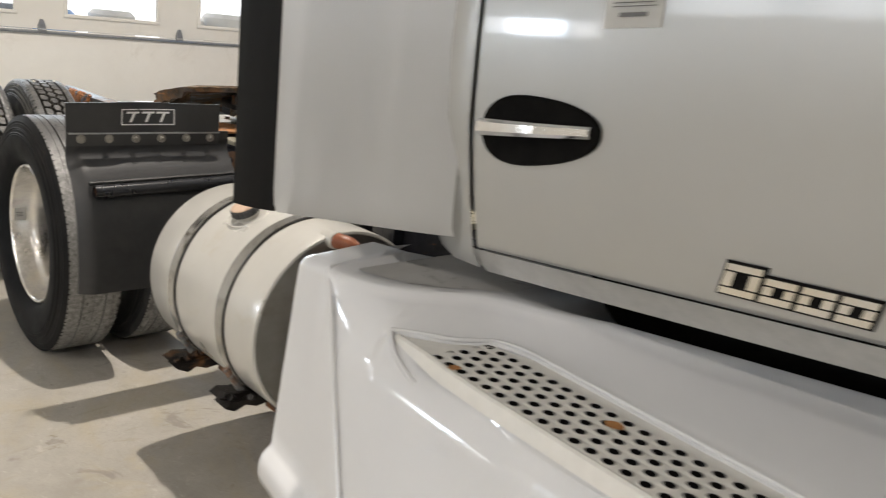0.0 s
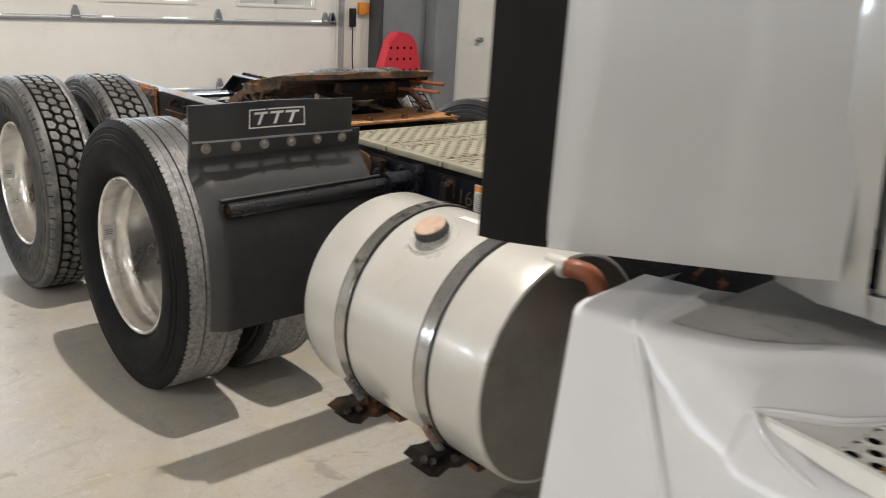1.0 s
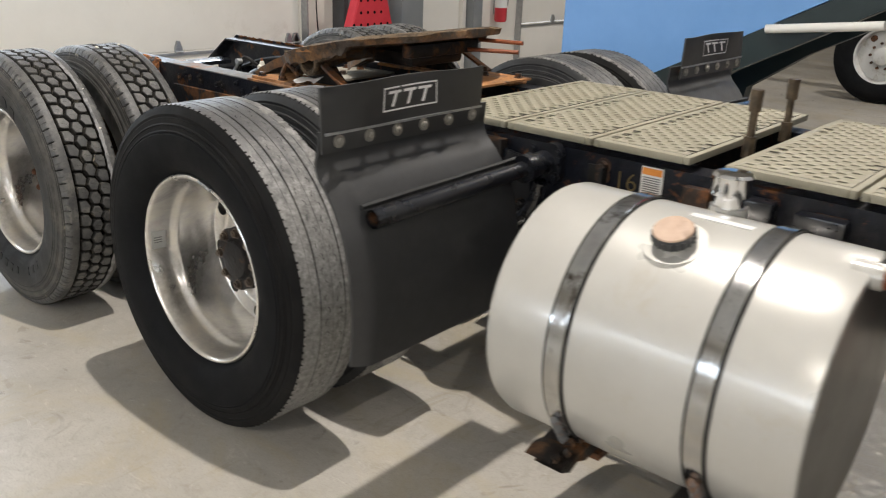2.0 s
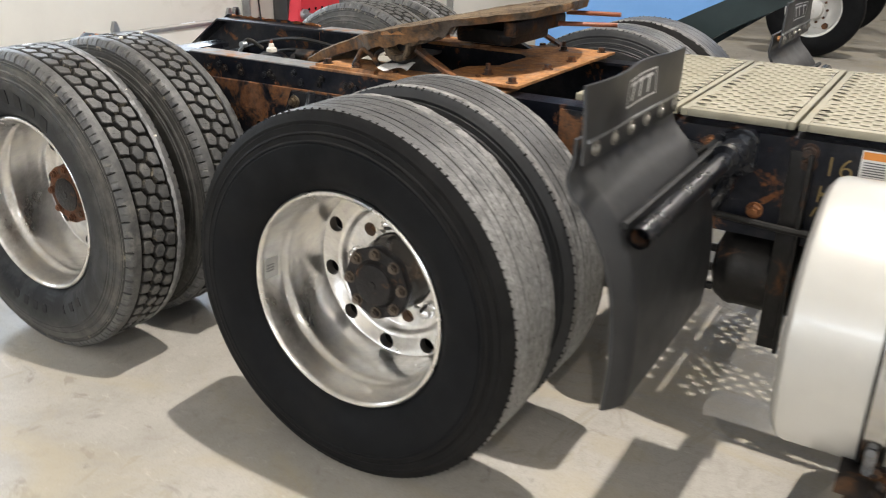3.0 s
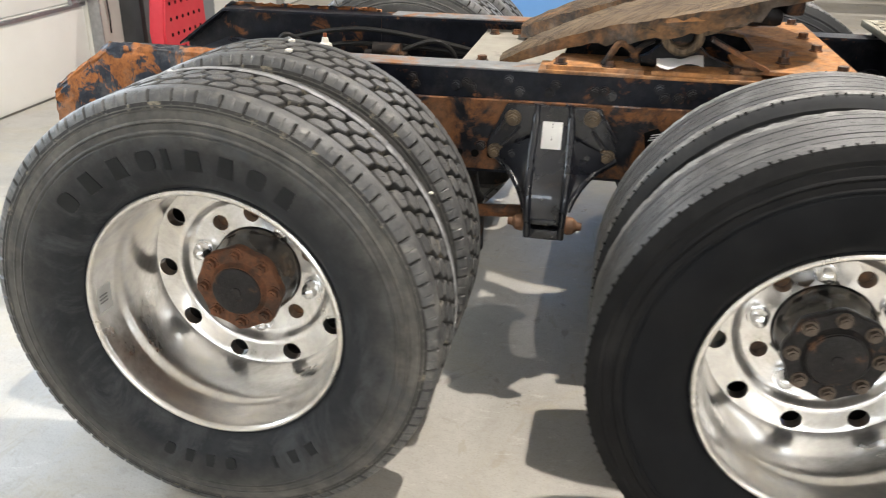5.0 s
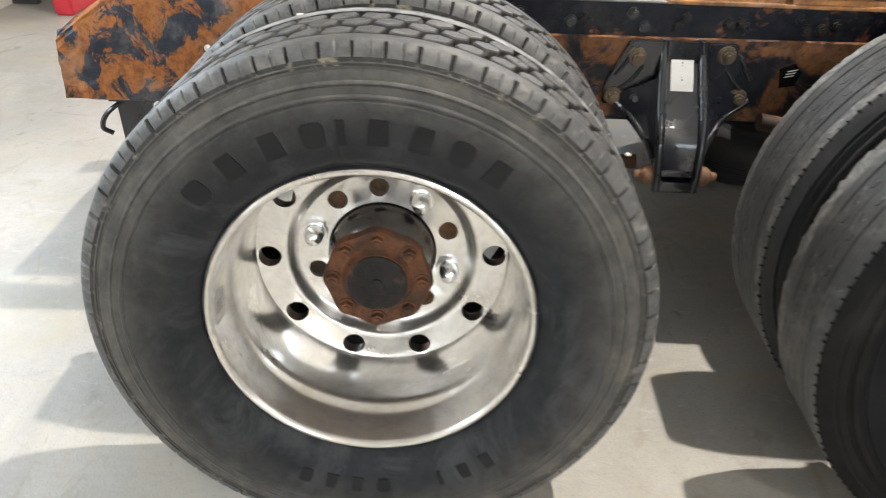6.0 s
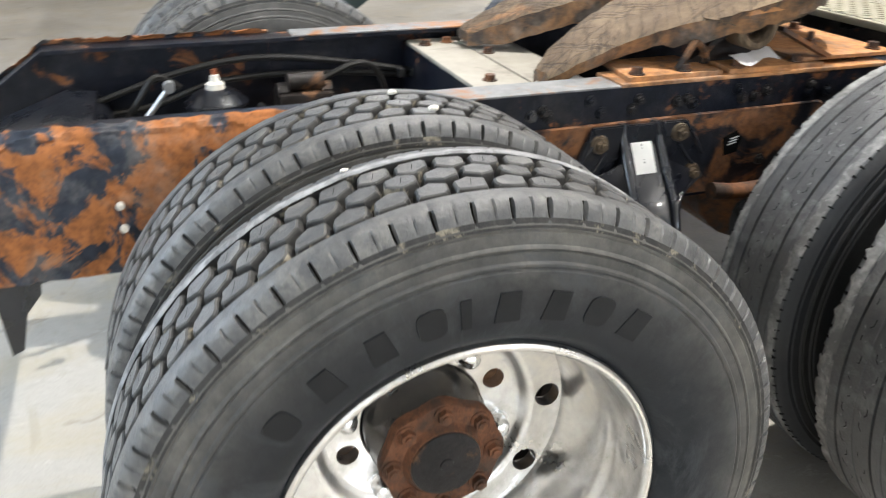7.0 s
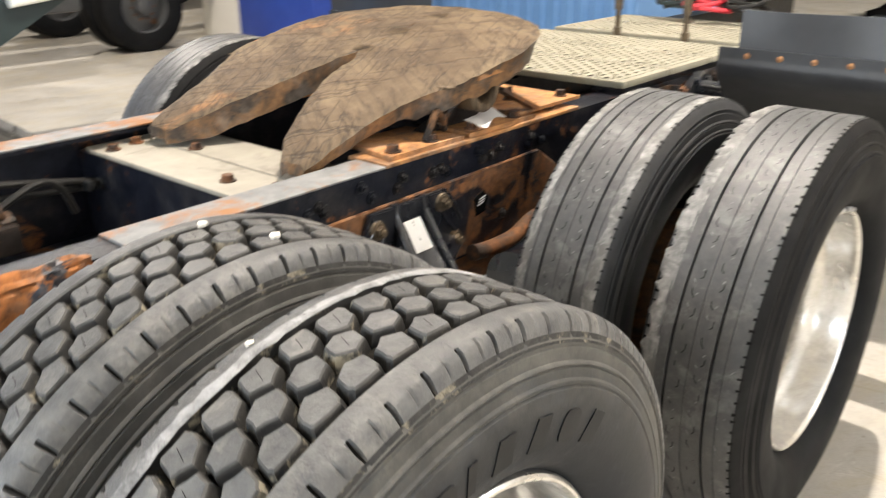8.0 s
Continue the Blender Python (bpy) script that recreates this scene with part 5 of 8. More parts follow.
def suspension_bracket(x, s):
    """The black cast beam bracket between the axles: two lobed flanges with nuts, a channel column and a pivot foot."""
    X0 = x - s * 0.012
    bm = bm_new()
    prism(bm, [(0.775, 0.850), (0.525, 0.850), (0.480, 0.740), (0.482, 0.708), (0.500, 0.695), (0.550, 0.685), (0.590, 0.650), (0.706, 0.650), (0.745, 0.685), (0.795, 0.690), (0.822, 0.702), (0.826, 0.735)], "x", X0, X0 - s * 0.014)
    bmesh.ops.bevel(bm, geom=bm.edges[:], offset=0.003, segments=2, affect="EDGES")
    body = part("suspension_bracket", bm, M["black_gloss"], truck, "glossy black suspension bracket on the frame")
    # the column leaves the frame at the top and bows out towards the foot
    bow = [(0.10, 0.855), (0.12, 0.822), (0.36, 0.780), (0.60, 0.744), (0.86, 0.708), (1.10, 0.670), (1.26, 0.630), (1.34, 0.590), (1.36, 0.555), (1.34, 0.522)]

    def stand(z):
        """How far the web stands off the rail at a height."""
        for (u0, z0), (u1, z1) in zip(bow, bow[1:]):
            if z >= z1:
                return 0.1 * (u0 + (u1 - u0) * min(1.0, max(0.0, (z0 - z) / (z0 - z1))))
        return 0.134

    zs = [0.852 - 0.0165 * k for k in range(21)]
    for d in (1, -1):
        edge = [0.648 + d * (0.044 + 0.006 * math.sin(math.pi * k / 20)) for k in range(21)]
        bm = bm_new()
        rows = [[bm.verts.new((x - s * o, y + dy, z)) for o, dy in ((0.0, 0.005), (stand(z) + 0.006, 0.005), (stand(z) + 0.006, -0.005), (0.0, -0.005))] for y, z in zip(edge, zs)]
        for p, q in zip(rows, rows[1:]):
            for i in range(3):
                bm.faces.new((p[i], p[i + 1], q[i + 1], q[i]))
        part("flange", bm, M["black_gloss"], body, "upright glossy flange")
        bm = bm_new()
        tube(bm, [(x - s * (stand(z) + 0.008), y, z) for y, z in zip(edge, zs)], 0.0105, 14)
        part("ridge", bm, M["black_gloss"], body, "rounded glossy column ridge")
    bm = bm_new()
    rows = [[bm.verts.new((x - s * (stand(z) + 0.003 - 0.004 * math.sin(math.pi * i / 6)), 0.606 + 0.084 * i / 6, z)) for i in range(7)] for z in zs[:-3]]
    for p, q in zip(rows, rows[1:]):
        for i in range(6):
            bm.faces.new((p[i], p[i + 1], q[i + 1], q[i]))
    part("column_web", bm, M["black_gloss"], body, "curved glossy web of the column")
    bm = bm_new()
    box(bm, (X0 - s * 0.132, 0.604, 0.515), (X0 - s * 0.02, 0.692, 0.545), 0.008)
    box(bm, (X0 - s * 0.130, 0.610, 0.556), (X0 - s * 0.09, 0.686, 0.572), 0.005)
    part("foot", bm, M["black_gloss"], body, "black pivot foot")
    for d in (1, -1):
        bm = bm_new()
        yc = 0.648 + d * 0.052
        lathe(bm, [(yc, 0.001), (yc, 0.021), (yc + d * 0.008, 0.025), (yc + d * 0.024, 0.022), (yc + d * 0.034, 0.012), (yc + d * 0.046, 0.010), (yc + d * 0.047, 0.001)], 20, "y", (X0 - s * 0.115, 0, 0.556))
        part("bushing", bm, M["brown_plate"], body, "brown rusty pivot bushing")
        # bow-shaped ribs on each lobe and the strut towards the foot
        for y0, y1 in ((0.758, 0.802), (0.738, 0.790)):
            bm = bm_new()
            a, b = [0.641 + d * (v - 0.641) for v in (y0, y1)]
            tube(bm, smooth_path([(X0 - s * 0.014, a, 0.835 - (0.758 - y0) * 2.2), (X0 - s * 0.017, (a + b) / 2, 0.80 - (0.758 - y0) * 2.2), (X0 - s * 0.014, b, 0.765 - (0.758 - y0) * 1.6)], 4), 0.0045, 8)
            part("rib", bm, M["black_gloss"], body)
        bm = bm_new()
        tube(bm, smooth_path([(X0 - s * 0.012, 0.641 + d * 0.165, 0.712), (X0 - s * 0.030, 0.648 + d * 0.115, 0.676), (X0 - s * 0.075, 0.648 + d * 0.075, 0.632), (X0 - s * 0.100, 0.648 + d * 0.055, 0.59)], 6), 0.010, 10)
        part("strut_rib", bm, M["black_gloss"], body)
        # the web that fills in between lobe, column and strut
        bm = bm_new()
        ring = [(X0 - s * 0.013, 0.641 + d * 0.165, 0.714), (X0 - s * 0.030, 0.648 + d * 0.112, 0.678), (X0 - s * 0.075, 0.648 + d * 0.072, 0.634), (X0 - s * 0.098, 0.648 + d * 0.050, 0.592), (x - s * stand(0.68), 0.648 + d * 0.046, 0.68), (x - s * stand(0.77), 0.648 + d * 0.046, 0.77)]
        hub = bm.verts.new((X0 - s * 0.048, 0.648 + d * 0.075, 0.69))
        rim_verts = [bm.verts.new(p) for p in ring]
        for p, q in zip(rim_verts, rim_verts[1:] + rim_verts[:1]):
            bm.faces.new((hub, p, q))
        bmesh.ops.recalc_face_normals(bm, faces=bm.faces[:])
        bmesh.ops.solidify(bm, geom=bm.faces[:], thickness=0.006)
        part("web", bm, M["black_gloss"], body, "glossy web beside the column")
    for y, z in ((0.757, 0.812), (0.801, 0.716), (0.752, 0.716), (0.548, 0.822), (0.553, 0.721), (0.503, 0.721)):
        b = bm_new()
        lathe(b, [(X0 - s * 0.013, 0.023), (X0 - s * 0.020, 0.021), (X0 - s * 0.021, 0.001)], 18, "x", (0, y, z))
        bolt(b, (X0 - s * 0.020, y, z), (-s, 0, 0), 0.0135, 0.011, 0.010)
        part("nut", b, M["black_gloss"] if y in (0.752, 0.553) else M["nut_metal"], body)
    if s > 0:
        b = bm_new()
        b.faces.new([b.verts.new((x - stand(z) - 0.0045, y, z)) for y, z in ((0.623, 0.744), (0.676, 0.744), (0.676, 0.824), (0.623, 0.824))])
        bmesh.ops.solidify(b, geom=b.faces[:], thickness=0.0008)
        part("paper_tag", b, M["white_label"], body, "white part label")
        b = bm_new()
        for k in range(6):
            z = 0.765 + 0.007 * k
            b.faces.new([b.verts.new((x - stand(zz) - 0.0064, y, zz)) for y, zz in ((0.648, z), (0.651, z), (0.651, z + 0.004), (0.648, z + 0.004))])
        part("print", b, M["ink"], body)
    return body


suspension_bracket(XO, 1), suspension_bracket(2 * MID - XO, -1)


def beam_and_airbag():
    for x in both(0.60):
        sgn = 1 if x < MID else -1
        bm = bm_new()
        tube(bm, smooth_path([(x + sgn * 0.06, 1.05, 0.50), (x + sgn * 0.05, 0.86, 0.53), (x + sgn * 0.04, 0.72, 0.545)], 6), 0.018, 10)
        part("torque_link", bm, M["rust_dark"], truck, "rusty link behind the bracket")
        bm = bm_new()
        prism(bm, [(0.98, 0.60), (0.90, 0.62), (0.86, 0.56), (0.90, 0.46), (0.97, 0.47)], "x", x + sgn * 0.10, x + sgn * 0.04)
        bmesh.ops.bevel(bm, geom=bm.edges[:], offset=0.01, segments=2, affect="EDGES")
        part("axle_bracket", bm, M["rust_dark"], truck, "dusty rusty axle bracket")
        bm = bm_new()
        lathe(bm, [(0.34, 0.001), (0.34, 0.07), (0.36, 0.085), (0.52, 0.085), (0.54, 0.07), (0.60, 0.06), (0.60, 0.001)], 24, "z", (x + sgn * 0.17, 0.93, 0))
        part("brake_pot", bm, M["hub_black"], truck, "greasy black brake pot")
        bm = bm_new()
        lathe(bm, [(0.60, 0.001), (0.60, 0.09), (0.57, 0.125), (0.53, 0.13), (0.50, 0.11), (0.47, 0.13), (0.43, 0.125), (0.40, 0.09), (0.40, 0.001)], 28, "z", (x + (0.12 if x < MID else -0.12), -0.42, 0))
        part("air_spring", bm, M["black_rubber"], truck, "black rubber air spring")
    # rusty strut below the rail, ahead of the bracket
    bm = bm_new()
    tube(bm, smooth_path([(0.63, 0.44, 0.665), (0.63, 0.36, 0.655), (0.63, 0.26, 0.66), (0.66, 0.15, 0.68)], 5), 0.021, 12)
    part("torque_rod", bm, M["rust_dark"], truck, "dusty rusty torque rod")


beam_and_airbag()


def cross_tube(y, z, r, material, name, label):
    bm = bm_new()
    rod(bm, (XO + 0.01, y, z), (2 * MID - XO - 0.01, y, z), r, 20)
    part(name, bm, material, truck, label)


cross_tube(1.85, 0.74, 0.05, M["black_gloss"], "cross_member", "black tubular cross member")
cross_tube(-0.35, 0.76, 0.06, M["black_gloss"], "cross_member", "black tubular cross member")


def rear_cross_plates():
    """The pale plate pair across the frame behind the coupling, with a channel below its rear edge."""
    z = 0.892
    for y0, y1 in ((0.66, 0.802), (0.808, 0.956)):
        bm = bm_new()
        sec = [(0.745, z + 0.004), (0.765, z), (1.45, z), (1.468, z + 0.004)]
        prism(bm, sec + [(u, v - 0.009) for u, v in sec[::-1]], "y", y0, y1)
        part("cross_plate", bm, M["plate_grey"], truck, "pale dusty cross plate between the rails")
    bm = bm_new()
    prism(bm, [(XO + 0.012, z - 0.010), (2 * MID - XO - 0.012, z - 0.010), (2 * MID - XO - 0.012, 0.66), (MID + 0.22, 0.66), (MID + 0.10, 0.72), (MID - 0.10, 0.72), (MID - 0.22, 0.66), (XO + 0.012, 0.66)], "y", 0.944, 0.955)
    part("cross_channel", bm, M["frame"], truck, "navy blue cross channel below the plate")
    for x, y in ((0.957, 0.895), (0.82, 0.865), (1.40, 0.92), (1.25, 0.78), (1.42, 0.845), (0.80, 0.75)):
        b = bm_new()
        bolt(b, (x, y, z), (0, 0, 1), 0.014, 0.012)
        part("plate_bolt", b, M["rust_dark"], truck)


rear_cross_plates()


def mounting_angles():
    """Rusty angles along both rails with separate bolted plates, and the orange cross plate ahead of the coupling."""
    for x0, s in ((XO, 1), (2 * MID - XO, -1)):
        bm = bm_new()
        a, b = sorted((x0 - s * 0.006, x0 + s * 0.115))
        box(bm, (a, -0.06, TOP + 0.001), (b, 0.70, TOP + 0.010), 0.002)
        part("mount_angle", bm, M["rust_plate"], truck, "flat orange-rusted mounting strip on the rail")
        bm = bm_new()
        a, b = sorted((x0 - s * 0.004, x0 + s * 0.09))
        box(bm, (a, 0.701, TOP + 0.001), (b, 1.30, TOP + 0.006), 0.002)
        part("worn_flange", bm, M["worn_steel"], truck, "worn bare top flange with rust streaks")
        for y0, y1 in ((0.43, 0.68), (0.14, 0.41)):
            bm = bm_new()
            a, b = sorted((x0 + s * 0.004, x0 + s * 0.175))
            prism(bm, [(a, y0), (b, y0 + 0.02), (b, y1 - 0.03), (a, y1)] if s > 0 else [(a, y0 + 0.02), (b, y0), (b, y1), (a, y1 - 0.03)], "z", TOP + 0.0105, TOP + 0.021)
            part("mount_plate", bm, M["rust_plate"], truck, "rusted orange bolt-on plate")
        for y, dx in ((0.645, 0.03), (0.52, 0.03), (0.37, 0.03), (0.20, 0.03), (0.02, 0.05), (0.08, 0.09)):
            b = bm_new()
            bolt(b, (x0 + s * dx, y, TOP + (0.021 if 0.14 < y < 0.68 else 0.0105)), (0, 0, 1), 0.014, 0.013, 0.012 if y == 0.08 else 0.0)
            part("plate_bolt", b, M["rust_dark"], truck)
    bm = bm_new()
    prism(bm, [(XO + 0.02, -0.10), (2 * MID - XO - 0.02, -0.10), (2 * MID - XO - 0.02, 0.20), (MID + 0.2, 0.20), (MID + 0.12, 0.12), (MID - 0.12, 0.12), (MID - 0.2, 0.20), (XO + 0.02, 0.20)], "z", TOP + 0.0225, TOP + 0.031)
    part("cross_plate", bm, M["rust_plate"], truck, "orange rusted plate across the frame")
    for x, y in ((0.72, -0.06), (1.46, -0.06), (0.80, 0.07), (1.40, 0.07), (1.0, -0.05), (1.2, -0.05)):
        b = bm_new()
        bolt(b, (x, y, TOP + 0.031), (0, 0, 1), 0.014, 0.014, 0.022 if x in (0.80, 1.40) else 0)
        part("plate_bolt", b, M["rust_dark"], truck)


mounting_angles()


def fifth_wheel():
    """The coupling: a dished horseshoe plate that slopes down to two ramp horns, skirt, ears, feet and release rods."""
    def table(v, pts):
        for (a, p), (b, q) in zip(pts, pts[1:]):
            if v <= b:
                return p + (q - p) * (v - a) / (b - a)
        return pts[-1][1]

    def outline(v):
        """Outer half-width at v: 0 at the front edge, 1 at the horn tips."""
        if v < 0.37:
            return 0.44 * math.sqrt(max(0.0, 1 - ((0.37 - v) / 0.37) ** 2)) ** 0.8
        return table(v, [(0.37, 0.440), (0.51, 0.436), (0.595, 0.422), (0.66, 0.387), (0.716, 0.358), (0.78, 0.342), (0.89, 0.330), (1.0, 0.315)])

    def throat(v):
        if v < 0.50:
            return 0.0
        return table(v, [(0.50, 0.004), (0.515, 0.019), (0.545, 0.026), (0.62, 0.036), (0.68, 0.052), (0.78, 0.092), (0.86, 0.130), (0.93, 0.165), (1.0, 0.225)])

    LEN = 0.905
    heights = [(-0.17, 1.186), (-0.05, 1.172), (0.13, 1.150), (0.23, 1.128), (0.36, 1.102), (0.50, 1.067), (0.64, 1.020), (0.74, 0.980), (0.82, 0.940)]

    def surface(v):
        y = -0.085 + LEN * v
        for (a, p), (b, q) in zip(heights, heights[1:]):
            if y <= b + 1e-6:
                return y, p + (q - p) * (y - a) / (b - a)
        return y, heights[-1][1]

    rows = [i / 44 for i in range(45)]
    bm = bm_new()
    nu = 7
    sides = {}
    rngf = random.Random(3)
    for side in (-1, 1):
        grid_t, grid_b = [], []
        for v in rows:
            o, th = max(outline(v), 0.012), throat(v)
            if v == 1.0:
                o = 0.306
            top, low = [], []
            for i in range(nu + 1):
                u = th + (o - th) * i / nu
                y, z = surface(v)
                z += -0.008 * (i == nu) - (0.006 * (i == 0) if th > 0.0 else 0) + rngf.uniform(-0.0022, 0.0022)
                wob = rngf.uniform(-0.002, 0.002) if i == nu else 0
                top.append(bm.verts.new((MID + side * (u + wob), y, z)))
                thick = 0.030 if v < 0.62 else 0.040 - 0.012 * (v - 0.62) / 0.38
                skirt = 0.052 + rngf.uniform(-0.006, 0.006) if (i == nu and 0.25 < v < 0.7) else thick if v > 0.25 else 0.022
                if i == 0 and th > 0.01:
                    skirt = 0.062 if v < 0.9 else 0.062 - 0.03 * (v - 0.9) / 0.1
                low.append(bm.verts.new((MID + side * (u + wob * 0.5 - (0.012 if i == nu else 0)), y, z - skirt)))
            grid_t.append(top), grid_b.append(low)
        for g in (grid_t, grid_b):
            for a, b in zip(g, g[1:]):
                for i in range(nu):
                    bm.faces.new((a[i], a[i + 1], b[i + 1], b[i]))
        for i in (0, nu):
            for (a, b), (c, d) in zip(zip(grid_t, grid_t[1:]), zip(grid_b, grid_b[1:])):
                bm.faces.new((a[i], b[i], d[i], c[i]))
        for a, b in ((grid_t[-1], grid_b[-1]), (grid_t[0], grid_b[0])):
            for i in range(nu):
                bm.faces.new((a[i], a[i + 1], b[i + 1], b[i]))
    bmesh.ops.remove_doubles(bm, verts=bm.verts, dist=0.0008)
    bmesh.ops.recalc_face_normals(bm, faces=bm.faces)
    # faces turned sideways or down take the darker brown
    for f in bm.faces:
        if f.normal.z < 0.55:
            f.material_index = 1
    plate = part("coupling_plate", bm, [M["fifth"], M["fifth_side"]], truck, "brown scored fifth-wheel coupling plate with two horns")
    for s in (-1, 1):
        x = MID + s * 0.405
        # pivot ear: a hanging loop below the plate
        cy, cz = 0.342, 1.044
        bm = bm_new()
        n = 36
        rings = {}
        for xx in (x - s * 0.060, x - s * 0.052, x + s * 0.010, x + s * 0.016):
            face = xx in (x - s * 0.060, x + s * 0.016)
            outer, inner = [], []
            for k in range(n):
                a = 2 * math.pi * k / n
                c, d = math.cos(a), math.sin(a)
                ro = 0.054
                if d > 0.05:
                    ro = max(ro, min((1.088 - 0.2 * (c * 0.1) - cz) / d, 0.150 / max(abs(c), 0.2) * 0.92))
                ro -= 0.006 if face else 0
                ri = 0.033 + (0.004 if face else 0)
                outer.append(bm.verts.new((xx, cy + ro * c, cz + ro * d)))
                inner.append(bm.verts.new((xx, cy + ri * c, cz + ri * d)))
            rings[xx] = (outer, inner)
        keys = list(rings)
        for q, w in zip(keys, keys[1:]):
            for a, b in zip(rings[q], rings[w]):
                for k in range(n):
                    bm.faces.new((a[k], a[(k + 1) % n], b[(k + 1) % n], b[k]))
        for q in (keys[0], keys[-1]):
            a, b = rings[q]
            for k in range(n):
                bm.faces.new((a[k], a[(k + 1) % n], b[(k + 1) % n], b[k]))
        part("pivot_ear", bm, M["fifth"], plate, "rounded rusty pivot ear with a hollow")
        bm = bm_new()
        rod(bm, (x - s * 0.05, cy, cz), (x - s * 0.035, cy, cz), 0.036, 24)
        part("pivot_pin", bm, M["grease"], plate)
        bm = bm_new()
        prism(bm, [(0.290, 1.080), (0.392, 1.070), (0.395, 1.084), (0.36, 1.094), (0.293, 1.096)], "x", x + s * 0.006, x + s * 0.030)
        bmesh.ops.bevel(bm, geom=bm.edges[:], offset=0.004, segments=2, affect="EDGES")
        part("pin_boss", bm, M["rust_plate"], plate, "orange rusted pin keeper")
        bm = bm_new()
        prism(bm, [(0.20, TOP + 0.022), (0.48, TOP + 0.022), (0.42, 0.975), (0.37, 1.02), (0.31, 1.02), (0.26, 0.975)], "x", x - s * 0.10, x - s * 0.068)
        part("pivot_foot", bm, M["grease"], plate, "dark rusty pivot foot")
        for path, r in (([(x - s * 0.01, 0.535, TOP + 0.024), (x - s * 0.01, 0.515, 0.985), (x - s * 0.012, 0.495, 1.012), (x - s * 0.02, 0.465, 0.995), (x - s * 0.03, 0.445, 0.962)], 0.009),
                        ([(x - s * 0.03, 0.462, 0.975), (x - s * 0.02, 0.44, 1.005), (x - s * 0.02, 0.41, 1.022)], 0.008)):
            bm = bm_new()
            tube(bm, smooth_path(path, 5), r, 8)
            part("brace", bm, M["grease"], plate)
        bm = bm_new()
        a, b = Vector((x - s * 0.005, 0.270, 1.035)), Vector((x + s * 0.004, 0.125, TOP + 0.034))
        u = (b - a).normalized()
        sd = Vector((s * 0.017, 0, 0))
        nn = u.cross(sd).normalized() * 0.005
        vs = [bm.verts.new(p + e * sd + g * nn) for p in (a, b) for e, g in ((-1, -1), (1, -1), (1, 1), (-1, 1))]
        for q in ((0, 1, 2, 3), (7, 6, 5, 4), (0, 4, 5, 1), (1, 5, 6, 2), (2, 6, 7, 3), (3, 7, 4, 0)):
            bm.faces.new([vs[i] for i in q])
        part("flat_brace", bm, M["rust_dark"], plate, "flat rusty brace")
    bm = bm_new()
    box(bm, (MID - 0.15, 0.06, 1.03), (MID + 0.15, 0.28, 1.085), 0.02)
    part("lock_housing", bm, M["grease"], plate, "dark lock mechanism below the plate")
    bm = bm_new()
    box(bm, (MID - 0.20, 0.02, 1.07), (MID + 0.20, 0.07, 1.12), 0.012)
    part("front_rib", bm, M["grease"], plate)
    for ax, bx, z in ((0.20, 0.225, 1.118), (0.13, 0.20, 1.085)):
        bm = bm_new()
        rod(bm, (MID + ax, 0.02, z), (MID + bx, -0.175, z + 0.003), 0.008, 10)
        part("release_rod", bm, M["hose"], plate, "thin rusty release rod")
    return plate


fifth_wheel()


def paper_scrap():
    bm = bm_new()
    n = 8
    g = [[bm.verts.new((0.650 + 0.05 * j / 3 + 0.008 * math.sin(i * 0.7), 0.285 + 0.115 * i / n, TOP + 0.026 + 0.014 * (1 - i / n) + 0.004 * j + 0.010 * abs(math.sin(i * 0.55 + j * 0.4)) + 0.004 * (i == n))) for j in range(4)] for i in range(n + 1)]
    for a, b in zip(g, g[1:]):
        for j in range(3):
            bm.faces.new((a[j], a[j + 1], b[j + 1], b[j]))
    bmesh.ops.solidify(bm, geom=bm.faces[:], thickness=0.0015)
    tagged(link("paper_scrap", bm, M["paper"]), "crumpled white paper scrap on the rusty mounting plate", "paper")


paper_scrap()


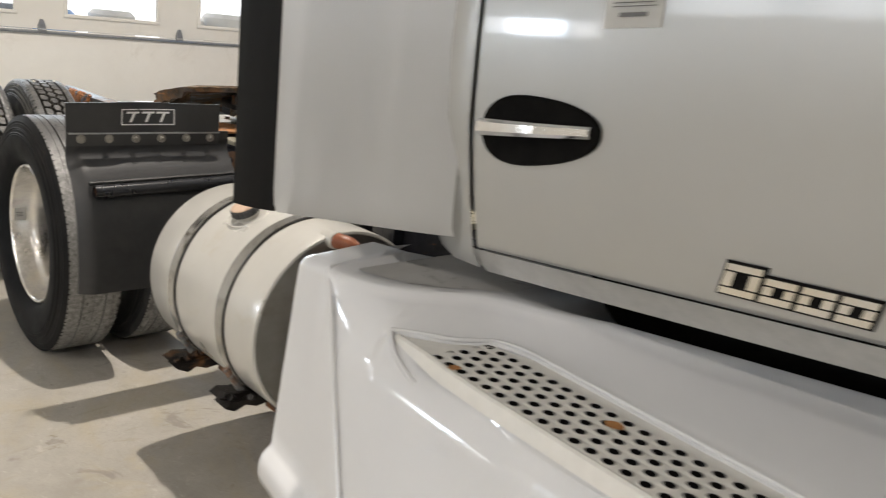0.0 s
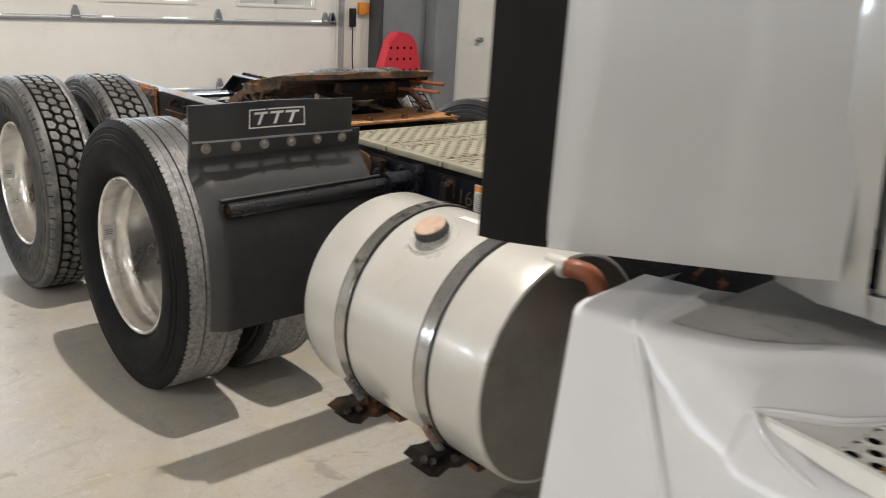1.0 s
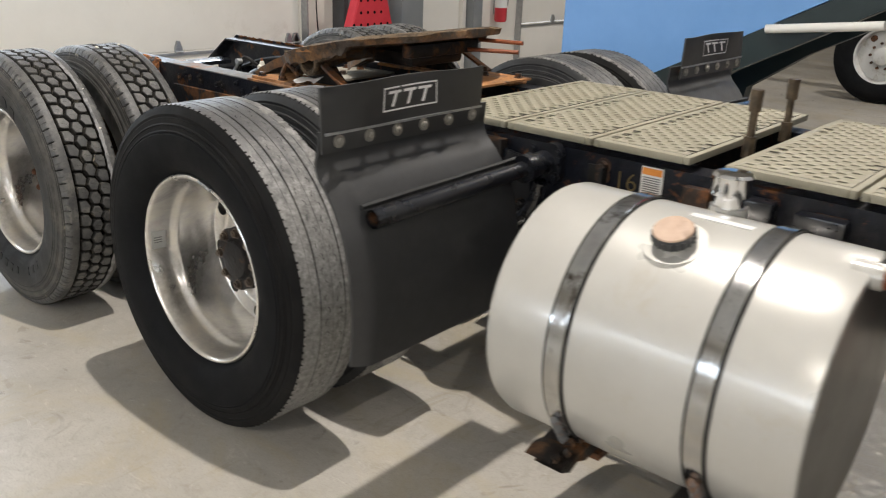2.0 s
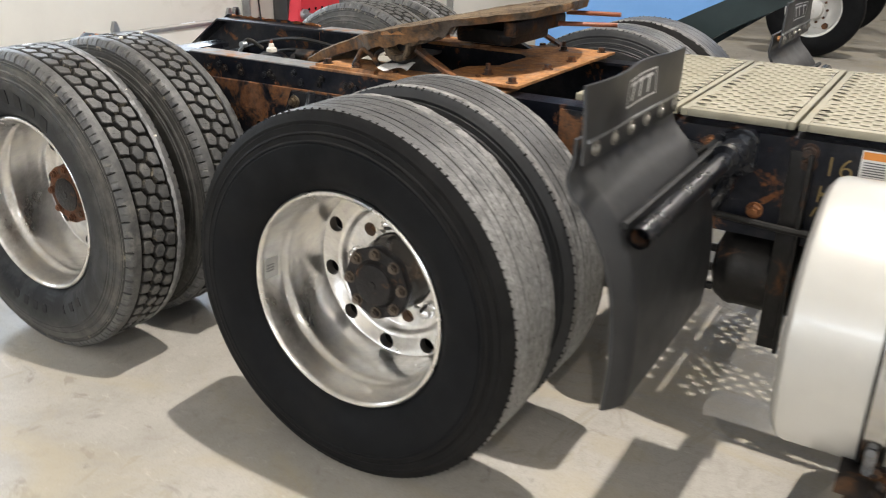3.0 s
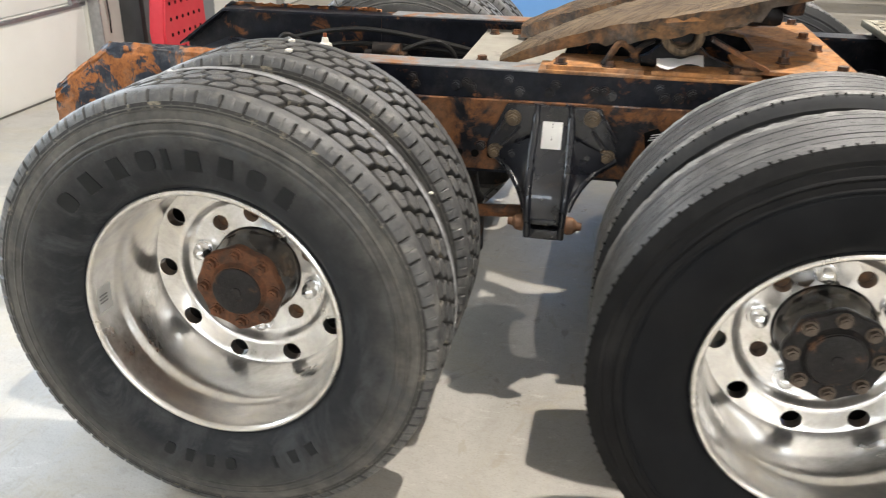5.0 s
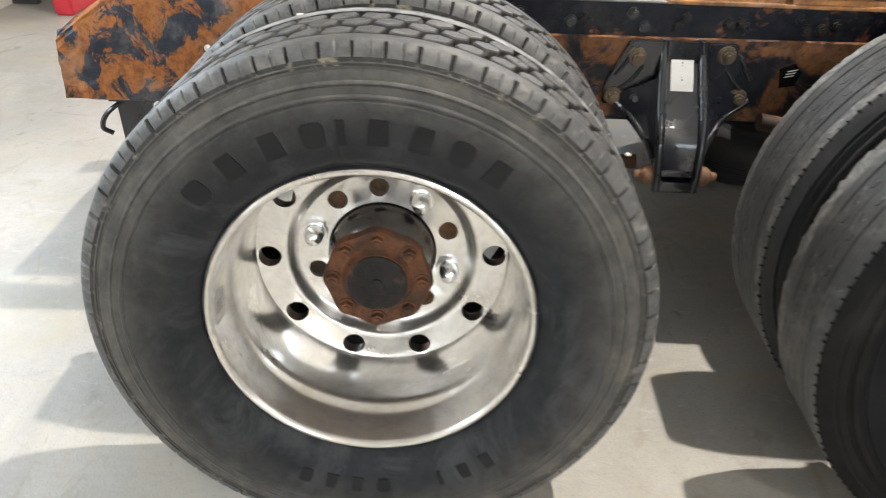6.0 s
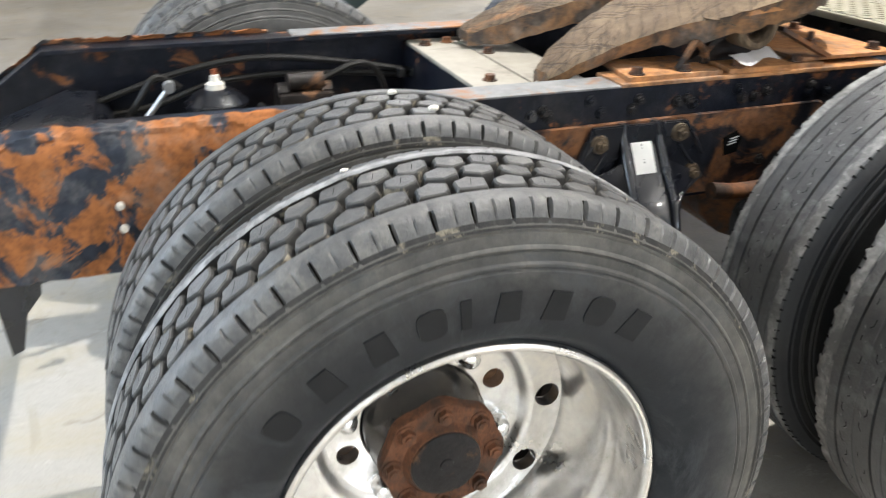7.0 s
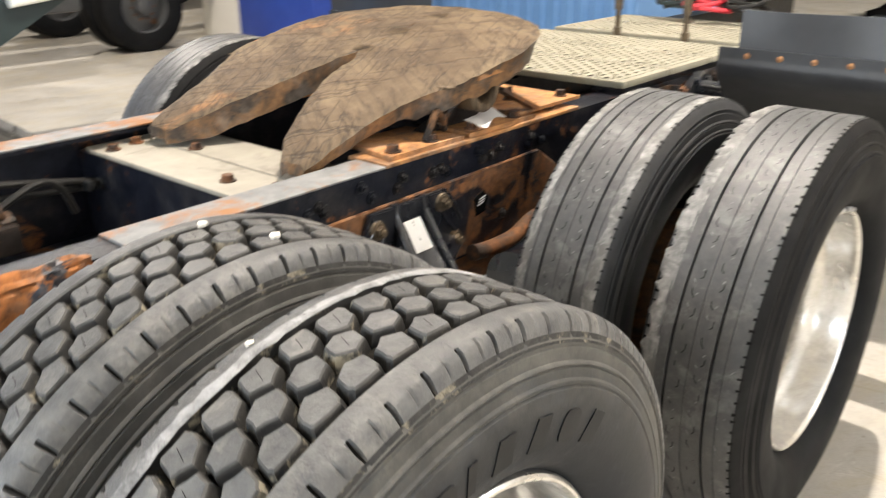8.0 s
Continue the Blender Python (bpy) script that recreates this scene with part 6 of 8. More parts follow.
# -- gear between the rails at the tail --
def tail_gear():
    bm = bm_new()
    lathe(bm, [(0.70, 0.001), (0.70, 0.070), (0.71, 0.078), (0.775, 0.078), (0.777, 0.084), (0.785, 0.084), (0.790, 0.076), (0.806, 0.062), (0.818, 0.040), (0.822, 0.001)], 28, "z", (1.36, 1.53, 0))
    v = part("air_valve", bm, M["black_gloss"], truck, "round black air valve inside the rail")
    bm = bm_new()
    lathe(bm, [(0.816, 0.026), (0.834, 0.024), (0.840, 0.014), (0.856, 0.011), (0.860, 0.001)], 20, "z", (1.36, 1.53, 0))
    part("valve_cap", bm, M["stone"], v, "cream plastic cap")
    bm = bm_new()
    rod(bm, (1.36, 1.53, 0.858), (1.36, 1.53, 0.872), 0.007, 10)
    part("valve_tip", bm, M["hose"], v)
    bm = bm_new()
    rod(bm, (1.30, 1.74, 0.74), (1.30, 1.65, 0.845), 0.008, 10)
    rod(bm, (1.285, 1.650, 0.847), (1.315, 1.650, 0.847), 0.015, 10)
    part("link_rod", bm, M["galv"], truck, "bare steel levelling link")
    bm = bm_new()
    rod(bm, (1.33, 1.34, 0.83), (1.33, 1.24, 0.83), 0.026, 14)
    rod(bm, (1.33, 1.37, 0.80), (1.33, 1.34, 0.80), 0.03, 10)
    rod(bm, (1.33, 1.25, 0.80), (1.33, 1.22, 0.80), 0.028, 10)
    box(bm, (1.28, 1.22, 0.74), (1.40, 1.37, 0.805), 0.01)
    part("relay_valve", bm, M["grease"], truck, "rusty relay valve")
    runs = [[(1.44, 1.85, 0.78), (1.44, 1.62, 0.85), (1.43, 1.4, 0.88), (1.44, 1.15, 0.85), (1.44, 0.9, 0.80)],
            [(1.45, 1.9, 0.74), (1.45, 1.7, 0.76), (1.44, 1.5, 0.82), (1.45, 1.2, 0.82), (1.45, 0.8, 0.78)],
            [(1.38, 1.80, 0.70), (1.36, 1.73, 0.80), (1.36, 1.68, 0.86), (1.40, 1.62, 0.82)],
            [(1.34, 1.30, 0.80), (1.36, 1.15, 0.86), (1.38, 1.08, 0.84), (1.40, 1.04, 0.76)],
            [(0.9, 1.5, 0.72), (1.1, 1.4, 0.76), (1.3, 1.42, 0.78)],
            [(0.78, 1.9, 0.8), (0.77, 1.5, 0.82), (0.78, 1.1, 0.78)]]
    for r in runs:
        bm = bm_new()
        tube(bm, smooth_path(r), 0.009, 8)
        part("air_line", bm, M["black_rubber"], truck)
    bm = bm_new()
    prism(bm, [(2.06, 0.78), (1.90, 0.84), (1.83, 0.83), (1.83, 0.81), (1.90, 0.815), (2.06, 0.76)], "x", 0.80, 1.38)
    part("tail_plate_inner", bm, M["black_gloss"], truck, "black closing plate between the rails at the tail")
    for k in range(7):
        bm = bm_new()
        box(bm, (1.40, 0.98 - 0.035 * k, 0.80), (1.43, 1.0 - 0.035 * k, 0.825), 0.003)
        part("line_clip", bm, M["black_plastic"], truck)
    bm = bm_new()
    tube(bm, smooth_path([(0.95, 0.5, 0.62), (1.1, 0.66, 0.62), (1.2, 0.9, 0.60)], 6), 0.035, 10)
    tube(bm, smooth_path([(1.09, -2.0, 0.62), (1.09, -0.8, 0.6), (1.09, -0.22, 0.53)], 6), 0.055, 14)
    part("drive_shaft", bm, M["rust_dark"], truck, "rusty drive shaft under the frame")


tail_gear()

# -- catwalk --
def catwalk(y0, y1):
    nu, nv = 5, 30
    x0, x1 = 0.655, 1.565
    bm = bm_new()
    bx, by = 0.028, 0.020
    cu, cv = (y1 - y0 - 2 * by) / nu, (x1 - x0 - 2 * bx) / nv
    z = 0.972
    perforated(bm, (x0 + bx, y0 + by, z), (0, 1, 0), (1, 0, 0), nu, nv, cu, cv, cu * 0.24, cv * 0.30, 0.006, 12, True, 0.004)
    for lo, hi in (((x0, y0, z - 0.022), (x1, y0 + by, z)), ((x0, y1 - by, z - 0.022), (x1, y1, z)), ((x0, y0 + by, z - 0.022), (x0 + bx, y1 - by, z)), ((x1 - bx, y0 + by, z - 0.022), (x1, y1 - by, z))):
        box(bm, lo, hi, 0.005)
    bmesh.ops.remove_doubles(bm, verts=bm.verts, dist=0.0002)
    p = part("catwalk_panel", bm, [M["catwalk"], M["catwalk"]], truck, "cream perforated metal catwalk panel over the frame")
    for x in (x0 + 0.10, x1 - 0.10, MID):
        bm = bm_new()
        box(bm, (x - 0.02, y0 + 0.02, TOP + 0.001), (x + 0.02, y1 - 0.02, z - 0.0225), 0.002)
        part("panel_support", bm, M["black_gloss"], p)


for a, b in ((-0.60, -0.30), (-0.905, -0.608), (-1.205, -0.913), (-1.62, -1.30), (-1.93, -1.628)):
    catwalk(a, b)


# -- mud flap with its post --
def mud_flap(mirror):
    s = -1 if mirror else 1

    def X(x):
        return 2 * MID - x if mirror else x

    bm = bm_new()
    nx = 10
    t = 0.007
    rows = []
    for y, z in [(-0.644, 1.158), (-0.648, 1.10), (-0.650, 1.045), (-0.650, 1.004)]:
        rows.append([(X(-0.125 + 0.585 * i / nx), y - (0.012 * math.sin(math.pi * i / nx) + 0.012 * math.sin(2.6 * math.pi * i / nx)) * ((z - 0.98) / 0.17) ** 1.5, z + ((0.008 * i / nx + 0.004 * math.sin(5 * i / nx)) if z > 1.15 else 0)) for i in range(nx + 1)])
    for off in (0, t):
        vs = [[bm.verts.new((x, y + off, z)) for x, y, z in r] for r in rows]
        for a, b in zip(vs, vs[1:]):
            for i in range(nx):
                bm.faces.new((a[i], a[i + 1], b[i + 1], b[i]))
        if off:
            edge2 = vs
        else:
            edge1 = vs
    border = lambda g: g[0] + [r[-1] for r in g[1:]] + g[-1][-2::-1] + [r[0] for r in g[-2:0:-1]]
    e1, e2 = border(edge1), border(edge2)
    for i in range(len(e1)):
        bm.faces.new((e1[i], e1[(i + 1) % len(e1)], e2[(i + 1) % len(e1)], e2[i]))
    flap = part("mud_flap", bm, M["flap_rubber"], truck, "black rubber mud flap with white printed mark")
    # lower quarter fender, a rolled sheet that stands away from the tyre
    bm = bm_new()
    prof = smooth_path([(0, -0.632, 1.052), (0, -0.631, 1.02), (0, -0.628, 0.995), (0, -0.640, 0.962), (0, -0.680, 0.92), (0, -0.710, 0.88), (0, -0.731, 0.84), (0, -0.748, 0.80), (0, -0.763, 0.74), (0, -0.771, 0.68), (0, -0.775, 0.60), (0, -0.772, 0.53), (0, -0.767, 0.475)], 5)
    n = len(prof)
    nx = 40
    def sheet(off):
        g = []
        for k, p in enumerate(prof):
            d = (prof[min(k + 1, n - 1)] - prof[max(k - 1, 0)]).normalized()
            nrm = Vector((0, -d.z, d.y))
            row = []
            for i in range(nx + 1):
                f = i / nx
                x = -0.118 + 0.63 * f + 0.10 * max(0.0, f - 0.8) * max(0.0, (0.95 - p.z))
                curl = 0.030 * max(0.0, 1 - f / 0.075) ** 1.3 * min(1.0, max(0.0, (1.0 - p.z) / 0.06))
                q = p + nrm * off
                row.append(bm.verts.new((X(x), q.y + curl, q.z)))
            g.append(row)
        return g
    ga, gb = sheet(0.0), sheet(0.008)
    for g in (ga, gb):
        for a, b in zip(g, g[1:]):
            for i in range(nx):
                bm.faces.new((a[i], a[i + 1], b[i + 1], b[i]))
    e1, e2 = border(ga), border(gb)
    for i in range(len(e1)):
        bm.faces.new((e1[i], e1[(i + 1) % len(e1)], e2[(i + 1) % len(e1)], e2[i]))
    part("quarter_fender", bm, M["fender_grey"], flap, "dark grey moulded fender sheet")
    for k in range(6):
        b = bm_new()
        x = -0.075 + 0.0995 * k
        rod(b, (X(x), -0.6565, 1.03), (X(x), -0.650, 1.03), 0.016, 20)
        lathe(b, [(-0.6565, 0.0085), (-0.660, 0.008), (-0.662, 0.005), (-0.6625, 0.001)], 14, "y", (X(x), 0, 1.03))
        part("rivet", b, M["rivet_metal"], flap, "round dull metal rivet")
        b = bm_new()
        lathe(b, [(-0.648, 0.011), (-0.624, 0.010), (-0.621, 0.006), (-0.620, 0.001)], 14, "y", (X(x), 0, 1.03))
        part("rivet_tail", b, M["rust_plate"], flap, "orange rusted rivet end")
    b = bm_new()
    box(b, (min(X(-0.118), X(0.462)), -0.656, 1.047), (max(X(-0.118), X(0.462)), -0.651, 1.053))
    part("clamp_strip", b, M["galv"], flap)
    # the printed mark: a frame with plain slanting shapes, lying on the bowed sheet
    def on_flap(x, z):
        i = (x + 0.125) / 0.585
        y = -0.648 + 0.004 * (z - 1.10) / 0.058 if z > 1.10 else -0.650 + 0.002 * (z - 1.045) / 0.055
        return Vector((X(x), y - (0.012 * math.sin(math.pi * i) + 0.012 * math.sin(2.6 * math.pi * i)) * ((z - 0.98) / 0.17) ** 1.5 - 0.0012, z))

    def printed(name, shapes):
        b = bm_new()
        for q in shapes:
            for k in range(6):
                f0, f1 = k / 6, (k + 1) / 6
                lo0, lo1 = [q[0][m] + (q[1][m] - q[0][m]) * f0 for m in (0, 1)], [q[0][m] + (q[1][m] - q[0][m]) * f1 for m in (0, 1)]
                hi0, hi1 = [q[3][m] + (q[2][m] - q[3][m]) * f0 for m in (0, 1)], [q[3][m] + (q[2][m] - q[3][m]) * f1 for m in (0, 1)]
                b.faces.new([b.verts.new(on_flap(*p)) for p in (lo0, lo1, hi1, hi0)])
        bmesh.ops.remove_doubles(b, verts=b.verts, dist=1e-5)
        part(name, b, M["logo_white"], flap)

    x0, x1, z0, z1, w = 0.068, 0.276, 1.080, 1.140, 0.004
    printed("mark_frame", [[(x0, z1 - w), (x1, z1 - w), (x1, z1), (x0, z1)], [(x0, z0), (x1, z0), (x1, z0 + w), (x0, z0 + w)], [(x0, z0 + w), (x0 + w, z0 + w), (x0 + w, z1 - w), (x0, z1 - w)], [(x1 - w, z0 + w), (x1, z0 + w), (x1, z1 - w), (x1 - w, z1 - w)]])
    za, zb, e = z0 + 0.011, z1 - 0.010, 0.007
    for xa in (0.086, 0.146, 0.204):
        printed("mark_bar", [[(xa + 0.012, za), (xa + 0.023, za), (xa + 0.037, zb - e), (xa + 0.026, zb - e)], [(xa, zb - e), (xa + 0.050, zb - e), (xa + 0.053, zb), (xa + 0.003, zb)]])
    # the tube post that carries it
    b = bm_new()
    rod(b, (X(-0.064), -0.757, 0.857), (X(0.63), -0.772, 0.882), 0.0235, 24, caps=False)
    rod(b, (X(-0.0642), -0.757, 0.857), (X(0.3), -0.765, 0.870), 0.0195, 24, caps=False)
    rod(b, (X(0.02), -0.7588, 0.860), (X(0.021), -0.7588, 0.860), 0.0195, 24)
    pst = part("flap_post", b, M["black_gloss"], truck, "black steel tube post, rusty inside its open end")
    b = bm_new()
    lathe(b, [(X(-0.06), 0.0192), (X(0.03), 0.0192)], 24, "x", (0, -0.7576, 0.8585))
    part("tube_mouth", b, M["rust_dark"], pst, "rusty open tube end")
    b = bm_new()
    rod(b, (X(-0.071), -0.725, 0.880), (X(0.60), -0.738, 0.902), 0.0085, 6)
    part("backing_bar", b, M["black_plastic"], pst)
    b = bm_new()
    ring = [(-0.772 + (0.062 + 0.010 * math.cos(3 * k * math.pi / 12)) * math.cos(k * math.pi / 12), 0.880 + (0.058 + 0.010 * math.cos(3 * k * math.pi / 12)) * math.sin(k * math.pi / 12)) for k in range(24)]
    prism(b, ring, "x", X(0.625), X(0.655))
    rod(b, (X(0.54), -0.770, 0.879), (X(0.63), -0.772, 0.882), 0.036, 20)
    rod(b, (X(0.52), -0.7696, 0.878), (X(0.545), -0.770, 0.879), 0.041, 20)
    tube(b, smooth_path([(X(0.60), -0.78, 0.83), (X(0.61), -0.76, 0.77), (X(0.62), -0.71, 0.70), (X(0.63), -0.63, 0.66)], 6), 0.020, 10)
    part("post_bracket", b, M["black_gloss"], pst, "black bolted post bracket on the frame")
    for y, z in ((-0.815, 0.915), (-0.815, 0.845), (-0.73, 0.915), (-0.73, 0.845)):
        b = bm_new()
        bolt(b, (X(0.625), y, z), (-s, 0, 0), 0.011, 0.01)
        part("post_bolt", b, M["black_gloss"], pst)


mud_flap(False), mud_flap(True)

# -- frame side clutter ahead of the wheels --
def frame_side():
    # round reservoir, upright brackets and lines under and along the rail
    b = bm_new()
    lathe(b, [(-0.735, 0.001), (-0.740, 0.06), (-0.755, 0.10), (-0.785, 0.118), (-0.80, 0.122), (-0.81, 0.119), (-1.02, 0.119), (-1.03, 0.123), (-1.60, 0.119), (-1.66, 0.09), (-1.67, 0.001)], 36, "y", (0.78, 0, 0.512))
    for z in (0.56, 0.50, 0.44):
        rod(b, (0.74, -0.745, z), (0.74, -0.70, z), 0.012, 10)
        rod(b, (0.74, -0.715, z), (0.74, -0.69, z), 0.018, 6)
    part("air_reservoir", b, M["tank_black"], truck, "dark round air reservoir under the frame")
    for y, w, z0, z1, mt in ((-0.935, 0.030, 0.33, 0.90, "tank_black"), (-0.56, 0.05, 0.62, 0.92, "grease"), (-0.30, 0.045, 0.66, 0.92, "frame_rust"), (-0.62, 0.03, 0.55, 0.70, "black_gloss")):
        b = bm_new()
        box(b, (XO - 0.035, y - w, z0), (XO - 0.002, y - w + 0.012, z1), 0.003)
        box(b, (XO - 0.010, y - w, z0), (XO - 0.0015, y + w, z1), 0.003)
        part("side_bracket", b, M[mt], truck, "upright bracket on the frame side")
    for r, path in ((0.010, [(0.64, -1.30, 0.70), (0.63, -1.0, 0.69), (0.635, -0.75, 0.70), (0.64, -0.5, 0.72), (0.64, -0.2, 0.70)]), (0.007, [(0.645, -0.72, 0.90), (0.62, -0.66, 0.84), (0.62, -0.6, 0.74), (0.64, -0.5, 0.68)])):
        b = bm_new()
        tube(b, smooth_path(path, 6), r, 8)
        part("air_line", b, M["black_rubber"], truck)
    b = bm_new()
    pts = []
    for k in range(24):
        a = 2 * math.pi * k / 24
        pts.append((-0.445 + 0.078 * math.copysign(abs(math.cos(a)) ** 0.75, math.cos(a)), 0.882 + 0.047 * math.copysign(abs(math.sin(a)) ** 0.8, math.sin(a))))
    prism(b, pts, "x", XO - 0.014, XO - 0.003)
    part("oval_plate", b, M["brown_plate"], truck, "oval brown rusty plate with two bolts")
    for y in (-0.415, -0.475):
        b = bm_new()
        bolt(b, (XO - 0.014, y, 0.888), (-1, 0, 0), 0.0105, 0.010, 0.006)
        part("frame_bolt", b, M["black_gloss"], truck)
    b = bm_new()
    prism(b, [(-0.505, 0.70), (-0.515, 0.76), (-0.545, 0.875), (-0.60, 0.895), (-0.70, 0.88), (-0.74, 0.70), (-0.68, 0.64), (-0.56, 0.64)], "x", XO - 0.022, XO - 0.008)
    bmesh.ops.bevel(b, geom=b.edges[:], offset=0.004, segments=2, affect="EDGES")
    fb = part("flap_bracket", b, M["black_gloss"], truck, "lobed black bracket with nuts on the frame side")
    for y, z in ((-0.575, 0.865), (-0.545, 0.725), (-0.60, 0.715), (-0.66, 0.85), (-0.69, 0.73)):
        b = bm_new()
        lathe(b, [(XO - 0.021, 0.022), (XO - 0.028, 0.020), (XO - 0.029, 0.001)], 18, "x", (0, y, z))
        bolt(b, (XO - 0.028, y, z), (-1, 0, 0), 0.0135, 0.011, 0.008)
        part("nut", b, M["hub_black"], fb)
    for d in (0.0, 0.05):
        b = bm_new()
        tube(b, smooth_path([(XO - 0.022, -0.60 - d, 0.85), (XO - 0.030, -0.58 - d, 0.79), (XO - 0.024, -0.57 - d, 0.74)], 5), 0.006, 8)
        part("rib", b, M["black_gloss"], fb)
    for y, z in ((-0.70, 0.885), (-0.74, 0.89), (-0.95, 0.90), (-0.95, 0.87), (-1.42, 0.88), (-0.84, 0.72), (-0.6, 0.72), (-0.3, 0.72)):
        b = bm_new()
        bolt(b, (XO - 0.001, y, z), (-1, 0, 0), 0.017, 0.016, 0.012)
        part("frame_bolt", b, M["rust_dark"], truck)
    b = bm_new()
    box(b, (XO - 0.004, -1.135, 0.835), (XO - 0.001, -1.070, 0.925))
    lab = part("warning_label", b, M["white_label"], truck, "white warning label with an orange heading")
    b = bm_new()
    box(b, (XO - 0.006, -1.132, 0.903), (XO - 0.0045, -1.073, 0.922))
    part("heading", b, M["orange"], lab)
    for k in range(9):
        b = bm_new()
        box(b, (XO - 0.006, -1.128, 0.842 + 0.0065 * k), (XO - 0.0045, -1.077, 0.8445 + 0.0065 * k))
        part("text_bar", b, M["ink"], lab)
    # brackets that carry the tank
    for y in (-1.243, -1.575):
        b = bm_new()
        prism(b, [(XO - 0.002, 0.90), (XO - 0.03, 0.90), (XO - 0.045, 0.62), (XO - 0.12, 0.44), (XO - 0.30, 0.316), (XO - 0.46, 0.316), (XO - 0.46, 0.298), (XO - 0.20, 0.298), (XO - 0.002, 0.50)], "y", y - 0.035, y + 0.035)
        part("tank_bracket", b, M["rust_dark"], truck, "dark rusty tank bracket")
    b = bm_new()
    box(b, (XO - 0.06, -1.45, 0.78), (XO - 0.002, -1.30, 0.91), 0.008)
    box(b, (XO - 0.05, -1.62, 0.80), (XO - 0.002, -1.50, 0.90), 0.008)
    part("junction_bracket", b, M["black_gloss"], truck)
    for k, (x, y) in enumerate(((0.92, -1.255), (1.22, -1.25))):
        b = bm_new()
        lathe(b, [(0.94, 0.017), (1.0, 0.017), (1.0, 0.011), (1.07, 0.011), (1.07, 0.017), (1.13, 0.018), (1.13, 0.001)], 16, "z", (x, y, 0))
        part("hose_fitting", b, M["nut_metal"], truck, "upright dark brass hose fitting")


frame_side()


# chalk figures on the near rail
def pale_marks():
    d = bpy.data.curves.new("chalk_mark", "FONT")
    d.body, d.size, d.extrude, d.offset = "16", 0.075, 0.0004, -0.0012
    ob = new("chalk_mark", d)
    ob.matrix_world = Matrix.Translation((XO - 0.0015, -0.985, 0.845)) @ Matrix(((0, 0, -1, 0), (-1, 0, 0, 0), (0, 1, 0, 0), (0, 0, 0, 1)))
    d.materials.append(M["brass"])
    ob.parent = truck
    ob["label"] = "faint chalked figures"
    for k, (y, z, l, a) in enumerate(((-0.99, 0.795, 0.045, 1.5), (-1.005, 0.80, 0.03, 0.7), (-1.005, 0.79, 0.03, -0.7), (-1.035, 0.795, 0.035, 1.2), (-1.05, 0.795, 0.035, 1.9), (-0.985, 0.745, 0.03, 1.2), (-1.005, 0.745, 0.03, 1.9))):
        b = bm_new()
        d = Vector((0, -math.cos(a), math.sin(a))) * l / 2
        n = Vector((0, math.sin(a), math.cos(a))) * 0.0022
        c = Vector((XO - 0.0014, y, z))
        b.faces.new([b.verts.new(c + p) for p in (-d - n, d - n, d + n, -d + n)])
        part("chalk_stroke", b, M["brass"], truck)


pale_marks()


# -- fuel tank --
TX, TZ, TR = 0.316, 0.631, 0.307
T0, T1 = -1.772, -1.036


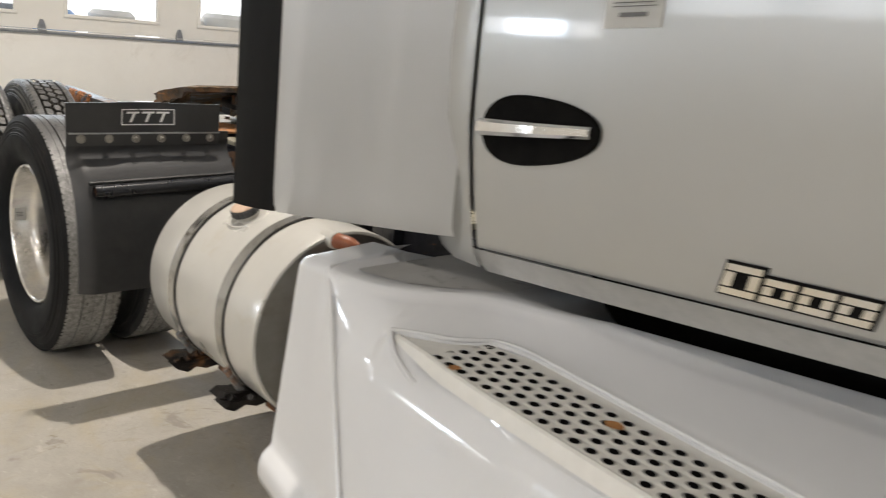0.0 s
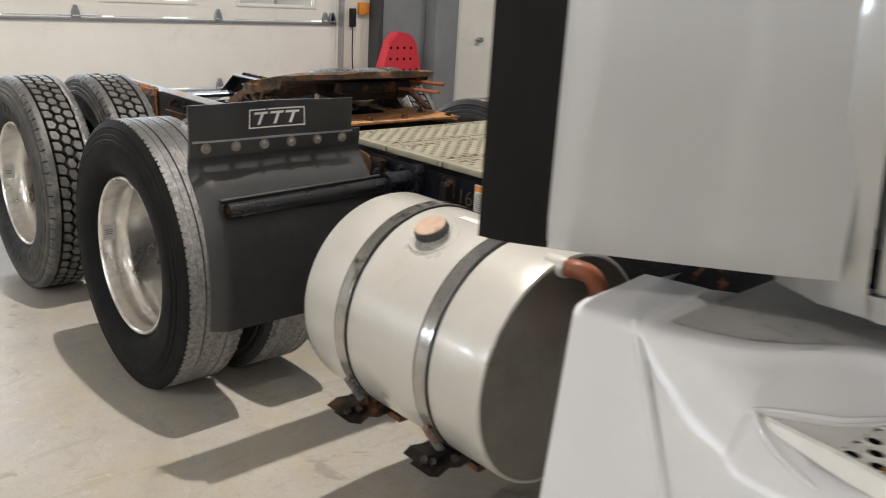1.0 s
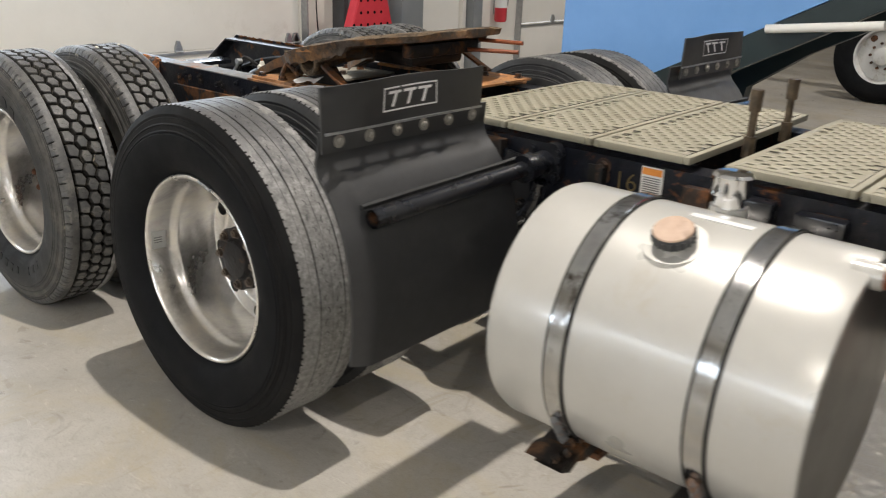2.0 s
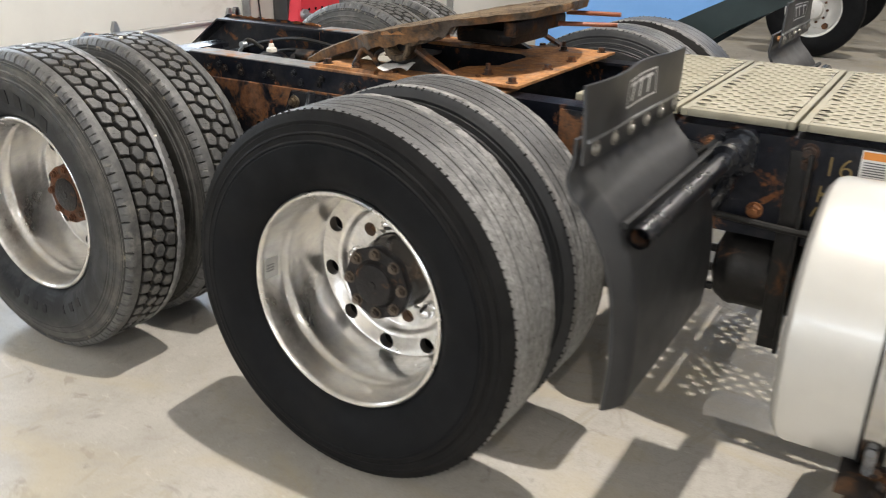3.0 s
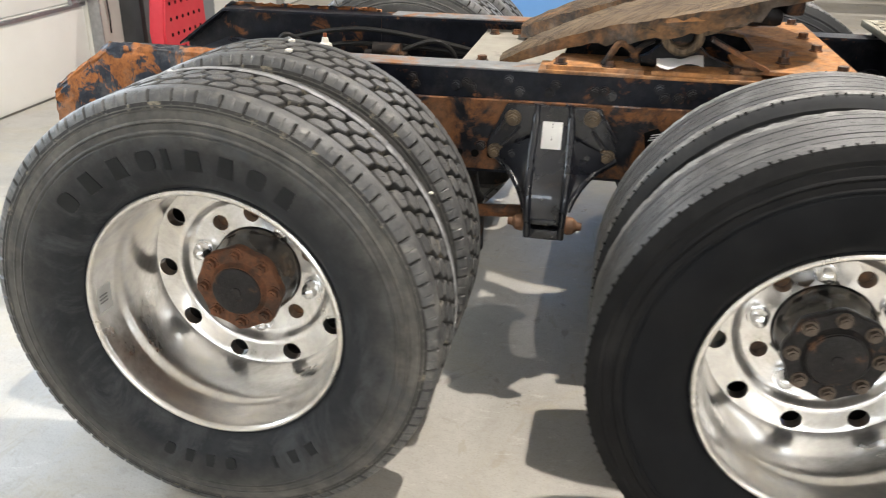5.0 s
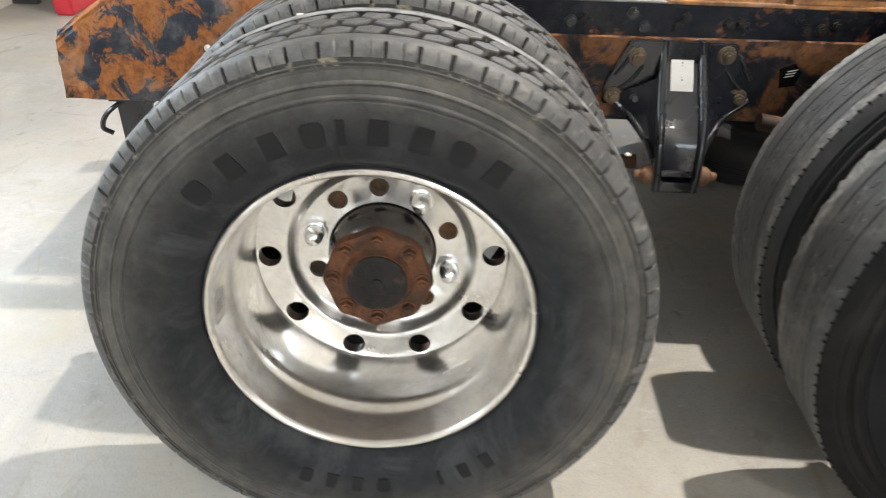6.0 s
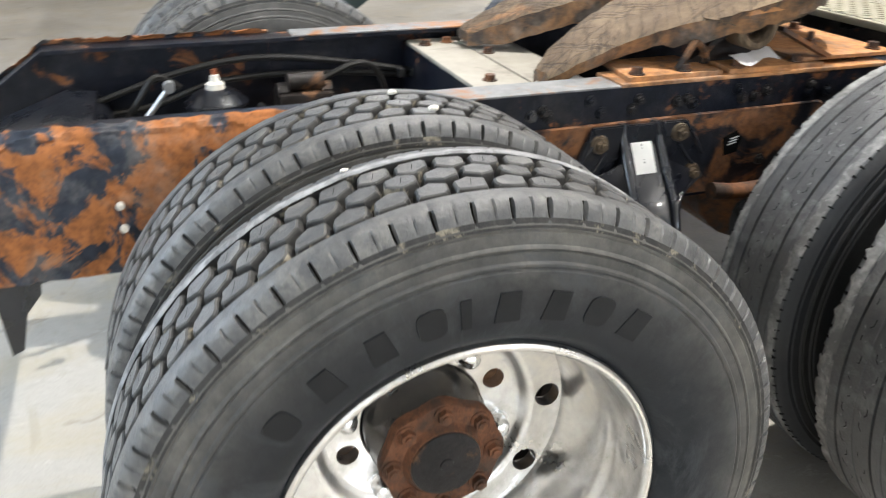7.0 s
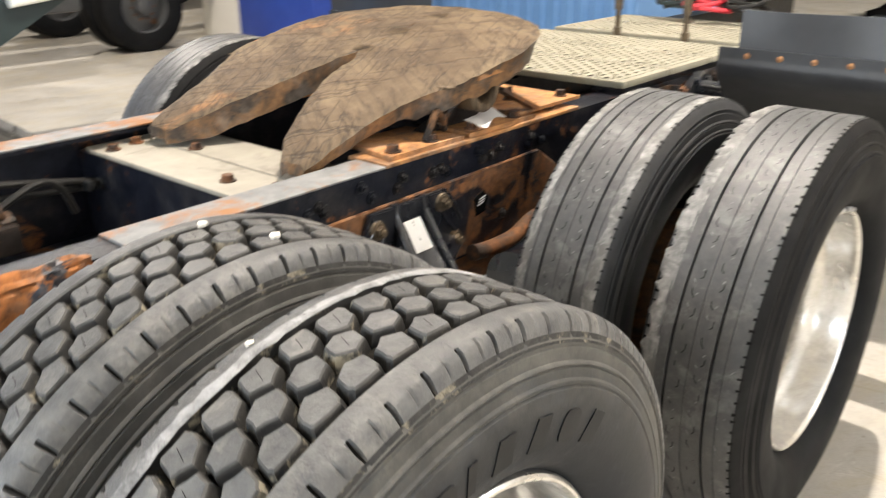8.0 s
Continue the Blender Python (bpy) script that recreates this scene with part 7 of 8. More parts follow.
def fuel_tank():
    b = bm_new()
    lathe(b, [(T0 + 0.006, TR - 0.014), (T0, TR - 0.009), (T0 + 0.003, TR - 0.002), (T0 + 0.010, TR), (-1.70, TR), (-1.3, TR), (T1 - 0.035, TR), (T1 - 0.018, TR - 0.006), (T1 - 0.005, TR - 0.024), (T1, TR - 0.06), (T1 + 0.01, 0.15), (T1 + 0.014, 0.001)], 96, "y", (TX, 0, TZ))
    tank = part("fuel_tank", b, M["tank"], truck, "cream cylindrical fuel tank with two steel straps")
    # front end cap, with its shade in the material
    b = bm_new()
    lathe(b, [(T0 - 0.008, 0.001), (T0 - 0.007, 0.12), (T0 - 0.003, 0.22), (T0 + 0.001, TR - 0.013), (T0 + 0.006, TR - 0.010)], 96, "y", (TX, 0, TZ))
    part("tank_end", b, M["tank_end"], tank, "dull grey tank end, darkened for the shade there")
    for y in (-1.243, -1.575):
        b = bm_new()
        lathe(b, [(y - 0.0265, TR + 0.0005), (y - 0.0265, TR + 0.004), (y + 0.0265, TR + 0.004), (y + 0.0265, TR + 0.0005)], 96, "y", (TX, 0, TZ))
        part("strap_liner", b, M["black_rubber"], tank, "black rubber strap liner")
        b = bm_new()
        prof = [(y - 0.021, TR + 0.0045), (y - 0.020, TR + 0.007), (y - 0.012, TR + 0.0075), (y, TR + 0.0062), (y + 0.012, TR + 0.0075), (y + 0.020, TR + 0.007), (y + 0.021, TR + 0.0045)]
        lathe(b, prof, 96, "y", (TX, 0, TZ))
        part("strap", b, M["strap"], tank, "shiny stainless tank strap")
        b = bm_new()
        a = radians(215)
        px, pz = TX + (TR + 0.015) * math.cos(a), TZ + (TR + 0.015) * math.sin(a)
        rod(b, (px - 0.02, y, pz + 0.03), (px + 0.05, y, pz - 0.075), 0.009, 10)
        for k in range(7):
            q = k / 6
            rod(b, (px - 0.01 + 0.055 * q, y, pz + 0.02 - 0.085 * q), (px - 0.008 + 0.055 * q, y, pz + 0.017 - 0.085 * q), 0.0125, 10)
        part("strap_bolt", b, M["worn_steel"], tank, "threaded strap bolt")
        b = bm_new()
        rg = random.Random(int(-y * 1000))
        for lift, y0, y1 in ((-0.075, -0.045, 0.03), (-0.058, -0.02, 0.05)):
            edge = [(px - 0.045, -0.004), (px - 0.02, 0.012), (px + 0.02, 0.006), (px + 0.08, 0.014), (px + 0.16, 0.004), (px + 0.24, 0.008), (px + 0.24, -0.010), (px + 0.15, -0.012), (px + 0.07, -0.022), (px + 0.03, -0.012), (px - 0.01, -0.020)]
            prism(b, [(u + rg.uniform(-0.008, 0.008), pz + lift + v + rg.uniform(-0.004, 0.004)) for u, v in edge], "y", y + y0, y + y1)
        for k in range(4):
            c = Vector((px - 0.03 + 0.03 * k, y + rg.uniform(-0.04, 0.04), pz - 0.06 + rg.uniform(-0.012, 0.012)))
            rod(b, c, c + Vector((rg.uniform(-0.02, 0.02), rg.uniform(-0.03, 0.03), 0.012)), 0.011, 6)
        part("strap_foot", b, M["grease"], tank, "rusty strap foot below the tank")
    # neck and cap
    a = radians(115.5)
    n = Vector((math.cos(a), 0, math.sin(a)))
    c = Vector((TX, -1.403, TZ)) + n * TR
    b = bm_new()
    rod(b, c - n * 0.010, c + n * 0.0005, 0.074, 40, 0.068)
    rod(b, c, c + n * 0.020, 0.038, 32)
    part("filler_neck", b, M["tank"], tank)
    b = bm_new()
    rod(b, c + n * 0.012, c + n * 0.032, 0.043, 40, 0.044)
    rod(b, c + n * 0.032, c + n * 0.036, 0.044, 40, 0.0425)
    for k in range(20):
        th = 2 * math.pi * k / 20
        u = Vector((0, 1, 0)) * math.cos(th) + n.cross(Vector((0, 1, 0))) * math.sin(th)
        rod(b, c + n * 0.013 + u * 0.043, c + n * 0.031 + u * 0.043, 0.0038, 6)
    cap = part("filler_cap", b, M["shadow_grey"], tank, "ribbed dark cap with a tan top")
    b = bm_new()
    rod(b, c + n * 0.036, c + n * 0.0385, 0.0425, 40, 0.040)
    part("cap_top", b, M["cap"], cap, "weathered tan cap top")
    # second capped neck and the outlet elbow
    b = bm_new()
    lathe(b, [(TZ + 0.25, 0.042), (TZ + 0.310, 0.042), (TZ + 0.312, 0.001)], 28, "z", (0.42, -1.415, 0))
    neck = part("vent_neck", b, M["tank"], tank)
    b = bm_new()
    lathe(b, [(TZ + 0.310, 0.036), (TZ + 0.335, 0.036), (TZ + 0.337, 0.046), (TZ + 0.380, 0.046), (TZ + 0.387, 0.04), (TZ + 0.389, 0.001)], 28, "z", (0.42, -1.415, 0))
    part("chrome_cap", b, M["chrome"], tank, "small chrome cap")
    b = bm_new()
    box(b, (0.29, -1.52, TZ + TR - 0.001), (0.315, -1.38, TZ + TR + 0.001))
    part("tank_label", b, M["white_label"], tank, "white printed strip")
    b = bm_new()
    lathe(b, [(T0 + 0.04, 0.026), (T0 - 0.008, 0.027), (T0 - 0.018, 0.026), (T0 - 0.020, 0.022), (T0 - 0.020, 0.001)], 24, "y", (0.262, 0, 0.918))
    part("outlet_collar", b, M["tank"], tank, "pale outlet collar")
    b = bm_new()
    tube(b, smooth_path([(0.262, T0 - 0.015, 0.918), (0.266, T0 - 0.045, 0.921), (0.280, T0 - 0.07, 0.912), (0.295, T0 - 0.085, 0.880), (0.302, T0 - 0.09, 0.80), (0.305, T0 - 0.09, 0.70)]), 0.023, 16)
    part("outlet_elbow", b, M["hose"], tank, "orange-brown outlet elbow")


fuel_tank()


# -- cab side, sleeper edge and step fairing --
def loft(bm, sections, mi=0):
    rows = [[bm.verts.new(p) for p in s] for s in sections]
    for a, b in zip(rows, rows[1:]):
        for i in range(len(a) - 1):
            bm.faces.new((a[i], a[i + 1], b[i + 1], b[i]))
    return rows


RISE = 0.095  # the body line climbs towards the front


def body_x(z):
    """Outward bulge of the door skin over its height."""
    pts = [(0.98, 0.20), (1.02, 0.150), (1.06, 0.122), (1.09, 0.108), (1.2, 0.082), (1.35, 0.056), (1.55, 0.050), (1.8, 0.058), (2.1, 0.09), (2.5, 0.17), (3.1, 0.32)]
    for (a, u), (b, v) in zip(pts, pts[1:]):
        if z <= b:
            return u + (v - u) * max(0.0, z - a) / (b - a)
    return 0.32


def cab():
    def skin(y, zs, lift=True, out=0.0):
        d = RISE * max(0.0, -2.5 - y) if lift else 0
        return [(body_x(z) - out, y, z + d) for z in zs]
    # the cab shell: rear part of the side behind the door, roof and far side close the volume
    b = bm_new()
    zs = [1.04 + 0.04 * k for k in range(10)] + [1.5, 1.65, 1.8, 2.1, 2.5, 3.1]
    ys = [-2.30, -2.40, -2.462, -2.481]
    loft(b, [[(max(body_x(z) + 0.004, 0.02) + (0.05 if y > -2.35 else 0), y, z) for z in zs] for y in ys])
    shell = part("cab", b, M["silver_paint"], truck, "silver cab side behind the door")
    b = bm_new()
    prism(b, [(0.15, 1.14), (0.13, 1.25), (0.13, 2.0), (0.34, 3.05), (1.84, 3.05), (2.05, 2.0), (2.05, 1.25), (2.03, 1.14)], "y", -4.6, -2.06)
    bmesh.ops.bevel(b, geom=b.edges[:], offset=0.05, segments=3, affect="EDGES")
    part("cab_core", b, M["silver_paint"], shell)
    # door
    zs = [1.092 + 0.03 * k for k in range(9)] + [1.40, 1.46, 1.52, 1.6, 1.75, 1.9]
    ys = [-2.488, -2.50, -2.7, -2.9, -3.1, -3.3, -3.55, -3.8]
    b = bm_new()
    secs = []
    for k, y in enumerate(ys):
        secs.append(skin(y, zs, True, 0.0 if k else -0.018))
    loft(b, secs)
    door = part("cab_door", b, M["silver_paint"], shell, "smooth silver cab door")
    # sill below the door
    b = bm_new()
    zs2 = [1.088, 1.075, 1.06, 1.045, 1.035, 1.03]
    ys2 = [-2.36, -2.42, -2.488, -2.7, -3.0, -3.3, -3.8]
    loft(b, [[(0.110 + 0.10 * (1.088 - z) / 0.058 * 0.5 + (0.07 * (y + 2.488) / 0.128 if y > -2.488 else 0), y, z + RISE * max(0.0, -2.5 - y)) for z in zs2] + [(0.30, y, 1.03 + RISE * max(0.0, -2.5 - y))] for y in ys2])
    part("door_sill", b, M["sill_paint"], shell, "pale silver sill below the door")
    b = bm_new()
    loft(b, [[(0.122, y, 1.0905 + RISE * max(0.0, -2.5 - y)), (0.100, y, 1.0935 + RISE * max(0.0, -2.5 - y))] for y in (-2.488, -2.9, -3.3, -3.8)])
    part("door_gap", b, M["groove"], shell)
    # black sheet that stands in for the shade under the body
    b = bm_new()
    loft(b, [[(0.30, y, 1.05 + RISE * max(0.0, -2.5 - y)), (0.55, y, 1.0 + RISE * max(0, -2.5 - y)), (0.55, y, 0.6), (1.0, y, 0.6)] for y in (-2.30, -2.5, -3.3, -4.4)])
    part("void_shade", b, M["groove"], shell, "black sheet for the shade in the void under the body")
    # handle recess and bar
    def on_door(y, z, out=0.0):
        return Vector((body_x(z - RISE * (-2.5 - y)) - out, y, z))
    cy, cz = -2.672, 1.368
    ev = 0.11
    b = bm_new()
    n = 40
    ring0, ring1, ring2 = [], [], []
    for k in range(n):
        a = 2 * math.pi * k / n
        u = 0.146 * math.copysign(abs(math.cos(a)) ** 0.8, math.cos(a))
        v = 0.064 * math.copysign(abs(math.sin(a)) ** 0.85, math.sin(a)) * (1 - 0.25 * u / 0.146)
        for ring, kk, out in ((ring0, 1.0, 0.001), (ring1, 0.97, 0.008), (ring2, 0.88, 0.004)):
            p = on_door(cy - u * kk, cz + v * kk + ev * (u * kk), out)
            ring.append(b.verts.new(p))
    for a, c in ((ring0, ring1), (ring1, ring2)):
        for k in range(n):
            b.faces.new((a[k], a[(k + 1) % n], c[(k + 1) % n], c[k]))
    b.faces.new(ring2)
    hb = part("handle_cup", b, M["groove"], door, "black oval handle cup")
    b = bm_new()
    secs = []
    for k in range(13):
        u = -0.140 + 0.272 * k / 12
        h = 0.0165 - 0.006 * k / 12
        o = 0.016 + 0.016 * math.sin(math.pi * min(1, max(0, k / 12)))
        c = on_door(cy - u, cz + ev * u + 0.004, 0.0)
        secs.append([c + Vector((-o, 0, h)), c + Vector((-o - 0.007, 0, h * 0.6)), c + Vector((-o - 0.008, 0, -h * 0.5)), c + Vector((-o, 0, -h)), c + Vector((-o + 0.01, 0, -h * 0.9)), c + Vector((-o + 0.01, 0, h * 0.9)), c + Vector((-o, 0, h))])
    rows = loft(b, secs)
    b.faces.new(rows[0][:-1]), b.faces.new(rows[-1][:-1])
    bmesh.ops.remove_doubles(b, verts=b.verts, dist=1e-5)
    part("handle_bar", b, M["chrome"], door, "chrome pull bar")
    # paper label on the door
    b = bm_new()
    q = [on_door(-2.792, 1.562, 0.002), on_door(-2.905, 1.572, 0.002), on_door(-2.905, 1.68, 0.002), on_door(-2.792, 1.67, 0.002)]
    b.faces.new([b.verts.new(p) for p in q])
    bmesh.ops.solidify(b, geom=b.faces[:], thickness=0.0008)
    lab = part("door_label", b, M["white_label"], door, "white printed paper label")
    for k, (u0, u1, v, h) in enumerate(((0.03, 0.085, 0.018, 0.007), (0.015, 0.10, 0.034, 0.0016), (0.015, 0.095, 0.040, 0.0016), (0.015, 0.10, 0.046, 0.0016), (0.015, 0.07, 0.055, 0.004))):
        b = bm_new()
        q = [on_door(-2.792 - u, 1.562 + v + dv + 0.088 * u, 0.0035) for u, dv in ((u0, 0), (u1, 0), (u1, h), (u0, h))]
        b.faces.new([b.verts.new(p) for p in q])
        part("text_bar", b, M["ink"], lab)
    # badge of four plain slanting chrome frames on a dark outline
    def slanted(y0, u, v):
        """A place in a badge cell: u along the cell in metres, v its height from 0 to 1."""
        y = y0 - u - 0.012 * (v - 0.5)
        return y, 1.174 + 0.046 * v + RISE * (-3.07 - y) * 0.75

    def badge_strip(y0, corners, out, thick, nm, mt):
        b = bm_new()
        poly = [slanted(y0, u, v) for u, v in corners]
        low = [b.verts.new(on_door(u, v, out - thick)) for u, v in poly]
        top = [b.verts.new(on_door(u, v, out)) for u, v in poly]
        b.faces.new(top)
        for i in range(4):
            b.faces.new((low[i], low[(i + 1) % 4], top[(i + 1) % 4], top[i]))
        part(nm, b, mt, door)

    y = -3.070
    for k in range(4):
        wide, hi, w = (0.060, 1.15, 0.017) if k == 0 else (0.050, 0.90, 0.016)
        badge_strip(y, [(-0.005, -0.09), (wide + 0.005, -0.09), (wide + 0.005, hi + 0.09), (-0.005, hi + 0.09)], 0.003, 0.003, "badge_back", M["groove"])
        for corners in ([(0, 0), (wide, 0), (wide, 0.24), (0, 0.24)], [(0, hi - 0.24), (wide, hi - 0.24), (wide, hi), (0, hi)], [(0, 0.30), (w, 0.30), (w, hi - 0.30), (0, hi - 0.30)], [(wide - w, 0.30), (wide, 0.30), (wide, hi - 0.30), (wide - w, hi - 0.30)]):
            badge_strip(y, corners, 0.008, 0.006, "badge_bar", M["chrome"])
        y -= wide + 0.008
    return shell


cab().location = (0, -0.014, 0.017)


def extender():
    """The fairing panel behind the cab and its black rubber trailing edge."""
    b = bm_new()
    zs = [0, 0.02, 0.06, 0.2, 0.5, 0.9, 1.4, 1.9]
    secs = []
    for k in range(11):
        f = k / 10
        y = -2.454 + 0.459 * f
        x = 0.074 - 0.161 * f**0.85
        zb = 1.112 - 0.042 * f
        secs.append([(x + (0.012 if z == 0 else 0.003 if z == 0.02 else 0) + 0.05 * max(0, z - 0.5) ** 1.5 * 0.3, y, zb + z) for z in zs])
    loft(b, secs)
    bmesh.ops.solidify(b, geom=b.faces[:], thickness=0.012)
    ext = part("side_extender", b, M["extender_lit"], truck, "curved silver side extender behind the cab")
    b = bm_new()
    secs = []
    for k in range(7):
        f = k / 6
        y = -1.995 + 0.150 * f
        x = -0.080 - 0.032 * f
        zb = 1.072 - 0.010 * f
        secs.append([(x - 0.010 * math.sin(math.pi * f) + 0.05 * max(0, z - 0.5) ** 1.5 * 0.3, y, zb + z) for z in zs])
    loft(b, secs)
    bmesh.ops.solidify(b, geom=b.faces[:], thickness=0.014)
    part("rubber_edge", b, M["black_rubber"], ext, "black rubber trailing edge")
    b = bm_new()
    prism(b, [(-0.06, 1.075), (0.30, 1.02), (0.36, 1.02), (0.36, 3.0), (0.0, 3.0)], "y", -2.02, -2.0)
    part("extender_inner", b, M["shadow_grey"], ext)
    return ext


extender().location = (0, -0.008, 0.010)


def along(y, pts):
    """Linear table lookup along falling y."""
    for (a, u), (b, v) in zip(pts, pts[1:]):
        if y >= b:
            return u + (v - u) * min(1.0, max(0.0, (a - y) / (a - b)))
    return pts[-1][1]


def eased(y, pts, w=0.03):
    """The table value averaged over a short stretch, for a soft bend."""
    return sum(along(y + w * k / 3, pts) for k in range(-3, 4)) / 7


def fairing():
    """The lower fairing: a wedge-shaped rear corner, a sloping shoulder and the recessed tread."""
    TOPX = [(-2.036, -0.018), (-2.19, -0.040), (-2.205, -0.034), (-2.22, -0.022), (-2.29, -0.004), (-2.36, 0.028), (-2.41, 0.085), (-2.46, 0.17), (-2.52, 0.218), (-2.58, 0.225), (-2.66, 0.25), (-2.74, 0.285), (-3.25, 0.37), (-3.8, 0.44)]
    TOPZ = [(-2.036, 0.966), (-2.19, 0.986), (-2.22, 0.978), (-2.52, 0.978), (-2.60, 0.980), (-3.8, 1.034)]
    INNER = [(-2.40, -0.026), (-2.425, -0.018), (-2.52, 0.055), (-2.575, 0.135), (-2.66, 0.152), (-2.85, 0.137), (-3.13, 0.115), (-3.8, 0.07)]
    OUTER = [(-2.40, -0.026), (-2.425, -0.022), (-2.54, -0.034), (-2.62, -0.050), (-2.75, -0.064), (-2.95, -0.080), (-3.11, -0.090), (-3.8, -0.14)]
    ZS = 0.905

    def ridge(z):
        """The slanting fold that parts the rear corner from the side."""
        return -0.031 - 0.225 * (1.0 - z), -2.173 - 0.54 * (1.0 - z)

    def skin(y, z):
        xr, yr = ridge(z)
        xl = -0.018 - 0.110 * (1.0 - z)
        if y > yr:
            return xl + (xr - xl) * (-2.036 - y) / (-2.036 - yr)
        return xr - 0.03 * (yr - y)

    def sec(y):
        tx, tz = (along(y, TOPX), along(y, TOPZ)) if y > -2.23 else (eased(y, TOPX), eased(y, TOPZ))
        xi, xo = along(y, INNER), along(y, OUTER)
        deep = min(1.0, max(0.0, (-2.425 - y) / 0.10))
        inn = 0.22 if y > -2.2 else 0.30
        rise = 0.018 if y > -2.2 else 0.0
        pts = [(tx + inn, tz + 0.003 + rise), (tx + 0.04, tz + 0.002 + rise * 0.2), (tx + 0.014, tz + 0.001), (tx + 0.003, tz - 0.004), (tx - 0.004, tz - 0.014)]
        gap = min(1.0, max(0.0, (-2.50 - y) / 0.28))  # ahead of the deck the edge turns down into the void
        pts[0] = (pts[0][0] + gap * (tx + 0.038 - pts[0][0]), pts[0][1] - 0.10 * max(0.0, 2 * gap - 1))
        pts[1] = (pts[1][0] - 0.012 * gap, pts[1][1] - 0.006 * gap)
        a = pts[-1]
        if y > -2.41:
            zb = 0.80
            b = (skin(y, zb), zb)
            k0 = min(1.0, max(0.0, (-2.19 - y) / 0.22))
            c = (a[0] + (b[0] - a[0]) * 0.35 if y > -2.19 else (1 - k0) * skin(y, 0.91) + k0 * -0.026, ZS + 0.004)
            ctrl = (2 * c[0] - (a[0] + b[0]) / 2, 2 * c[1] - (a[1] + b[1]) / 2)
            curve = [tuple((1 - f) ** 2 * p + 2 * f * (1 - f) * q + f * f * r for p, q, r in zip(a, ctrl, b)) for f in (k / 24 for k in range(25))]

            def bulge(z):
                for (u0, z0), (u1, z1) in zip(curve, curve[1:]):
                    if z >= z1:
                        return u0 + (u1 - u0) * (z0 - z) / max(1e-6, z0 - z1)
                return b[0]

            heights = [a[1] + (ZS + 0.004 - a[1]) * k / 6 for k in range(1, 6)] + [ZS + 0.004, ZS - 0.002, ZS - 0.012, ZS - 0.024, ZS - 0.036, ZS - 0.058, 0.83]
            pts += [(bulge(z), z) for z in heights]
        else:
            b = (xi + 0.010 * deep, ZS + 0.004)
            for k in range(1, 6):
                f = k / 6
                pts.append((a[0] + (b[0] - a[0]) * f, a[1] + (b[1] - a[1]) * f - 0.008 * math.sin(math.pi * f) * deep))
            low = ZS - 0.004 - 0.036 * deep
            pts += [b, (xi + 0.003 * deep, ZS - 0.002), (xi, low), (xo + 0.012 * deep, low), (xo + 0.008 * deep, low), (-0.026 + (skin(y, 0.80) + 0.026) * 0.57, ZS - 0.058), (-0.026 + (skin(y, 0.80) + 0.026) * 0.75, 0.83)]
        pts += [(skin(y, z), z) for z in (0.78, 0.70, 0.60, 0.52, 0.475)]
        h = skin(y, 0.47)
        pts += [(h - 0.008, 0.463), (h - 0.026, 0.450), (h - 0.034, 0.43), (h - 0.036, 0.40), (h - 0.028, 0.37), (h + 0.0, 0.34), (h + 0.1, 0.33)]
        return [(x, y, z) for x, z in pts]

    b = bm_new()
    ys = [-2.036, -2.05, -2.08, -2.11, -2.15, -2.185, -2.195, -2.205, -2.22, -2.25, -2.29, -2.32, -2.35, -2.375, -2.40, -2.411, -2.425, -2.45, -2.48, -2.52, -2.56, -2.60, -2.66, -2.75, -2.85, -3.0, -3.15, -3.3, -3.5, -3.8]
    secs = [sec(y) for y in ys]
    rows = loft(b, secs)
    # rear face of the corner, turned in with a small radius
    back = [[(x + 0.006, -2.030, z) for x, y, z in secs[0][1:]], [(x + 0.05, -2.026, z) for x, y, z in secs[0][1:]], [(x + 0.30, -2.05, z) for x, y, z in secs[0][1:]]]
    loft(b, [secs[0][1:]] + back)
    bmesh.ops.remove_doubles(b, verts=b.verts, dist=1e-5)
    f = part("side_fairing", b, M["fairing_paint"], truck, "glossy light silver lower side fairing with a step")
    # raised bead and dark joint along the fold
    zr = [0.984, 0.95, 0.90, 0.84, 0.76, 0.68, 0.60, 0.54, 0.48]
    b = bm_new()
    tube(b, smooth_path([(ridge(z)[0] + (0.003 if z > 0.97 else 0.001), ridge(z)[1] + 0.004, z) for z in zr], 4), 0.0075, 10)
    tube(b, smooth_path([(ridge(0.984)[0] + 0.003, -2.178, 0.984), (0.0, -2.174, 0.985), (0.05, -2.168, 0.988), (0.10, -2.16, 0.990)], 4), 0.0055, 10)
    part("corner_bead", b, M["fairing_paint"], f, "rounded bead along the corner fold")
    b = bm_new()
    loft(b, [[(skin(yy + 0.0, z) - 0.0012, yy, z), (skin(yy - 0.006, z) - 0.0012, yy - 0.006, z)] for z in (0.93, 0.84, 0.76, 0.68, 0.60, 0.54, 0.48) for yy in (ridge(z)[1] - 0.008,)])
    part("corner_joint", b, M["deck_grey"], f, "thin grey joint beside the bead")
    # matte deck between the fairing and the cab; part of its grey is painted shade
    b = bm_new()
    loft(b, [[(eased(y, TOPX) + o, y, eased(y, TOPZ) + dz) for o, dz in ((0.05, 0.0045), (0.08, 0.006), (0.20, 0.0075), (0.50, 0.008))] for y in (-2.215, -2.25, -2.29, -2.35, -2.40, -2.45, -2.50)])
    part("deck", b, M["deck_grey"], f, "dull scratched deck behind the fairing edge, its grey partly painted shade")
    # tread plate
    b = bm_new()
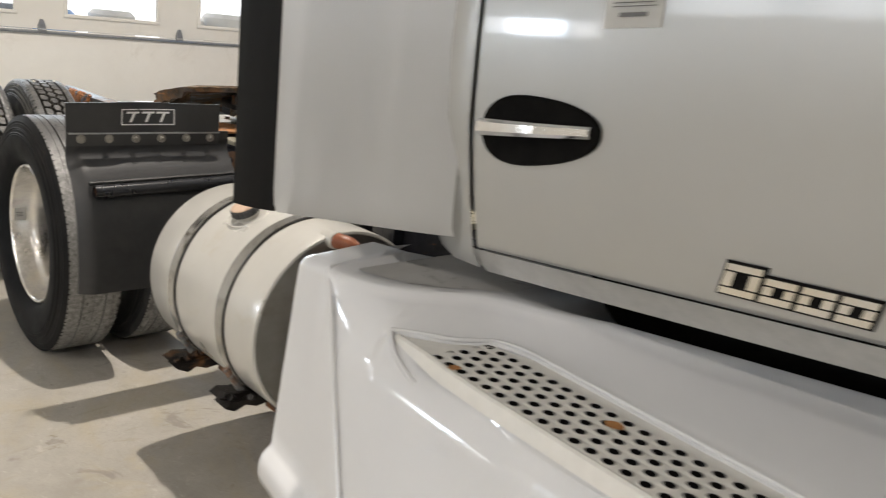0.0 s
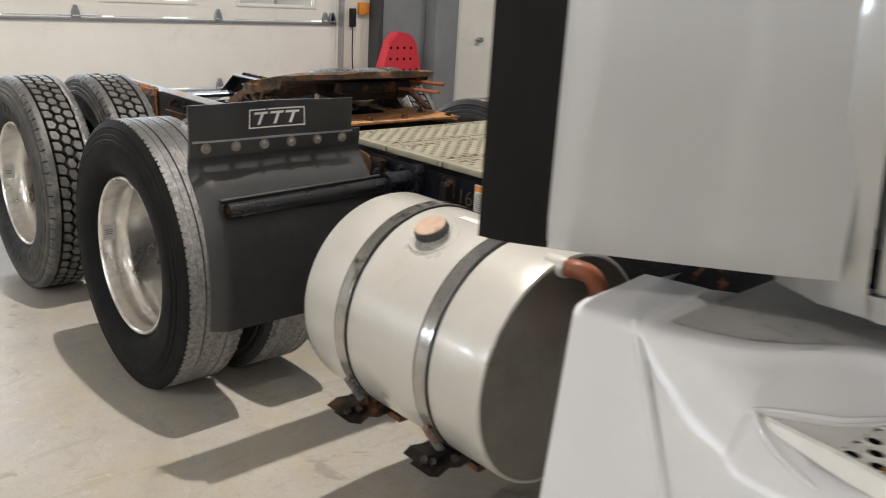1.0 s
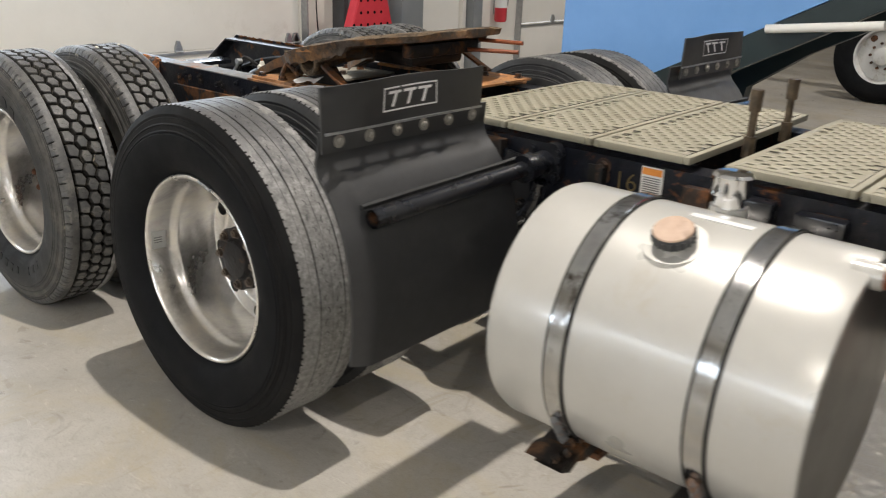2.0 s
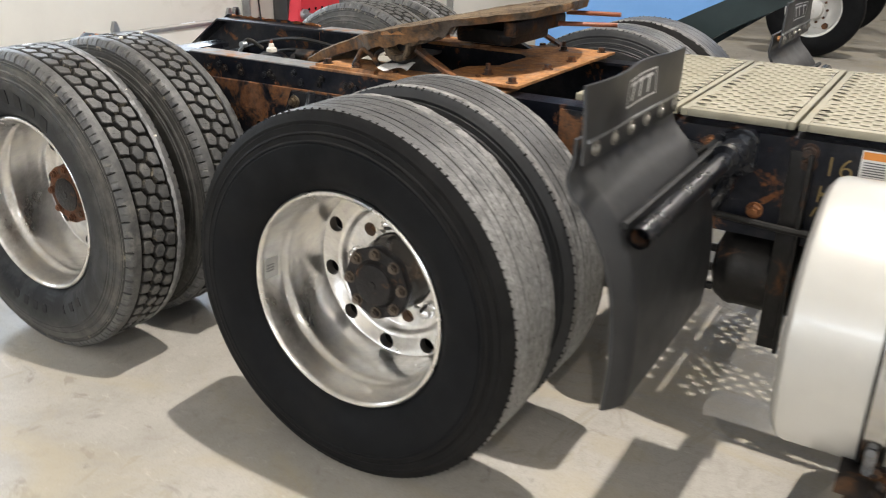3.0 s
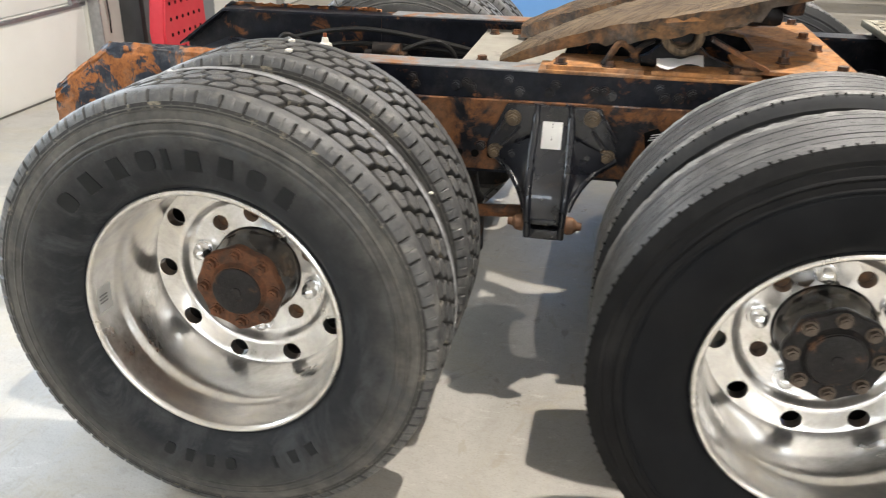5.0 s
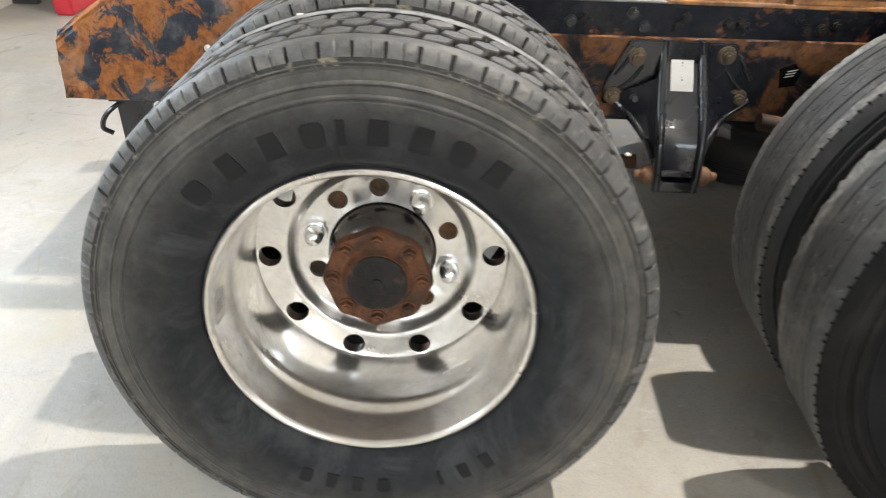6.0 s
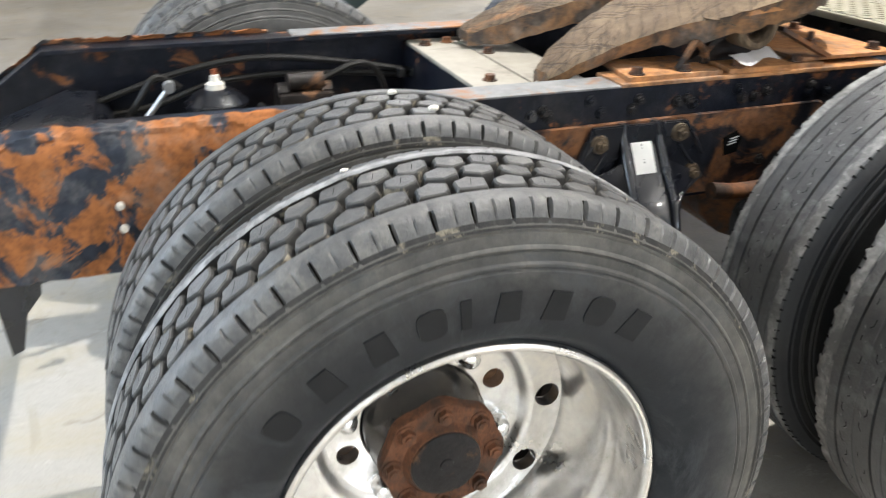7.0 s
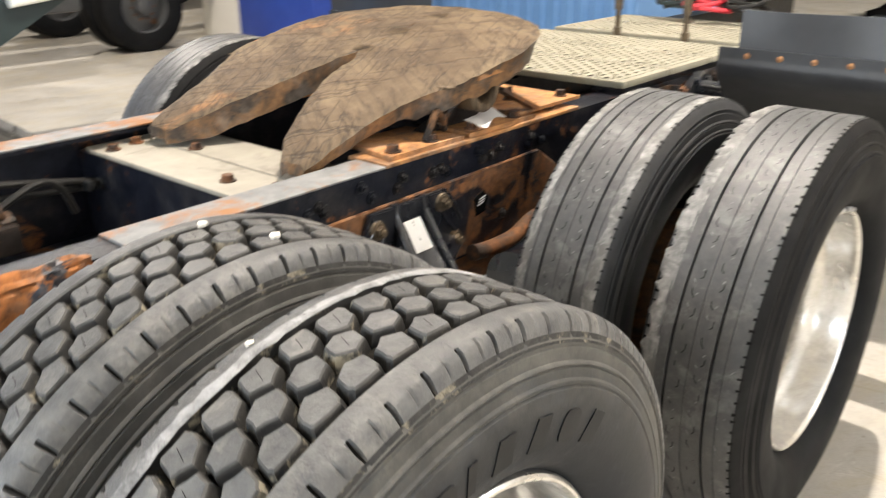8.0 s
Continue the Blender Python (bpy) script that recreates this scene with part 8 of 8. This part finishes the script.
    perforated(b, (-0.040, -2.548, ZS - 0.002), (-0.075, -1, 0.0), (1, -0.075, 0), 32, 5, 0.0385, 0.0345, 0.0118, 0.0105, 0.016, 14, True, 0.002)
    bmesh.ops.remove_doubles(b, verts=b.verts, dist=0.0002)
    # hole walls are black: the shade in the holes is put into the colour
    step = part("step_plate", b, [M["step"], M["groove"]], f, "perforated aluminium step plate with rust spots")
    b = bm_new()
    b.faces.new([b.verts.new((x, y, ZS - 0.003)) for x, y in ((-0.020, -2.428), (0.052, -2.522), (0.128, -2.575), (0.131, -2.578), (-0.036, -2.5475))])
    part("step_tip", b, M["step"], step)
    for side in (0, 1):
        b = bm_new()
        secs = []
        for k in range(12):
            y = -2.55 - 1.2 * k / 11
            u = -2.548 - y
            if side:
                secs.append([(-0.040 - 0.075 * u + 0.0004, y, ZS - 0.0025), (along(y, OUTER) + 0.004, y, ZS - 0.0025)])
            else:
                secs.append([(-0.040 + 0.1725 - 0.075 * u - 0.0004, y - 0.013, ZS - 0.0025), (along(y - 0.013, INNER) + 0.002, y - 0.013, ZS - 0.0025)])
        loft(b, secs)
        part("step_rim", b, M["step"], step)
    # black sheet below, painted shade seen through the holes
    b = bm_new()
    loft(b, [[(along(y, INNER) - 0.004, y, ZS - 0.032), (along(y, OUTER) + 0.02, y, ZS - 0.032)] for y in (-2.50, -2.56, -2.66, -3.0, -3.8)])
    part("step_shade", b, M["groove"], step, "black sheet for the shade under the tread")
    b = bm_new()
    loft(b, [[(along(y, OUTER) + 0.012, y, ZS - 0.001), (along(y, OUTER) + 0.004, y, ZS + 0.001), (along(y, OUTER) - 0.002, y, ZS - 0.003), (along(y, OUTER) - 0.005 - 0.004 * w, y, ZS - 0.008 - 0.024 * w), (along(y, OUTER) + 0.004, y, ZS - 0.010 - 0.031 * w)] for y, w in ((-2.43, 0.1), (-2.47, 0.45), (-2.54, 0.9), (-2.58, 1), (-2.62, 1), (-2.75, 1), (-2.95, 1), (-3.11, 1), (-3.8, 1))])
    part("step_nose", b, M["step"], step, "bare metal step nosing")
    b = bm_new()
    tube(b, smooth_path([(-0.026, -2.414, ZS + 0.006)] + [(along(y, INNER) + 0.008, y, ZS + 0.006) for y in (-2.435, -2.48, -2.52, -2.55, -2.58, -2.66, -2.85, -3.13, -3.7)], 6), 0.0055, 8)
    part("step_bead", b, M["fairing_paint"], f, "raised bead round the step recess")
    b = bm_new()
    tube(b, smooth_path([(-0.026, -2.412, ZS + 0.006), (-0.044, -2.45, ZS - 0.024), (-0.054, -2.50, ZS - 0.048), (-0.058, -2.545, ZS - 0.062)], 6), 0.0055, 8)
    part("step_bead", b, M["fairing_paint"], f, "raised bead round the step recess")
    for x, y, r in ((-0.030, -2.625, 0.014), (0.055, -2.955, 0.018), (-0.03, -3.2, 0.012)):
        b = bm_new()
        rg = random.Random(int(-y * 100))
        b.faces.new([b.verts.new((x + r * rg.uniform(0.6, 1.1) * math.cos(k * math.pi / 8), y + r * rg.uniform(0.6, 1.1) * math.sin(k * math.pi / 8), ZS + 0.0012)) for k in range(16)])
        part("rust_spot", b, M["rust_spot"], step)


fairing()


# -- pebbles caught in the tread --
def pebble(x, y, z, r, seed):
    b = bm_new()
    bmesh.ops.create_icosphere(b, subdivisions=1, radius=r)
    rg = random.Random(seed)
    for v in b.verts:
        v.co *= rg.uniform(0.7, 1.15)
    ob = link("pebble", b, M["stone"], None, "", False)
    ob.location = (x, y, z)
    ob.scale = (1, 1.2, 0.7)
    tagged(ob, "small pale pebble stuck in the tyre tread", "pebble", "pebbles in the tread")


for i, p in enumerate(((0.323, 1.257, 1.024), (0.440, 1.295, 1.024), (0.122, 1.453, 1.008), (0.104, 0.866, 0.784), (0.115, 0.83, 0.60), (0.12, 1.0, 0.91))):
    pebble(*p, 0.009 if i < 2 else 0.006, i)

# ---- other vehicles and the far side of the shop ----


def plain_wheel(parent, x, y, r=0.50, mat_disc=None, face=-1):
    b = bm_new()
    lathe(b, [(-0.12, 0.29), (-0.135, 0.36), (-0.13, 0.44), (-0.11, r - 0.01), (-0.09, r), (0.09, r), (0.11, r - 0.01), (0.13, 0.44), (0.135, 0.36), (0.12, 0.29)], 48, "x")
    w = part("wheel_tyre", b, M["tyre_dark"], parent, "black truck tyre")
    w.matrix_basis = pose(x, y, r - 0.003)
    b = bm_new()
    lathe(b, [(face * 0.12, 0.292), (face * 0.115, 0.275), (face * 0.02, 0.265), (face * 0.03, 0.22), (face * 0.06, 0.16), (face * 0.055, 0.10), (face * 0.13, 0.09), (face * 0.14, 0.07), (face * 0.14, 0.001)], 48, "x")
    d = part("disc", b, mat_disc or M["white_wheel"], w, "painted steel disc wheel")
    for k in range(10):
        b = bm_new()
        a = 2 * math.pi * k / 10
        rod(b, (face * 0.058, 0.135 * math.cos(a), 0.135 * math.sin(a)), (face * 0.085, 0.135 * math.cos(a), 0.135 * math.sin(a)), 0.015, 6)
        part("lug_nut", b, M["rust_dark"], w)
    for k in range(2):
        b = bm_new()
        a = 2 * math.pi * k / 2 + 0.9
        rod(b, (face * 0.03, 0.215 * math.cos(a), 0.215 * math.sin(a)), (face * 0.048, 0.215 * math.cos(a), 0.215 * math.sin(a)), 0.035, 14)
        part("hand_hole", b, M["rust_dark"], w)
    return w


def blue_truck():
    t = thing("box_truck", "dark green truck with white steel wheels", "truck")
    b = bm_new()
    box(b, (8.9, -6.0, 0.62), (9.1, 3.2, 0.86), 0.01)
    box(b, (10.4, -6.0, 0.62), (10.6, 3.2, 0.86), 0.01)
    part("chassis", b, M["black_gloss"], t)
    plain_wheel(t, 8.55, 0.24)
    plain_wheel(t, 10.9, 0.24, face=1)
    for x in (8.55, 8.9, 10.55, 10.9):
        plain_wheel(t, x, -3.3, mat_disc=M["shadow_grey"])
    b = bm_new()
    box(b, (8.5, -6.4, 1.0), (10.95, -4.95, 3.2), 0.12)
    part("truck_cab", b, M["dark_green"], t)
    b = bm_new()
    rod(b, (8.75, -0.55, 0.35), (8.75, -0.55, 1.5), 0.06, 14)
    part("white_stack", b, M["white_wheel"], t, "upright white pipe")
    b = bm_new()
    box(b, (8.5, -2.6, 0.5), (8.95, -1.4, 0.95), 0.05)
    part("side_tank", b, M["shadow_grey"], t)
    return t


blue_truck()


def hopper():
    """A blue sheet-steel hopper with a sloping underside on a dark green skid."""
    t = thing("tipping_hopper", "large blue steel hopper on a dark green sloping skid", "hopper")
    b = bm_new()
    prism(b, [(1.55, 0.20), (1.55, 1.75), (-1.25, 1.75), (-1.25, 1.66), (0.82, 0.60), (0.95, 0.20)], "x", 4.25, 5.9)
    bmesh.ops.bevel(b, geom=b.edges[:], offset=0.012, segments=2, affect="EDGES")
    part("hopper_body", b, M["blue"], t, "plain blue sheet-steel body")
    for x in (4.24, 5.75):
        b = bm_new()
        prism(b, [(0.84, 0.585), (-1.15, 1.60), (-1.15, 1.42), (0.15, 0.72), (0.62, 0.40), (0.66, 0.0), (0.94, 0.0), (0.94, 0.30)], "x", x, x + 0.14)
        bmesh.ops.bevel(b, geom=b.edges[:], offset=0.008, segments=2, affect="EDGES")
        part("skid", b, M["dark_green"], t, "dark green sloping skid")
    b = bm_new()
    rod(b, (4.18, -0.05, 1.02), (4.18, -0.75, 1.10), 0.028, 12)
    part("handrail", b, M["door_white"], t, "pale tube rail")
    b = bm_new()
    box(b, (4.3, 1.3, 0.0), (4.45, 1.5, 0.2), 0.01)
    box(b, (5.7, 1.3, 0.0), (5.85, 1.5, 0.2), 0.01)
    part("foot_block", b, M["dark_green"], t)
    return t


hopper()


def far_truck():
    t = thing("parked_truck", "dark parked truck with large black wheels", "truck")
    for x in (13.4, 14.9):
        plain_wheel(t, x, -5.4, mat_disc=M["white_wheel"])
        plain_wheel(t, x, -6.8, mat_disc=M["white_wheel"])
    b = bm_new()
    box(b, (13.2, -9.5, 0.8), (15.2, -4.6, 1.1), 0.03)
    part("chassis", b, M["black_gloss"], t)
    b = bm_new()
    box(b, (13.0, -9.5, 1.1), (15.4, -4.4, 3.2), 0.05)
    part("load_body", b, M["shadow_grey"], t)


far_truck()


def side_cabinet():
    t = thing("storage_container", "ribbed blue storage container standing on the shop floor", "container")
    b = bm_new()
    pts = []
    for k in range(40):
        x = 4.2 + 0.1 * k
        pts += [(x, -7.0 + (0.03 if k % 2 else 0)), (x + 0.07, -7.0 + (0.03 if k % 2 else 0))]
    pts += [(pts[-1][0], -9.4), (pts[0][0], -9.4)]
    prism(b, pts, "z", 0.12, 2.6)
    part("ribbed_side", b, M["blue"], t)
    b = bm_new()
    box(b, (4.3, -9.3, 0.0), (8.0, -7.1, 0.12), 0.01)
    part("skid_base", b, M["shadow_grey"], t)
    c = thing("tool_cabinet", "deep blue tool cabinet with a white end post", "cabinet")
    b = bm_new()
    box(b, (7.05, -5.2, 0.06), (8.48, -4.62, 1.9), 0.015)
    part("cabinet_body", b, M["deep_blue"], c)
    b = bm_new()
    box(b, (8.5, -5.2, 0.0), (9.25, -4.6, 2.1), 0.02)
    part("end_post", b, M["door_white"], c, "white end post")
    b = bm_new()
    box(b, (7.1, -5.15, 0.0), (8.4, -4.7, 0.06), 0.005)
    part("plinth", b, M["shadow_grey"], c)


side_cabinet()


def hose_pile():
    """Coloured air hoses lying on the catwalk behind the cab."""
    for k, (m, x, y, z, label) in enumerate((("red", 1.05, -1.80, 1.03, "coiled red air hose on the catwalk"), ("dark_green", 1.2, -1.84, 1.03, "coiled green air hose on the catwalk"), ("black_rubber", 0.88, -1.83, 1.03, "coiled black cable on the catwalk"))):
        b = bm_new()
        pts = [(x + 0.10 * math.cos(t * 0.7) + 0.004 * t, y + 0.07 * math.sin(t * 0.7), z + 0.003 * t + 0.01 * math.sin(t)) for t in range(28)]
        tube(b, smooth_path(pts, 3), 0.011, 8)
        tagged(link("air_hose", b, M[m]), label, "hose")


hose_pile()
